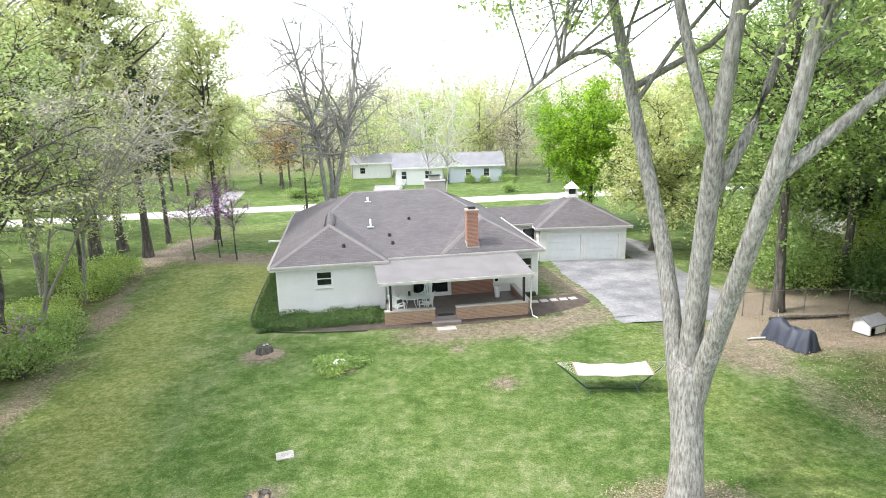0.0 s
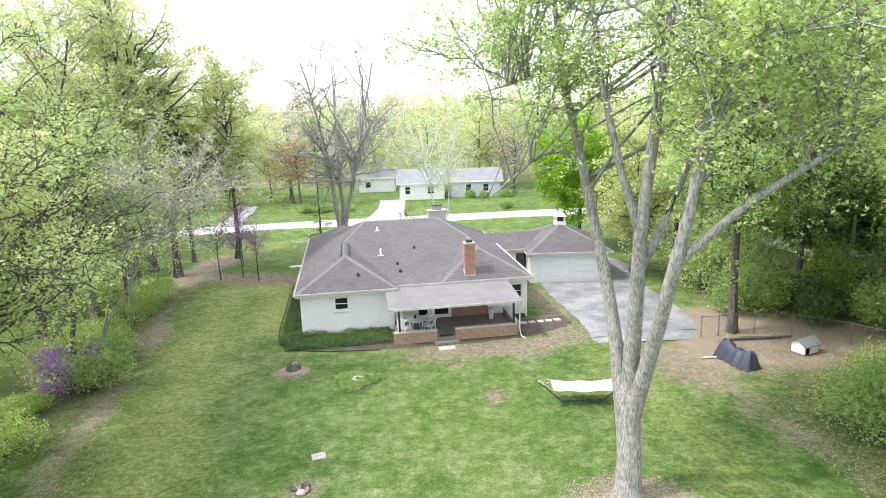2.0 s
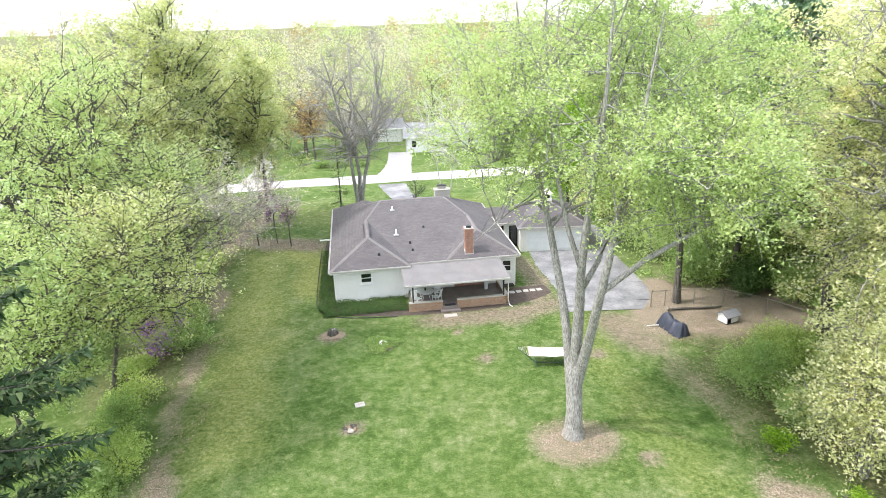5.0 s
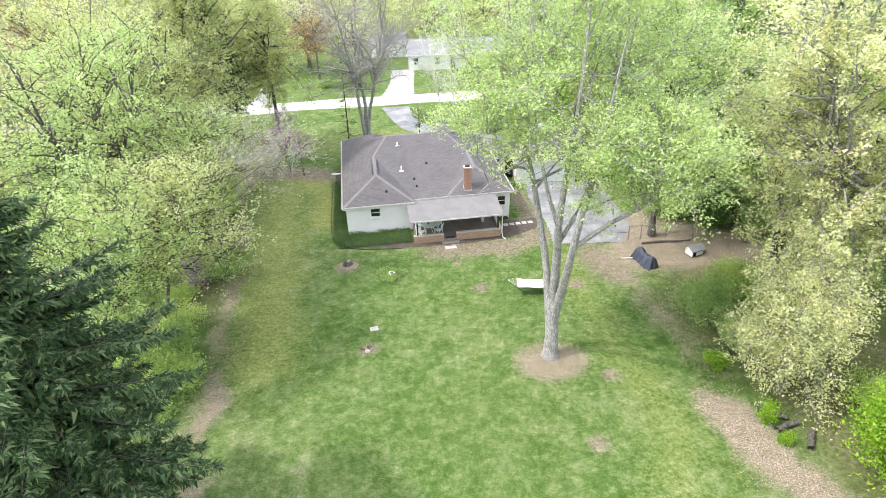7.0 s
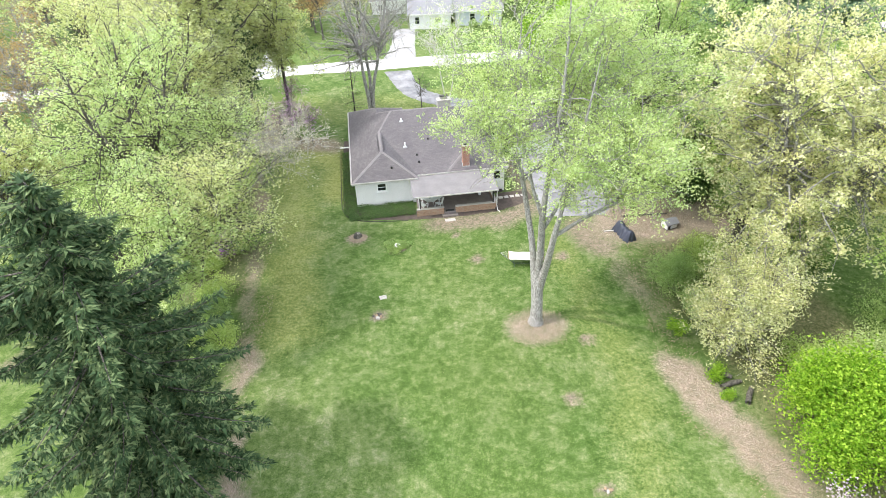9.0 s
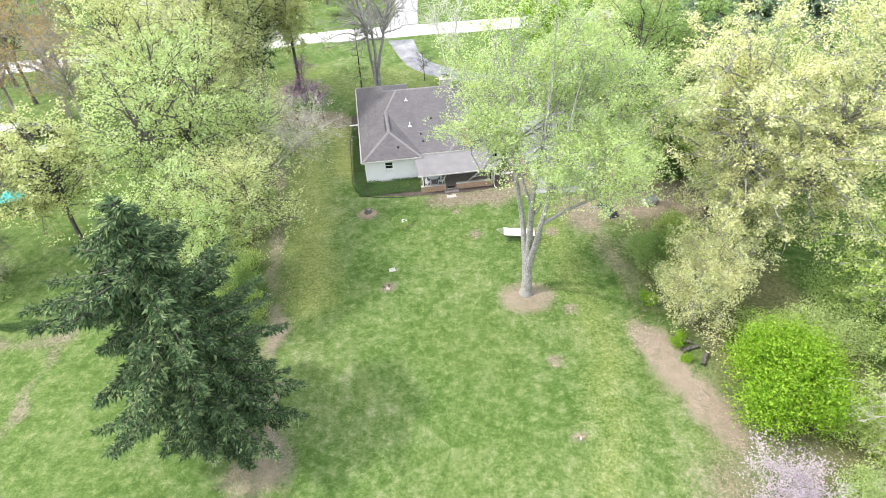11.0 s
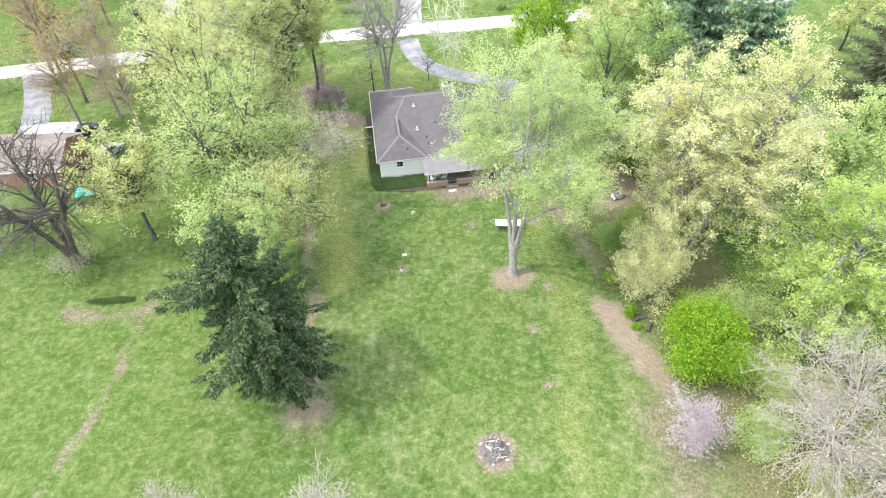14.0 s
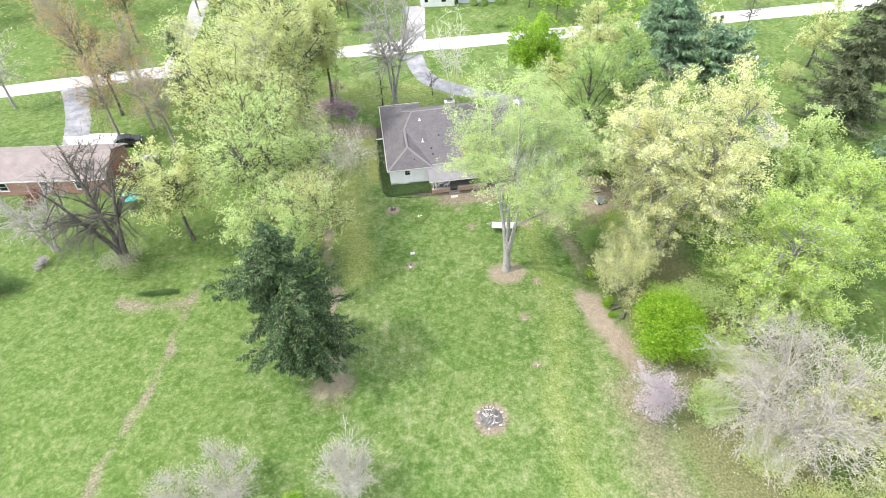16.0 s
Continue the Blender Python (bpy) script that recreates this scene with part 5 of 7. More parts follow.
# the spruce
conifer("tree", -15.4, 0.6, 20.2, 5.8, "dark green Norway spruce with drooping boughs", 80, LEAF_DARK, 27, 13, 140, 0.30, 0.09, 0.36, 0.46, wild=0.36, outline=((0.05, 0.30), (0.14, 0.58), (0.26, 0.84), (0.36, 0.92), (0.46, 0.86), (0.6, 0.90), (0.72, 0.66), (0.84, 0.40), (0.93, 0.22), (1.0, 0.06)))

# east side
broad("tree", 24.6, 16.6, 25.5, 10.4, "broad oak covered in cream-yellow catkins", 81, LEAF_CREAM, base=0.05, limbs=165, twigs=8, per=34, size=0.215, trunk=0.46, bark=M_BARK, stems=2, fork=0.1)
broad("tree", 18.9, 11.0, 8.6, 3.9, "low cream-leaved oak sapling spreading at the lawn's edge", 181, LEAF_CREAM, base=0.04, limbs=56, twigs=8, per=30, size=0.17, trunk=0.14, bark=M_BARK, stems=3)
bush("bush", 22.0, 2.8, 7.6, 3.9, "large bright lime-green rounded bush", 82, LEAF_LIME, 21000, 0.2, lumps=38, lump=0.3)
broad("tree", 33.4, 6.4, 17, 9.2, "yellow-green maple in layered fresh leaf", 83, LEAF_FRESH, base=0.08, limbs=110, twigs=8, per=36, size=0.22, trunk=0.3, flat=0.9)
broad("tree", 42.0, 13.0, 17, 7.8, "yellow-green tree in the eastern border", 183, LEAF_FRESH, base=0.1, limbs=66, per=32, size=0.26, trunk=0.3, flat=0.9)
broad("tree", 30.0, -7.8, 12.0, 10.6, "bare grey-twigged spreading tree", 84, LEAF_WHITE, base=0.06, limbs=165, twigs=14, per=4, size=0.13, trunk=0.24, bark=M_TWIG, stems=4, reach=1.7)
broad("tree", 18.9, -5.2, 6.6, 2.9, "small redbud in pale pink blossom", 85, LEAF_PALEPINK, base=0.2, limbs=40, twigs=8, per=12, size=0.13, trunk=0.1, bark=M_TWIG, reach=0.9, clump=0.25)
broad("tree", 37.0, -9.0, 12, 6.4, "yellow-green tree at the eastern edge", 86, LEAF_YELLOW, base=0.12, limbs=54, per=30, trunk=0.2)
for k, (x, y, hh, r, lf) in enumerate(((17.3, 18.0, 3.0, 2.3, LEAF_MID), (20.6, 21.0, 2.6, 2.2, LEAF_FRESH), (18.8, 15.4, 2.0, 1.6, LEAF_LIGHT), (25.6, 21.4, 2.0, 2.0, LEAF_MID), (23.6, 8.6, 3.4, 2.2, LEAF_FRESH), (27.4, 7.6, 4.6, 3.2, LEAF_LIGHT), (26.6, 0.8, 4.6, 3.0, LEAF_FRESH), (29.4, -1.4, 4.4, 3.2, LEAF_YELLOW), (31.5, 12.6, 4.5, 3.4, LEAF_MID), (24.6, -4.6, 3.4, 2.4, LEAF_LIGHT), (22.2, 18.6, 2.2, 1.8, LEAF_LIGHT), (28.4, 22.6, 3.0, 2.6, LEAF_MID), (33.5, -7.0, 4.6, 3.2, LEAF_YELLOW), (31.0, -14.5, 3.0, 2.8, LEAF_YELLOW), (36.5, -15.0, 4.0, 3.4, LEAF_YELLOW), (29.0, -9.5, 2.6, 3.2, LEAF_YELLOW))):
    bush("bush", x, y, hh, r, "green spring shrubs along the eastern border", 140 + k, lf, 6400, 0.145, "shrubs of the eastern border", lumps=13)
bush("bush", 17.5, 8.7, 1.3, 0.8, "low bright green shrub", 89, LEAF_LIME, 800, 0.12, lumps=5)
bush("bush", 17.5, 6.9, 0.8, 0.5, "low bright green shrub", 189, LEAF_LIME, 500, 0.1, lumps=4)
bush("bush", 16.2, 13.2, 1.1, 0.9, "low bright green shrub", 90, LEAF_LIME, 800, 0.12, lumps=5)
broad("tree", 16.9, 30.0, 21, 6.0, "tall grey-trunked tree by the fence", 92, LEAF_MID, base=0.2, limbs=70, per=26, size=0.22, trunk=0.27, bark=M_BARKD)
broad("tree", 22.8, 34.2, 21.5, 6.2, "dense green tree behind the chain-link fence", 93, LEAF_MID, base=0.08, limbs=74, per=24, size=0.24, trunk=0.24, bark=M_BARKD)
broad("tree", 27.8, 30.0, 17, 5.8, "dense green tree behind the chain-link fence", 94, LEAF_MID, base=0.08, limbs=74, per=22, size=0.26, trunk=0.24, bark=M_BARKD)
broad("tree", 23.5, 22.8, 19.5, 6.4, "dark-limbed forked tree with thin pale leaves", 95, LEAF_FRESH, base=0.3, limbs=50, per=20, size=0.2, trunk=0.44, bark=M_BARKD, stems=2, fork=0.22)
broad("tree", 20.5, 40.5, 16, 5.6, "pale green tree beside the drive", 96, LEAF_LIGHT, base=0.14, limbs=60, per=30, size=0.28, trunk=0.22)
broad("tree", 13.5, 56.5, 13.5, 5.6, "lime-green tree beyond the garage", 97, LEAF_LIME, base=0.1, limbs=66, per=32, size=0.28, trunk=0.22, bark=M_BARKD)
broad("tree", 21.5, 52.0, 17, 6.2, "yellow-green tree beyond the garage", 98, LEAF_YELLOW, base=0.16, limbs=62, per=32, size=0.3, trunk=0.24, bark=M_BARKD)
broad("tree", 35.0, 32.0, 17, 6.0, "green tree behind the fence line", 197, LEAF_MID, base=0.1, limbs=56, per=28, size=0.3, trunk=0.24, bark=M_BARKD)
conifer("tree", 29.0, 42.0, 22, 7.6, "tall blue-green white pine", 99, LEAF_PINE, 22, 11, 52, 0.02, 0.12, 0.3, 0.85, power=0.42)
conifer("tree", 36.0, 39.5, 18, 7.0, "shorter blue-green white pine", 100, LEAF_PINE, 20, 11, 52, 0.02, 0.1, 0.28, 0.85, power=0.42)
conifer("tree", 33.5, 54.0, 18, 5.6, "tall blue-green white pine", 101, LEAF_PINE, 22, 11, 50, 0.02, 0.12, 0.3, 0.8, power=0.5)
conifer("tree", 58.5, 45.5, 22, 8.2, "dark spruce with layered drooping boughs", 102, leafy("olive_needles", (0.06, 0.085, 0.04), (0.11, 0.135, 0.07), (0.22, 0.24, 0.14), 0.2, patch=1.2), 26, 9, 60, 0.24, 0.06, 0.3, 0.75)
conifer("tree", 62.0, 33.0, 10, 4.6, "blue-green spruce on the neighbouring lawn", 103, LEAF_PINE, 22, 10, 34, 0.2, 0.04, 0.2, 0.8)
broad("tree", 28.0, 37.0, 16, 4.4, "bare grey tree between pines", 104, LEAF_WHITE, base=0.25, limbs=50, twigs=11, per=0, trunk=0.18, bark=M_TWIG)

broad("tree", 15.2, 44.5, 12, 4.6, "yellow-green tree overhanging the garage", 192, LEAF_YELLOW, base=0.1, limbs=50, per=26, size=0.25, trunk=0.2, bark=M_BARKD)
for k, (x, y, hh, r, lf) in enumerate(((19.5, 34.0, 3.2, 2.4, LEAF_MID), (22.8, 32.0, 2.6, 2.0, LEAF_IVY), (26.0, 29.6, 3.4, 2.4, LEAF_MID), (25.5, 35.0, 4.6, 2.8, LEAF_FRESH), (29.8, 26.8, 3.4, 2.6, LEAF_FRESH), (31.0, 33.0, 6.0, 3.4, LEAF_MID), (19.0, 38.5, 5.0, 2.8, LEAF_LIGHT), (26.4, 25.4, 3.6, 2.4, LEAF_MID), (22.0, 38.0, 5.4, 3.0, LEAF_MID))):
    bush("bush", x, y, hh, r, "dense green undergrowth behind the chain-link fence", 320 + k, lf, 3600, 0.2, "undergrowth behind the fence", lumps=12)

# front yard
broad("tree", -9.9, 52.8, 21.5, 7.6, "large bare spreading tree before the house", 110, LEAF_RUST, base=0.22, limbs=90, twigs=12, per=1, size=0.09, trunk=0.46, bark=M_BARK, stems=3, reach=1.8, fork=0.16)
conifer("tree", -12.0, 52.6, 14, 1.9, "thin sparse conifer in the front yard", 111, LEAF_MID, 20, 4, 7, 0.3, 0.12, 0.13, 0.4)
broad("tree", -3.9, 56.6, 5.0, 1.9, "small bare ornamental tree", 112, LEAF_RUST, base=0.3, limbs=18, twigs=6, per=0, trunk=0.09, bark=M_BARKD, reach=0.7)
broad("tree", -0.6, 53.6, 17, 4.4, "pale-barked birch in thin green leaf", 113, LEAF_LIGHT, base=0.3, limbs=44, twigs=7, per=7, size=0.13, trunk=0.16, bark=M_BIRCH, stems=2)

# west neighbours
broad("tree", -41.4, 17.0, 17, 9.0, "bare spreading grey tree on the neighbouring lawn", 120, LEAF_RUST, base=0.12, limbs=96, twigs=13, per=1, size=0.09, trunk=0.66, bark=M_BARKD, stems=3, reach=1.9, fork=0.14)
broad("tree", -51.5, 19.0, 12, 6.0, "bare spreading grey tree on the neighbouring lawn", 220, LEAF_RUST, base=0.2, limbs=56, twigs=12, per=1, size=0.09, trunk=0.42, bark=M_TWIG, stems=2, reach=1.8, fork=0.1)
broad("tree", -62.0, 58.0, 16, 5.6, "tree in rusty spring bud", 221, LEAF_RUST, base=0.25, limbs=36, twigs=8, per=10, size=0.2, trunk=0.24, bark=M_BARKD)
broad("tree", -49.0, 47.5, 16, 5.8, "tree in rusty spring bud", 222, LEAF_RUST, base=0.22, limbs=40, twigs=9, per=9, size=0.2, trunk=0.24, bark=M_BARK)
broad("tree", -36.5, 46.5, 17, 5.6, "yellow-green tree behind the border", 223, LEAF_YELLOW, base=0.25, limbs=40, per=22, size=0.28, trunk=0.24, bark=M_BARKD)
broad("tree", -64.0, 80.0, 17, 6.0, "tree in rusty bud across the road", 224, LEAF_RUST, base=0.2, limbs=36, twigs=8, per=10, size=0.24, trunk=0.24, bark=M_BARKD)
broad("tree", -46.0, 82.0, 16, 6.0, "yellow-green tree across the road", 225, LEAF_YELLOW, base=0.2, limbs=36, per=20, size=0.3, trunk=0.24, bark=M_BARKD)
for k, (x, y, hh, r, lf, pr) in enumerate(((-37, 88, 13, 5.0, LEAF_RUST, 9), (-30, 100, 13, 5.0, LEAF_YELLOW, 14), (-24.5, 93, 10, 4.5, LEAF_RUST, 12), (-39, 103, 14, 5.0, LEAF_LIGHT, 14), (-22.5, 89, 12, 4.6, LEAF_RUST, 7), (-33.5, 93.5, 14, 5, LEAF_YELLOW, 16), (-16.5, 92, 11, 4.0, LEAF_WHITE, 6), (-26, 97, 14, 5, LEAF_WHITE, 8), (-42, 94, 15, 5.5, LEAF_YELLOW, 18), (15.5, 92, 14, 5, LEAF_MID, 20), (20.5, 86, 12, 4.6, LEAF_LIME, 20), (-3.0, 102.5, 14, 5, LEAF_LIGHT, 12), (6, 105, 15, 5, LEAF_YELLOW, 14), (28, 90, 14, 5.5, LEAF_YELLOW, 18), (12, 103, 14, 5, LEAF_WHITE, 8))):
    broad("tree", x, y, hh, r, "spring tree across the road in thin new leaf", 230 + k, lf, base=0.18, limbs=30, twigs=7, per=pr, size=0.32, trunk=0.2, bark=M_BARKD, group="trees across the road")
bush("bush", -41.4, 16.6, 2.4, 2.8, "grey-brown brush round a tree's foot", 121, LEAF_WHITE, 2200, 0.12, bark=M_TWIG, lumps=14)
bush("bush", -39.6, 14.6, 1.2, 1.8, "low green weeds by a tree's foot", 321, LEAF_MID, 1500, 0.12)
bush("bush", -54.6, 11.5, 2.6, 2.6, "dense dark green shrub on the neighbouring lawn", 322, LEAF_IVY, 3200, 0.16)
bush("bush", -47.0, 58.6, 3.2, 3.0, "dense dark green shrub near the road", 323, LEAF_IVY, 2600, 0.2)
bush("bush", -51.6, 16.0, 1.3, 1.1, "small shrub in white blossom", 324, LEAF_PALEPINK, 900, 0.1)
bush("bush", -58.8, 28.6, 1.9, 1.6, "maroon-leaved shrub by the brick house", 325, LEAF_RED, 1200, 0.14)
broad("tree", -43.5, 42.0, 15, 5.0, "tree in rusty spring bud", 122, LEAF_RUST, base=0.25, limbs=44, twigs=8, per=8, size=0.15, trunk=0.22, bark=M_BARK)
broad("tree", -56.0, 52.0, 17, 5.8, "tree in rusty spring bud", 123, LEAF_RUST, base=0.25, limbs=44, twigs=8, per=10, size=0.16, trunk=0.24, bark=M_BARKD)
conifer("tree", -45.0, 55.5, 13, 3.0, "dark conifer by the road", 124, LEAF_DARK, 20, 8, 18, 0.25, 0.1, 0.2)
broad("tree", -40.0, 57.5, 14, 4.0, "dark-trunked tree by the road", 125, LEAF_YELLOW, base=0.35, limbs=30, per=10, trunk=0.24, bark=M_BARKD)
bush("bush", -47.4, 33.2, 3.4, 1.8, "maroon-leaved shrub by the brick house", 126, LEAF_RED, 1700, 0.15)
broad("tree", -9.3, -12.8, 7.6, 3.4, "bare pale-twigged young tree with silvery buds", 127, LEAF_WHITE, base=0.12, limbs=60, twigs=13, per=2, size=0.10, trunk=0.12, bark=M_TWIG, stems=4, reach=1.2)
broad("tree", -19.6, -13.2, 6.2, 3.4, "bare pale-twigged young tree with silvery buds", 128, LEAF_WHITE, base=0.12, limbs=56, twigs=13, per=4, size=0.10, trunk=0.1, bark=M_TWIG, stems=4, reach=1.1)
broad("tree", -24.6, -14.2, 5.0, 2.6, "bare pale-twigged young tree with silvery buds", 328, LEAF_WHITE, base=0.12, limbs=40, twigs=12, per=4, size=0.10, trunk=0.08, bark=M_TWIG, stems=3, reach=1.0)
bush("bush", -14.2, -14.6, 2.2, 1.4, "low yellow-green shrub among bare saplings", 129, LEAF_LIME, 1300, 0.14)
bush("bush", -16.8, -14.4, 1.8, 1.2, "low dark green shrub among bare saplings", 329, LEAF_MID, 900, 0.13)
for k, (x, y, hh, r, lf, pr) in enumerate(((-53, 44, 15, 5.5, LEAF_RUST, 10), (-57, 63, 15, 5, LEAF_RUST, 9), (-70, 68, 17, 6, LEAF_RUST, 10), (-47, 62, 14, 4.5, LEAF_YELLOW, 14), (-36, 63, 15, 5, LEAF_YELLOW, 14), (-76, 55, 16, 6, LEAF_WHITE, 6), (-78, 40, 16, 6, LEAF_RUST, 8), (-33, 56, 17, 5.5, LEAF_YELLOW, 18), (-66, 24, 14, 6, LEAF_RUST, 4), (-82, 84, 17, 6, LEAF_RUST, 9), (-72, 92, 17, 6, LEAF_YELLOW, 14), (-55, 92, 16, 6, LEAF_YELLOW, 14))):
    broad("tree", x, y, hh, r, "spring tree in rusty and yellow-green bud", 260 + k, lf, base=0.18, limbs=44, twigs=9, per=pr, size=0.2, trunk=0.24, bark=M_BARK, group="trees round the brick house")
for k, (x, y, hh, r, lf, pr) in enumerate(((44, 27, 14, 5.5, LEAF_LIGHT, 26), (68, 24, 13, 5.5, LEAF_LIGHT, 24), (74, 42, 15, 6, LEAF_LIME, 24), (40, 62, 15, 5.5, LEAF_YELLOW, 22), (28, 62, 15, 5.5, LEAF_LIME, 24), (62, 64, 12, 5, LEAF_YELLOW, 22), (50, 0, 15, 6.5, LEAF_LIGHT, 26), (46, -12, 13, 6, LEAF_YELLOW, 22))):
    broad("tree", x, y, hh, r, "leafy pale green tree on the neighbouring lot", 290 + k, lf, base=0.14, limbs=34, twigs=7, per=pr, size=0.32, trunk=0.22, bark=M_BARKD, group="trees of the eastern lot")


# ---- distance ----
def far_woods():
    g = np.random.default_rng(5)
    mats = [LEAF_YELLOW, LEAF_LIGHT, LEAF_WHITE, LEAF_RUST, LEAF_MID]
    V = {k: [] for k in range(5)}
    trunks = []
    spots = []
    for _ in range(640):
        a = g.uniform(-1.15, 1.15)
        d = 118 + 780 * g.uniform(0, 1) ** 1.7
        x, y = d * math.sin(a), d * math.cos(a) * 1.0
        if y < 104 + 0.12 * x + 4 or seg_dist(np.array([x]), np.array([y]), ROAD)[0] < 9:
            continue
        spots.append((x, y, g.uniform(13, 21) * (1.0 if y < 300 else 1.2)))
    for _ in range(60):
        x, y = g.uniform(-110, 110), g.uniform(98, 118)
        if -20 < x < 12 and y < 106 or -40 < x < -18 and y < 112:
            continue
        spots.append((x, y + 0.1 * x, g.uniform(9, 16)))
    for x, y, h in spots:
        z = float(ground_z(x, y))
        near = y < 200
        n = 400 if near else (170 if y < 420 else 90)
        # weighted to the pale leaf colours, which stand in for distance haze
        k = int(g.choice(5, p=[0.30, 0.30, 0.24, 0.10, 0.06]))
        r = h * g.uniform(0.24, 0.36)
        c = g.normal(size=(9, 3)) * np.array([r * 0.5, r * 0.5, h * 0.17]) + np.array([0, 0, h * 0.62])
        w = g.integers(0, 9, n)
        p = c[w] + g.normal(size=(n, 3)) * np.array([r * 0.28, r * 0.28, h * 0.085])
        p[:, 2] = np.maximum(p[:, 2], h * 0.12)
        V[k].append((p + np.array([x, y, z]), 0.5 if near else (0.95 if y < 420 else 1.8)))
        trunks.append(np.array([(x, y, z - 0.5, 0.16), (x + g.normal() * 0.3, y, z + h * 0.5, 0.10), (x + g.normal() * 0.6, y, z + h * 0.9, 0.03)]))
        for _b in range(5 if near else 2):
            q = c[g.integers(0, 9)] + np.array([x, y, z])
            trunks.append(np.array([(x, y, z + h * g.uniform(0.25, 0.5), 0.09), *[(*(q * 0.5 + np.array([x, y, z + h * 0.5]) * 0.5), 0.06)], (*q, 0.02)]))
    w = tagged(new("far_woods"), "distant spring woods in yellow-green and grey", "woods", kind="stuff")
    for k, lst in V.items():
        vs, qs, base = [], [], 0
        for p, s in lst:
            v, q = leaf_arrays(p, s, g)
            vs.append(v)
            qs.append(q + base)
            base += len(v)
        part_me("foliage", np_mesh("foliage", np.concatenate(vs), np.concatenate(qs), mats[k]), w)
    tubes("trunk_wood", trunks, M_TWIG, w, sides=4)


far_woods()


# ---- things on the porch ----
def on_porch(u, v, z, rz=0.0):
    return HOUSE @ pose(u, v, z, 0, 0, rz)


M_PLASTIC = surface("white_resin", (0.70, 0.74, 0.76), (0.80, 0.83, 0.84), 3, 60, 0.5, 0.05)


def patio_table():
    t = thing("patio_table", on_porch(6.85, -1.55, 0.35), "white metal patio table on the porch", "table")
    bm = bmesh.new()
    bmesh.ops.create_cone(bm, cap_ends=True, segments=24, radius1=0.62, radius2=0.62, depth=0.03, matrix=Matrix.Translation((0, 0, 0.72)))
    part("tabletop", bm, M_PLASTIC, t)
    for k in range(4):
        a = radians(45 + 90 * k)
        tubes("leg", [[(math.cos(a) * 0.2, math.sin(a) * 0.2, 0.71, 0.02), (math.cos(a) * 0.3, math.sin(a) * 0.3, 0.35, 0.02), (math.cos(a) * 0.46, math.sin(a) * 0.46, 0.0, 0.02)]], M_PLASTIC, t)


def patio_chair(m):
    c = thing("patio_chair", m, "white slatted high-backed patio chair on the porch", "chair", "chairs round the patio table")
    for k in range(5):
        part("seat_slat", boxed((-0.25, -0.24 + k * 0.1, 0.41, 0.25, -0.155 + k * 0.1, 0.435), bevel=0.006), M_PLASTIC, c)
    for k in range(5):
        bm = bmesh.new()
        box(bm, -0.25 + k * 0.105, -0.012, 0, -0.17 + k * 0.105, 0.012, 0.62, bevel=0.006, m=pose(0, 0.26, 0.43, -14))
        part("back_slat", bm, M_PLASTIC, c)
    bm = bmesh.new()
    box(bm, -0.27, -0.015, 0.60, 0.27, 0.015, 0.67, bevel=0.008, m=pose(0, 0.26, 0.43, -14))
    part("top_rail", bm, M_PLASTIC, c)
    for sx in (-0.28, 0.28):
        part("armrest", boxed((sx - 0.035, -0.25, 0.62, sx + 0.035, 0.30, 0.65), bevel=0.008), M_PLASTIC, c)
        for y in (-0.23, 0.25):
            part("leg", boxed((sx - 0.022, y - 0.022, 0, sx + 0.022, y + 0.022, 0.62)), M_PLASTIC, c)
    return c


patio_table()
c0 = patio_chair(on_porch(6.1, -2.1, 0.35, 128))
for u, v, rz in ((7.6, -2.05, -122), (6.15, -0.85, 42), (7.65, -1.0, -40)):
    copy_thing(c0, on_porch(u, v, 0.35, rz))

gl = thing("lantern", on_porch(6.8, -1.5, 1.086), "small dark glass lantern on the patio table", "lantern")
part("glass", boxed((-0.06, -0.06, 0.02, 0.06, 0.06, 0.2), bevel=0.01), M_DARK, gl)
part("lid", boxed((-0.07, -0.07, 0.2, 0.07, 0.07, 0.24), bevel=0.01), M_DARK, gl)

# unidentified small white upright thing; the pot shape is made up
fp = thing("pale_upright", on_porch(11.75, -0.5, 0.35), "tall white upright form, shaped as a pot, beside the dark window", "pot")
bm = bmesh.new()
bmesh.ops.create_cone(bm, cap_ends=True, segments=16, radius1=0.13, radius2=0.19, depth=0.62, matrix=Matrix.Translation((0, 0, 0.31)))
part("pot", bm, M_PLASTIC, fp)
bm = bmesh.new()
bmesh.ops.create_cone(bm, cap_ends=True, segments=16, radius1=0.21, radius2=0.21, depth=0.05, matrix=Matrix.Translation((0, 0, 0.62)))
part("rim", bm, M_PLASTIC, fp)

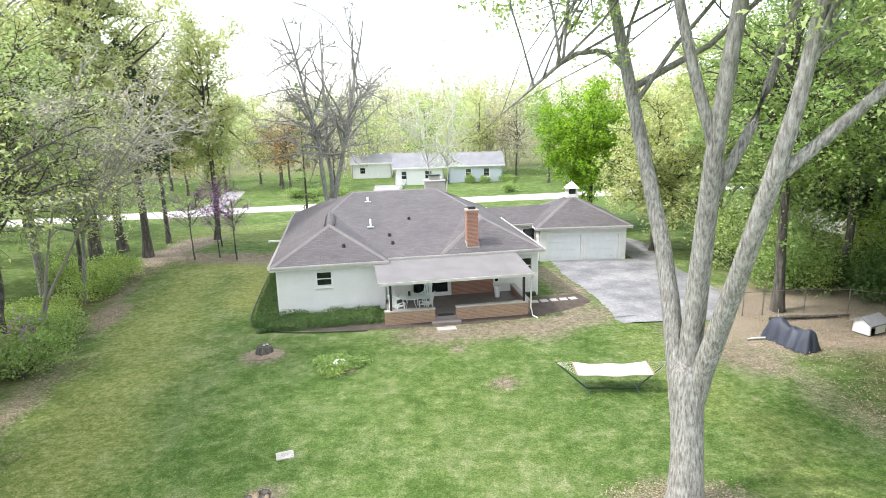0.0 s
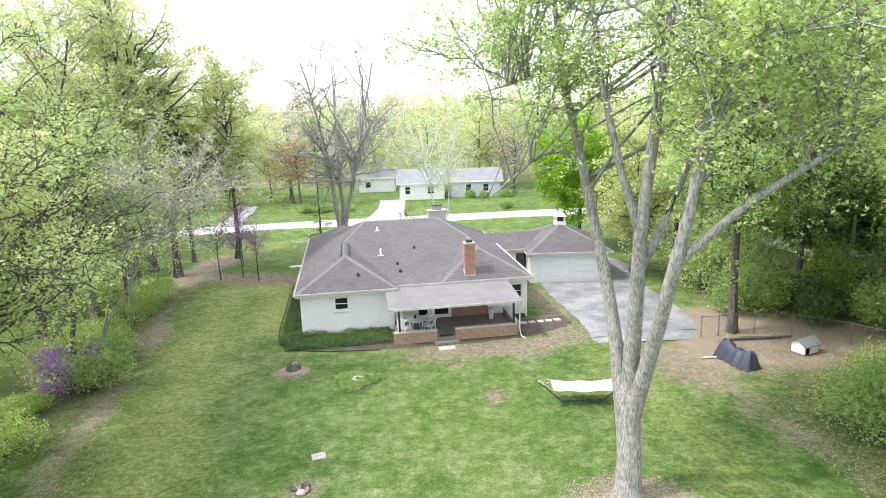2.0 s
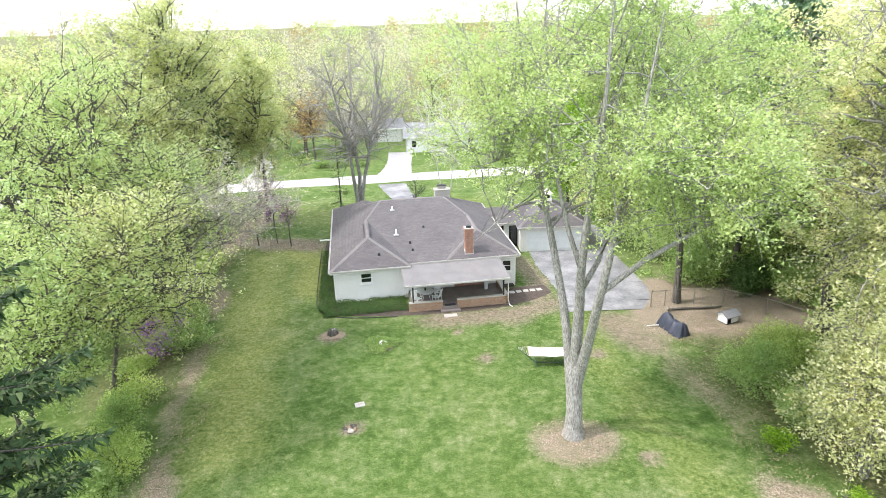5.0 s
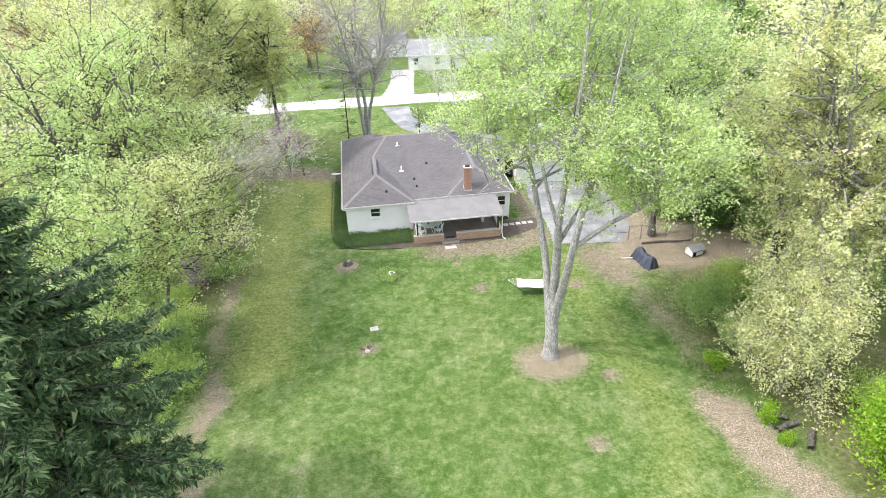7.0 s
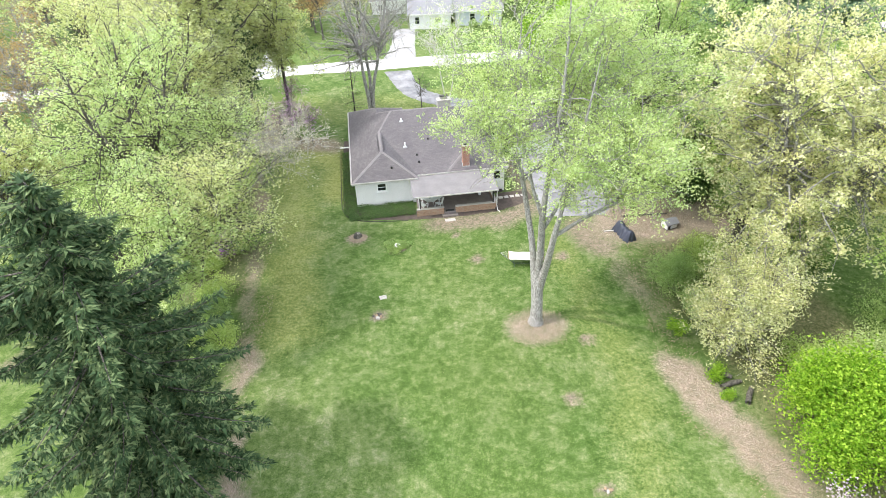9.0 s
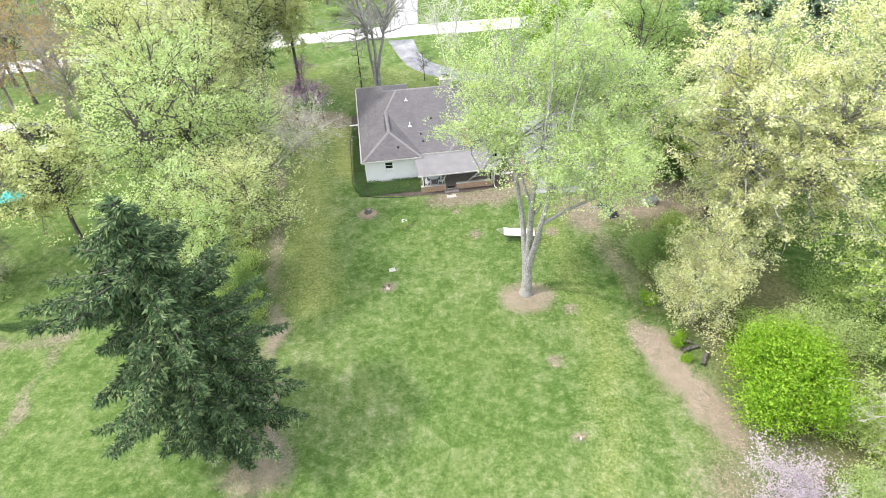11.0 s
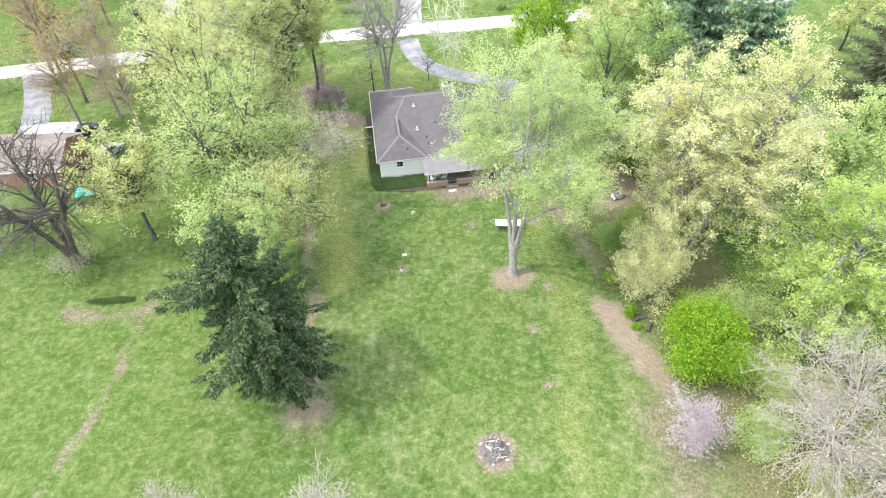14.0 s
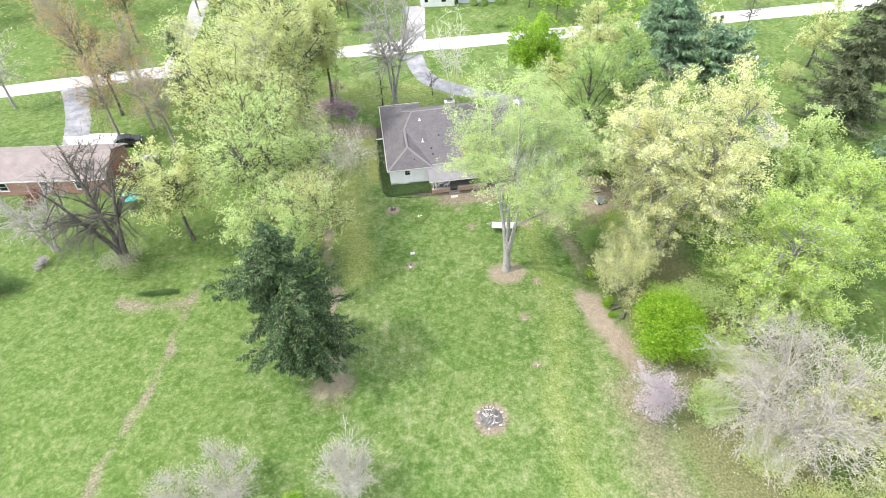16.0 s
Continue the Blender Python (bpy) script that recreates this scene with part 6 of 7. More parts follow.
# ---- beds and paths round the house ----
def scatter(name, regions, n, size, material, label, category, height=0.12, seed=1, flat=0.9, frame_m=None):
    """Leaves strewn over boxes (x0, y0, x1, y1) as one sheet of stuff."""
    g = np.random.default_rng(seed)
    area = np.array([(r[2] - r[0]) * (r[3] - r[1]) for r in regions])
    pick = g.choice(len(regions), n, p=area / area.sum())
    R = np.array(regions)[pick]
    p = np.stack([g.uniform(R[:, 0], R[:, 2]), g.uniform(R[:, 1], R[:, 3])], 1)
    keep = (waves(p[:, 0], p[:, 1], 0.5) + g.uniform(-1, 1, n)) > -0.7
    p = p[keep]
    if frame_m is not None:
        a = math.atan2(frame_m[1][0], frame_m[0][0])
        p = np.stack([frame_m[0][3] + p[:, 0] * math.cos(a) - p[:, 1] * math.sin(a), frame_m[1][3] + p[:, 0] * math.sin(a) + p[:, 1] * math.cos(a)], 1)
    z = ground_z(p[:, 0], p[:, 1]) + 0.03 + height * g.uniform(0, 1, len(p)) ** 1.5 * (0.7 + 0.5 * waves(p[:, 0], p[:, 1], 0.35))
    v, q = leaf_arrays(np.concatenate([p, z[:, None]], 1), size, g, flat)
    return tagged(new(name, np_mesh(name, v, q, material)), label, category, kind="stuff")


M_MULCH = surface("dark_mulch", (0.055, 0.042, 0.035), (0.11, 0.085, 0.07), 2.5, 30, 0.95, 0.8, depth=0.03)
loft("mulch_bed", [tuple((HOUSE @ Vector((u, v, 0)))[:2]) for u, v in ((-0.05, 15.5), (-0.05, 4), (-0.05, -0.05), (5.4, -0.05), (5.5, -2.7), (13.0, -2.7), (13.1, 0.3), (16.6, 0.1))], [tuple((HOUSE @ Vector((u, v, 0)))[:2]) for u, v in ((-1.3, 15.5), (-1.5, 4), (-1.5, -1.3), (0.6, -2.75), (4.5, -3.2), (9, -3.65), (13.6, -3.4), (16.8, -1.6))], M_MULCH, "dark mulch bed round the house wall", "bed", 0.05, 90, 9, 0.08)
scatter("ground_cover", [(-1.35, 0.2, -0.1, 12), (-1.3, -1.5, -0.1, 0.2), (-0.9, -2.5, 5.3, -0.1)], 21000, 0.11, LEAF_IVY, "dense green ground cover along the house wall", "ground cover", 0.36, 2, 0.6, HOUSE)
edge = thing("bed_edging", HOUSE, "dark curved edging of the planting bed", "edging")
g_ = np.random.default_rng(4)
tubes("edge_strip", [[(*p, 0.05, 0.032) for p in resample(rounded([(-1.55, 12), (-1.6, 3), (-1.5, -1.6), (0.6, -2.9), (4.5, -3.35)]), 50)]], M_DARK, edge)
for k in range(5):
    s = thing("stepping_stone", HOUSE @ pose(13.75 + 0.56 * k, -0.95 + 0.02 * k, 0.05, 0, 0, 6 * ((k * 5) % 3 - 1)), "square pale stepping stone beside the porch", "paving stone", "stepping stones to the drive")
    part("slab", boxed((-0.21, -0.2, -0.06, 0.21, 0.2, 0.035), bevel=0.015), M_CONCRETE, s)
s = thing("stepping_stone", HOUSE @ pose(8.35, -3.95, 0.02, 0, 0, 2), "flat pale stone slab before the porch steps", "paving stone")
part("slab", boxed((-0.48, -0.22, -0.05, 0.48, 0.22, 0.05), bevel=0.02), M_CONCRETE, s)

# ---- things on the lawn ----
def hammock():
    h = thing("hammock", pose(6.15, 21.65, 0, 0, 0, -2), "cream canvas hammock slung on a green steel stand", "hammock")
    L = 2.12
    tubes("base_bar", [[(-0.95, 0, 0.05, 0.032), (0.95, 0, 0.05, 0.032)]], M_GREENSTEEL, h, sides=8)
    for s in (-1, 1):
        tubes("arm", [[(s * 0.95, 0, 0.05, 0.032), (s * 1.5, 0, 0.55, 0.032), (s * L, 0, 1.12, 0.028)]], M_GREENSTEEL, h, sides=8)
        tubes("foot_bar", [[(s * 0.95, -0.55, 0.035, 0.03), (s * 0.95, 0.55, 0.035, 0.03)]], M_GREENSTEEL, h, sides=8)
        part("spreader", boxed((s * 1.42 - 0.02, -0.62, 0.84, s * 1.42 + 0.02, 0.62, 0.88)), M_CUTWOOD, h)
        for k in range(7):
            y = -0.58 + k * 1.16 / 6
            tubes("cord", [[(s * L, 0, 1.1, 0.006), (s * 1.44, y, 0.87, 0.006)]], M_CANVAS, h)
    n, m = 22, 12
    xs, ys = np.linspace(-1.41, 1.41, n), np.linspace(-0.55, 0.55, m)
    X, Y = np.meshgrid(xs, ys, indexing="ij")
    Z = 0.86 - 0.09 * (1 - (X / 1.41) ** 2) * (1 - 0.25 * (Y / 0.6) ** 2) + 0.02 * np.sin(X * 5 + Y * 3)
    top = np.stack([X, Y, Z], -1).reshape(-1, 3)
    V = np.concatenate([top, top - [0, 0, 0.02]])
    i, j = np.meshgrid(np.arange(n - 1), np.arange(m - 1), indexing="ij")
    Q = np.stack([i * m + j, (i + 1) * m + j, (i + 1) * m + j + 1, i * m + j + 1], -1).reshape(-1, 4)
    part_me("sling", smooth(np_mesh("sling", V, np.concatenate([Q, Q[:, ::-1] + n * m]), M_CANVAS)), h)


def rough_lump(name, radii, material, parent, seed, sub=3, amp=0.22, cut=True, label=""):
    bm = bmesh.new()
    bmesh.ops.create_icosphere(bm, subdivisions=sub, radius=1.0)
    for v in bm.verts:
        k = 1 + amp * noise.noise(v.co * 1.7 + Vector((seed * 3.1, 0, 0))) + amp * 0.5 * noise.noise(v.co * 4.3 + Vector((0, seed, 0)))
        v.co = Vector((v.co.x * radii[0] * k, v.co.y * radii[1] * k, max(v.co.z, -0.2 if cut else -1) * radii[2] * k))
    return part(name, bm, material, parent, label)


M_SOIL = surface("turned_soil", (0.15, 0.115, 0.08), (0.30, 0.24, 0.17), 4, 25, 0.95, 0.8, depth=0.03)


def stump():
    s = thing("tree_stump", pose(-8.35, 25.85, 0), "low rotted tree stump in a bare mound", "stump")
    rough_lump("mound", (0.85, 0.7, 0.14), M_SOIL, s, 3)
    bm = bmesh.new()
    bmesh.ops.create_cone(bm, cap_ends=True, segments=18, radius1=0.42, radius2=0.30, depth=0.42, matrix=Matrix.Translation((0, 0.05, 0.22)))
    for v in bm.verts:
        v.co += Vector((noise.noise(v.co * 6), noise.noise(v.co * 6 + Vector((5, 0, 0))), noise.noise(v.co * 5 + Vector((0, 7, 0))))) * 0.09
    part("wood", bm, M_BARKD, s)
    for x, y, z in ((0.05, -0.02, 0.47), (0.16, 0.1, 0.46)):
        o = rough_lump("pale_chunk", (0.07, 0.06, 0.05), M_STONE, s, x * 9, 2)
        o.location = (x, y, z)


def flower_bed():
    b = thing("flower_bed", pose(-4.75, 24.35, 0), "round bed of leafy plants about a white basin", "flower bed")
    g = np.random.default_rng(9)
    a, r = g.uniform(0, 2 * math.pi, 3200), g.uniform(0.3, 1.25, 3200)
    r = r * (0.85 + 0.25 * np.sin(a * 3 + 0.6))
    hh = 0.10 + 0.30 * (0.5 + 0.5 * np.sin(a * 5 + 1)) * np.clip(1.5 - r, 0, 1)
    p = np.stack([np.cos(a) * r, np.sin(a) * r * 0.85, g.uniform(0, 1, 3200) * hh + 0.02], 1)
    v, q = leaf_arrays(p, 0.12, g)
    part_me("foliage", np_mesh("foliage", v, q, LEAF_MID), b)
    rough_lump("soil", (0.95, 0.8, 0.06), M_SOIL, b, 5)
    bm = bmesh.new()
    bmesh.ops.create_cone(bm, cap_ends=True, segments=20, radius1=0.16, radius2=0.27, depth=0.22, matrix=Matrix.Translation((0.06, -0.1, 0.17)))
    part("basin", bm, M_WHITE, b)
    bm = bmesh.new()
    bmesh.ops.create_cone(bm, cap_ends=True, segments=16, radius1=0.12, radius2=0.12, depth=0.02, matrix=Matrix.Translation((0.08, -0.1, 0.287)))
    part("water", bm, M_DARK, b)


def brush_pile():
    b = thing("brush_pile", pose(3.45, -5.45, 0), "grey pile of cut branches and ash on bare ground", "brush pile")
    g = np.random.default_rng(13)
    rough_lump("ash_heap", (1.15, 1.05, 0.2), M_ASH, b, 8)
    for k in range(46):
        a = g.uniform(0, 2 * math.pi)
        r = g.uniform(0.1, 1.0)
        p = np.array([math.cos(a) * r, math.sin(a) * r, 0.12 + 0.4 * (1 - r)])
        d = g.normal(size=3) * np.array([1, 1, 0.18])
        d /= np.linalg.norm(d)
        L = g.uniform(0.4, 0.95)
        ln = curve(p - d * L / 2 + [0, 0, 0.05], p + d * L / 2 + [0, 0, 0.05], (0, 0, 0.04), 5, g.uniform(0.02, 0.055), 0.012, g)
        ln[:, 2] = np.maximum(ln[:, 2], 0.03)
        tubes("stick", [ln], (M_BIRCH, M_BARK, M_BARKD, M_TWIG)[k % 4], b)
    for k in range(13):
        a = 2 * math.pi * k / 13 + 0.25 * math.sin(k * 3.0)
        sz = 0.6 + 0.5 * ((k * 5) % 7) / 7
        o = rough_lump("ring_stone", (0.18 * sz, 0.13 * sz, 0.1 * sz), M_STONE if k % 2 else M_BARK, b, k, 2)
        o.location = (math.cos(a) * 1.3, math.sin(a) * 1.2, 0.04)


def flat_slab(x, y, w, d, rz, label):
    s = thing("stone_slab", pose(x, y, 0.02, 1.5, -1, rz), label, "slab")
    part("slab", boxed((-w / 2, -d / 2, -0.05, w / 2, d / 2, 0.02), bevel=0.015), M_CONCRETE, s)
    part("pit_lid", boxed((-w * 0.22, -d * 0.18, 0.02, w * 0.22, d * 0.18, 0.035), bevel=0.005), M_STONE, s)


def rock_heap(x, y, n, r, seed, label):
    t = thing("rock_heap", pose(x, y, 0), label, "rocks")
    g = np.random.default_rng(seed)
    for k in range(n):
        a, d = g.uniform(0, 6.28), r * math.sqrt(g.uniform(0, 1))
        o = rough_lump("rock", tuple(g.uniform(0.08, 0.19, 3) * (1, 1, 0.7)), (M_STONE, M_CUTWOOD, M_BARKD)[k % 3], t, k + seed, 2)
        o.location = (math.cos(a) * d, math.sin(a) * d, 0.04)


hammock()
stump()
flower_bed()
brush_pile()
flat_slab(-5.32, 17.55, 0.56, 0.42, 18, "square concrete cover slab lying in the lawn")
rock_heap(-5.5, 15.3, 9, 0.34, 21, "small heap of stones and bark in the lawn")
rock_heap(8.6, 0.75, 5, 0.2, 22, "few pale stones in a bare lawn spot")

# ---- covered machine, kennel and fence ----
def tarp_heap():
    t = thing("covered_machine", pose(15.15, 25.6, 0, 0, 0, -70), "machine under a dark blue-grey tarpaulin on leaf litter", "tarp")
    n, m = 34, 20
    S, R = np.linspace(-1.15, 1.15, n), np.linspace(-1, 1, m)
    s, r = np.meshgrid(S, R, indexing="ij")
    hgt = 0.80 + 0.22 * np.exp(-((s + 0.7) / 0.4) ** 2) + 0.12 * np.exp(-((s - 0.85) / 0.3) ** 2) + 0.03 * np.sin(s * 9)
    wide = 0.56 + 0.05 * np.sin(s * 4)
    a = np.abs(r)
    Y = np.sign(r) * wide * (0.55 * a + 0.45 * a ** 3) * (1 + 0.10 * np.sin(s * 13 + r * 2) * a)
    Z = np.maximum(hgt * (1 - a ** 3.6) + 0.02 * np.sin(s * 17 + r * 5), 0.015)
    X = s * (1 + 0.03 * np.sin(r * 6))
    end = np.clip((np.abs(s) - 0.98) / 0.17, 0, 1)
    Z = Z * (1 - end ** 2) + 0.015
    V = np.stack([X, Y, Z], -1).reshape(-1, 3)
    i, j = np.meshgrid(np.arange(n - 1), np.arange(m - 1), indexing="ij")
    Q = np.stack([i * m + j, (i + 1) * m + j, (i + 1) * m + j + 1, i * m + j + 1], -1).reshape(-1, 4)
    part_me("cover", smooth(np_mesh("cover", V, Q, M_TARP)), t)
    part("body", boxed((-0.85, -0.24, 0.02, 0.85, 0.24, 0.35), bevel=0.05), M_DARK, t)
    tubes("rope", [[(-0.75, 0.0, 0.86, 0.012), (-0.8, 0.02, 1.1, 0.012), (-0.84, 0.05, 1.35, 0.012)]], M_CANVAS, t)


def dog_house():
    d = thing("dog_house", pose(19.35, 26.75, 0, 0, 0, 24), "small weathered white kennel with grey pitched roof", "kennel")
    bm = bmesh.new()
    solid_wall(bm, (-0.55, -0.4), (0.55, -0.4), 0.05, 0.58, 0.03, [(0.08, 0.051, 0.42, 0.48)])
    solid_wall(bm, (0.55, -0.4), (0.55, 0.4), 0.05, 0.58, 0.03)
    solid_wall(bm, (0.55, 0.4), (-0.55, 0.4), 0.05, 0.58, 0.03)
    solid_wall(bm, (-0.55, 0.4), (-0.55, -0.4), 0.05, 0.58, 0.03)
    for x0, x1 in ((-0.55, -0.52), (0.52, 0.55)):
        vs = [bm.verts.new((x, y, z)) for x in (x0, x1) for y, z in ((-0.4, 0.58), (0.4, 0.58), (0, 0.80))]
        for f in ((0, 1, 2), (5, 4, 3), (0, 3, 4, 1), (1, 4, 5, 2), (2, 5, 3, 0)):
            bm.faces.new([vs[k] for k in f])
    part("wall", bm, M_WHITE, d)
    part("floor_board", boxed((-0.55, -0.4, 0.0, 0.55, 0.4, 0.05)), M_DARK, d)
    for s in (-1, 1):
        roof_part(d, "roof_panel", [((-0.66, s * 0.52, 0.55), (0.66, s * 0.52, 0.55), (0.66, s * 0.005, 0.86), (-0.66, s * 0.005, 0.86))], M_GREYROOF)


def chain_fence():
    f = thing("chain_link_fence", pose(0, 0, 0), "galvanised chain-link fence with pipe posts", "fence")
    pts = [(14.75, 29.3), (15.8, 29.4), (18.0, 29.6), (20.1, 29.4), (22.4, 27.6), (24.3, 25.2)]
    H_ = 1.25
    for x, y in pts:
        tubes("post", [[(x, y, -0.1, 0.035), (x, y, H_ + 0.05, 0.035), (x, y, H_ + 0.09, 0.01)]], M_GALV, f, sides=8)
    wires = []
    for (ax, ay), (bx, by) in zip(pts[:-1], pts[1:]):
        tubes("top_rail", [[(ax, ay, H_, 0.022), (bx, by, H_, 0.022)]], M_GALV, f, sides=6)
        L = math.hypot(bx - ax, by - ay)
        ux, uy = (bx - ax) / L, (by - ay) / L
        step = 0.13
        for k in range(int((L + H_) / step)):
            for sgn in (1, -1):
                s0, s1 = k * step - (H_ if sgn > 0 else 0), k * step - (0 if sgn > 0 else H_)
                z0, z1 = 0.03, H_
                if s0 < 0:
                    z0 += -s0 if sgn > 0 else 0
                    s0 = max(s0, 0)
                lo, hi = sorted((s0, s1))
                if sgn > 0:
                    a_, b_ = max(0, k * step - H_), min(L, k * step)
                    za, zb = a_ - (k * step - H_), b_ - (k * step - H_)
                else:
                    a_, b_ = max(0, k * step - H_), min(L, k * step)
                    za, zb = k * step - a_, k * step - b_
                if b_ - a_ > 0.02:
                    wires.append(np.array([(ax + ux * a_, ay + uy * a_, max(za, 0.02), 0.0025), (ax + ux * b_, ay + uy * b_, max(zb, 0.02), 0.0025)]))
    tubes("wire_mesh", wires, M_GALV, f)["kind"] = "stuff"


tarp_heap()
dog_house()
chain_fence()
lg = thing("log", pose(17.6, 28.6, 0.12, 0, 0, 4), "fallen log lying along the fence", "log")
tubes("wood", [[(-1.9, 0, 0, 0.10), (-0.6, 0.1, 0.02, 0.11), (0.8, 0.02, 0, 0.09), (2.2, 0.1, -0.02, 0.06)]], M_BARKD, lg, sides=8)
lg = thing("log", pose(14.0, 26.2, 0.06, 0, 0, 5), "pale split log on the leaf litter", "log")
tubes("wood", [[(-0.5, 0, 0, 0.055), (0, 0.02, 0.01, 0.06), (0.5, 0, 0, 0.05)]], M_BIRCH, lg, sides=8)
for k, (x, y, rz) in enumerate(((18.1, 8.2, 20), (18.9, 7.3, 60), (17.7, 9.1, -30))):
    lg = thing("log", pose(x, y, 0.16, 0, 0, rz), "dark rotting log at the lawn's edge", "log", "logs at the eastern edge")
    tubes("wood", [[(-0.8, 0, 0, 0.17), (0, 0.05, 0.03, 0.18), (0.7, 0, 0, 0.14)]], M_BARKD, lg, sides=9)

# ---- neighbours' things ----
tl = thing("play_tent", pose(-44.6, 27.8, 0, 0, 0, 15), "teal fabric play canopy on the neighbouring lawn", "canopy")
M_TEAL = surface("teal_fabric", (0.02, 0.30, 0.27), (0.04, 0.40, 0.36), 2, 30, 0.7, 0.2)
bm = bmesh.new()
vs = [bm.verts.new(v) for v in ((-1.2, -1.1, 1.5), (1.2, -1.1, 1.5), (1.2, 1.1, 1.5), (-1.2, 1.1, 1.5), (0, 0, 2.3))]
for a, b in ((0, 1), (1, 2), (2, 3), (3, 0)):
    bm.faces.new((vs[a], vs[b], vs[4]))
bm.faces.new([vs[k] for k in (3, 2, 1, 0)])
part("canopy", bm, M_TEAL, tl)
for sx in (-1.1, 1.1):
    for sy in (-1.0, 1.0):
        tubes("pole", [[(sx, sy, 0, 0.03), (sx, sy, 1.52, 0.03)]], M_GALV, tl)
hd = bush("hedge", -35.2, 11.2, 0.55, 2.4, "low clipped dark green hedge row", 130, LEAF_IVY, 2600, 0.11, ry=0.55, lumps=12, category="hedge", rz=4)
for k, (x, y, r) in enumerate(((-20.5, 83.5, 1.6), (-17.6, 83.8, 1.8), (-14.6, 84.2, 1.5), (8.8, 83.5, 1.3), (3.8, 94.0, 0.8), (6.0, 94.0, 0.9), (9.6, 94.6, 1.4))):
    bush("hedge", x, y, 1.3, r, "rounded green hedge across the road", 150 + k, LEAF_MID, 900, 0.2, category="hedge", group="hedges across the road")
for k in range(6):
    conifer("shrub", 43.5 + 1.5 * k, 77.0 + 0.35 * k, 3.4, 1.0, "clipped dark conical evergreen by the road", 160 + k, LEAF_DARK, 12, 7, 14, 0.2, 0.04, 0.07, 0.4, group="conical evergreens by the road")
broad("tree", 54.9, 76.0, 9, 3.4, "small bare tree by the road", 170, LEAF_RUST, base=0.25, limbs=26, twigs=8, per=0, trunk=0.12, bark=M_BARKD)


def parked_car(m, label, paint):
    """A small hatchback: body, cabin, glass, lamps and four wheels."""
    c = thing("car", m, label, "car")
    for nm, prof, hw, mat in (("body", [(-2.0, 0.32), (-2.05, 0.62), (-1.95, 0.84), (-1.2, 0.92), (0.85, 0.95), (1.75, 0.84), (2.05, 0.66), (2.08, 0.36), (1.9, 0.26), (-1.85, 0.26)], 0.86, paint), ("cabin", [(-1.75, 0.9), (-1.35, 1.38), (-0.9, 1.47), (0.1, 1.47), (0.55, 1.36), (1.15, 0.94)], 0.72, M_GLASS), ("roof_panel", [(-1.38, 1.385), (-0.9, 1.475), (0.1, 1.475), (0.52, 1.375), (0.5, 1.41), (0.1, 1.51), (-0.9, 1.51), (-1.36, 1.42)], 0.70, paint)):
        bm = bmesh.new()
        a = [bm.verts.new((x, -hw, z)) for x, z in prof]
        b = [bm.verts.new((x, hw, z)) for x, z in prof]
        bm.faces.new(a)
        bm.faces.new(b[::-1])
        for i in range(len(prof)):
            j = (i + 1) % len(prof)
            bm.faces.new([a[i], b[i], b[j], a[j]])
        bmesh.ops.recalc_face_normals(bm, faces=bm.faces)
        bmesh.ops.bevel(bm, geom=[e for e in bm.edges if abs(e.verts[0].co.y - e.verts[1].co.y) < 0.01], offset=0.05, segments=2, affect="EDGES")
        part(nm, bm, mat, c)
    for x in (-1.25, 1.3):
        for y in (-0.8, 0.8):
            w = bmesh.new()
            bmesh.ops.create_cone(w, cap_ends=True, segments=18, radius1=0.31, radius2=0.31, depth=0.2, matrix=Matrix.Translation((x, y, 0.31)) @ Matrix.Rotation(radians(90), 4, "X"))
            wheel = part("wheel", w, M_DARK, c)
            w = bmesh.new()
            bmesh.ops.create_cone(w, cap_ends=True, segments=12, radius1=0.19, radius2=0.17, depth=0.03, matrix=Matrix.Translation((x, y * 1.14, 0.31)) @ Matrix.Rotation(radians(90), 4, "X"))
            part("rim", w, M_LEADGREY, wheel)
    for y in (-0.6, 0.6):
        part("headlight", boxed((1.98, y - 0.16, 0.6, 2.09, y + 0.16, 0.72), bevel=0.02), M_WHITE, c)


parked_car(pose(-46.2, 37.2, 0, 0, 0, 70), "silver hatchback parked beside the brick house", surface("silver_car_paint", (0.48, 0.49, 0.52), (0.56, 0.57, 0.60), 2, 50, 0.3, 0.02, 0.4))
parked_car(pose(-51.0, 42.6, 0, 0, 0, 20), "dark grey hatchback parked on the concrete pad", surface("dark_car_paint", (0.03, 0.032, 0.038), (0.05, 0.052, 0.06), 2, 50, 0.3, 0.02, 0.3))

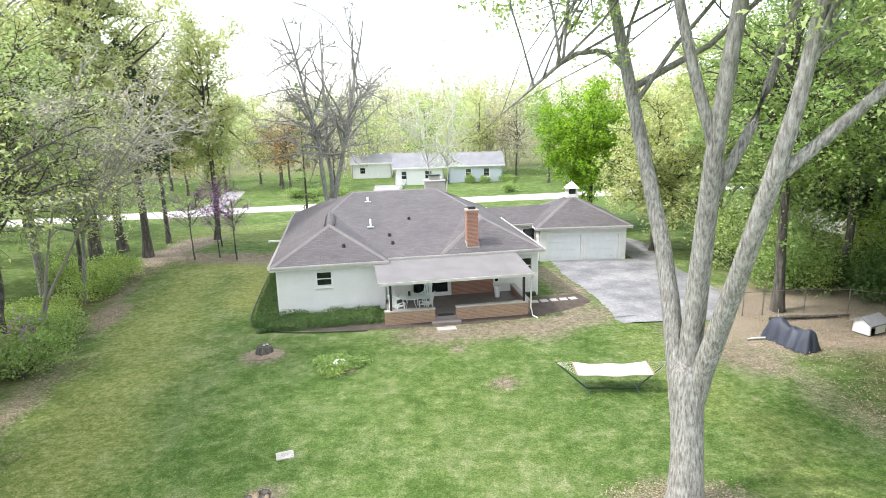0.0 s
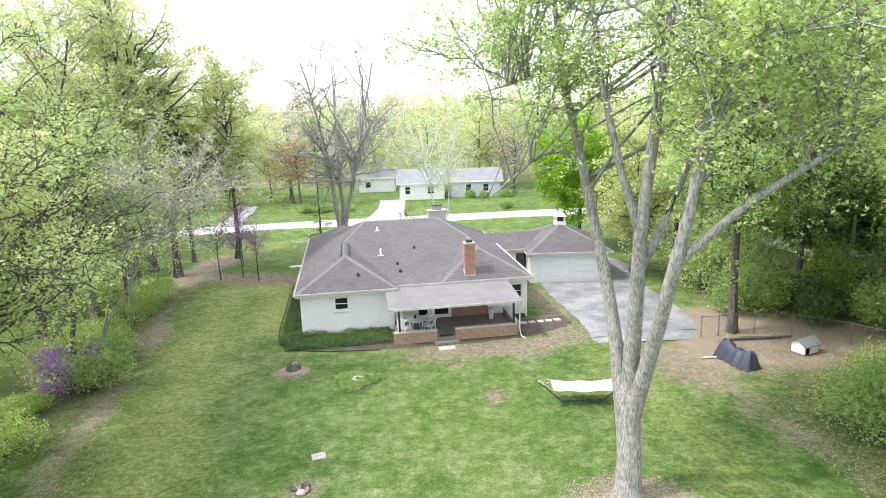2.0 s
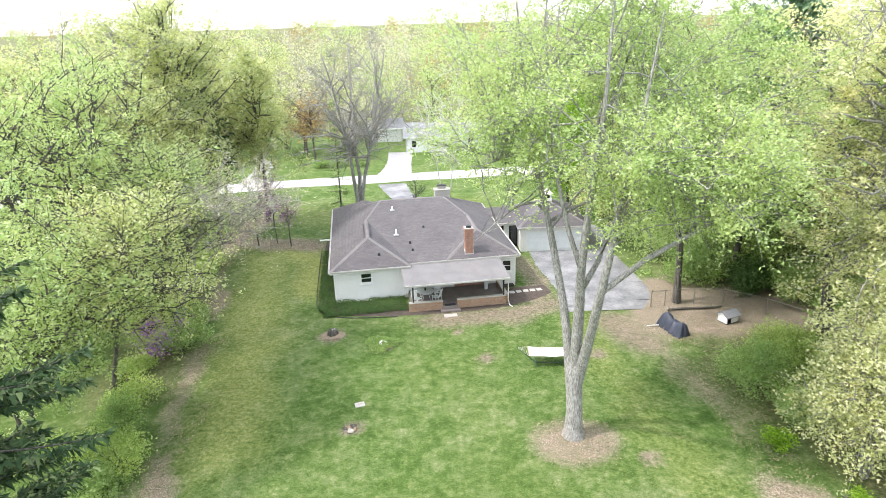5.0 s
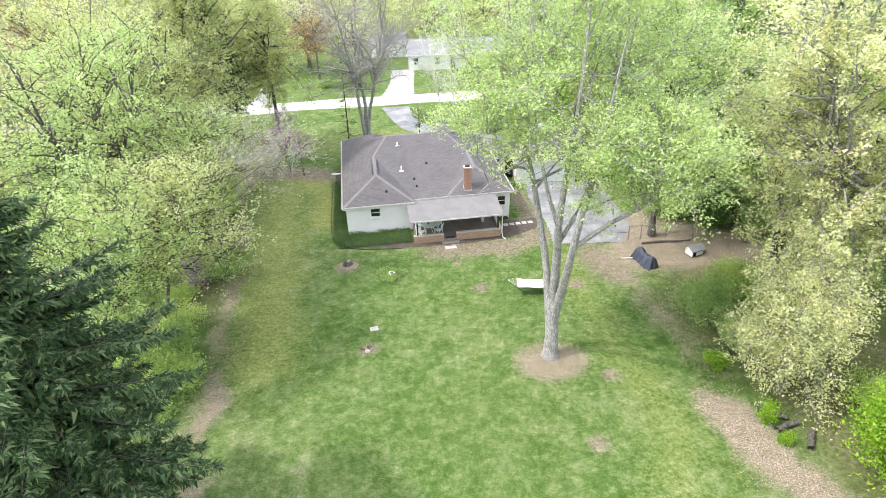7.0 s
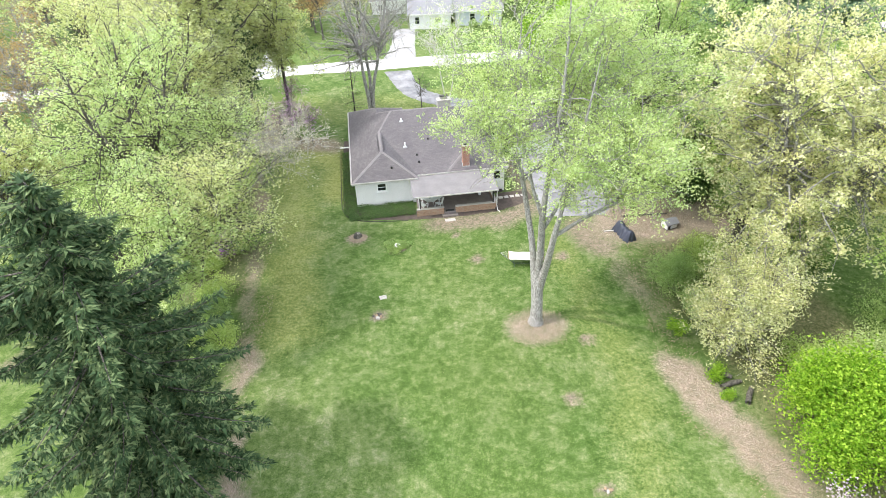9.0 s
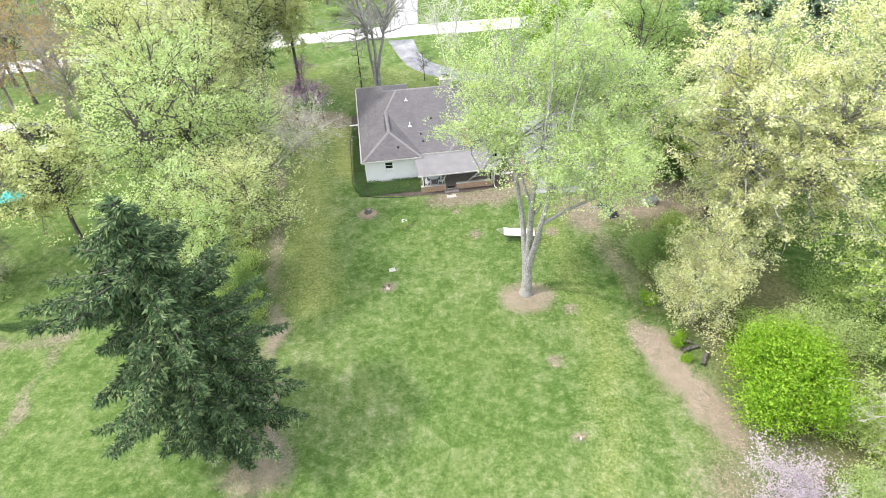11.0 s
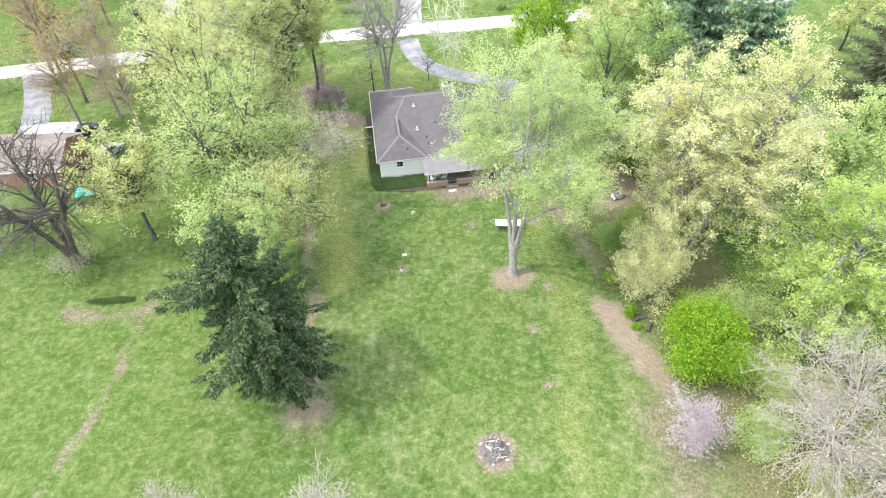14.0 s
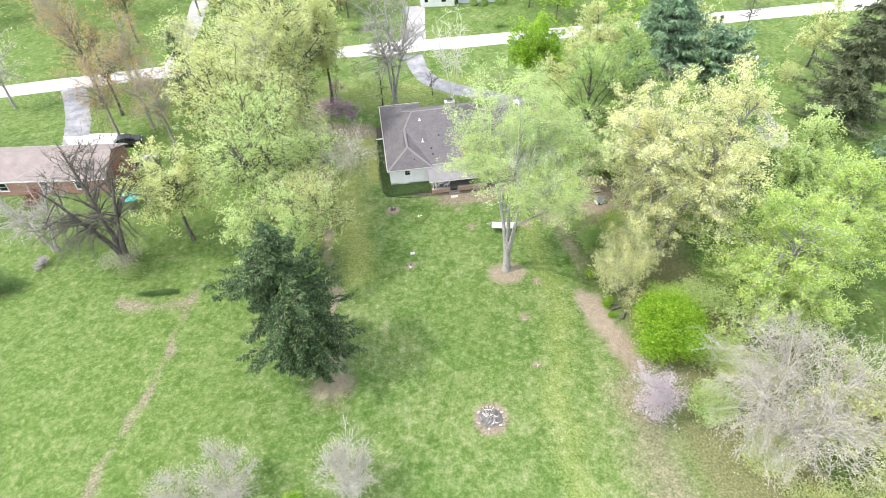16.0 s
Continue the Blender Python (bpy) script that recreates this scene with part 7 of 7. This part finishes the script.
lp = thing("lamp_post", pose(52.0, 62.8, float(ground_z(52.0, 62.8))), "dark lamp post with white globe beside the drive", "lamp")
tubes("post", [[(0, 0, -0.1, 0.08), (0, 0, 0.3, 0.05), (0, 0, 2.3, 0.04)]], M_DARK, lp, sides=8)
bm = bmesh.new()
bmesh.ops.create_uvsphere(bm, u_segments=16, v_segments=10, radius=0.36, matrix=Matrix.Translation((0, 0, 2.62)))
part("globe", bm, M_WHITE, lp)
for k, (x, y) in enumerate(((46.6, 36.9), (48.2, 37.3), (49.7, 38.4), (50.9, 39.8), (51.4, 41.5))):
    bush("hedge", x, y, 0.9, 1.1, "low clipped hedge round a pale patio", 350 + k, LEAF_MID, 900, 0.13, category="hedge", group="hedge round the patio", lumps=8)
for k, (x, y, hh, r) in enumerate(((50.0, 70.5, 2.4, 2.4), (53.5, 69.0, 2.0, 2.2), (56.5, 60.0, 3.0, 2.6))):
    bush("bush", x, y, hh, r, "rounded yellow-green shrub by the drive", 360 + k, LEAF_YELLOW, 1400, 0.2, group="shrubs by the neighbouring drive")

# ---- litter and grass ----
scatter("fallen_leaves", [(14.6, 22.5, 22, 29), (14.2, 4, 16.8, 22), (16.6, -6, 19.5, 4), (-17.2, 18, -15.6, 26), (-19.6, 26, -17.6, 34), (-21.8, 34, -20, 44), (-15.4, 6, -13.8, 18), (4.2, 12.2, 8.2, 15.6), (-14.5, -5, -10.4, 0), (-21, 43.5, -13, 47.5)], 15000, 0.095, LEAF_LITTER, "pale fallen leaves strewn along the lawn's edges", "leaf litter", 0.03, 31, 1.5)
M_BLADE = leafy("grass_blades", (0.06, 0.115, 0.02), (0.11, 0.175, 0.042), (0.23, 0.26, 0.115), 0.35)


def grass():
    g = np.random.default_rng(17)
    n = 70000
    x, y = g.uniform(-15.5, 15.0, n), 28.0 - 38.0 * g.uniform(0, 1, n)
    keep = (waves(x, y, 0.8) + 0.8 * waves(x, y, 0.27) + g.normal(size=n) * 0.6 > -0.1) & (x > -16 + 0.12 * (20 - y) * (y < 20))
    p = np.stack([x, y, ground_z(x, y) + 0.035], 1)[keep]
    v, q = leaf_arrays(p, 0.06, g, 1.6, 0.5)
    tagged(new("grass_tufts", np_mesh("grass_tufts", v, q, M_BLADE)), "tufts of short spring grass over the lawn", "grass", kind="stuff")


grass()
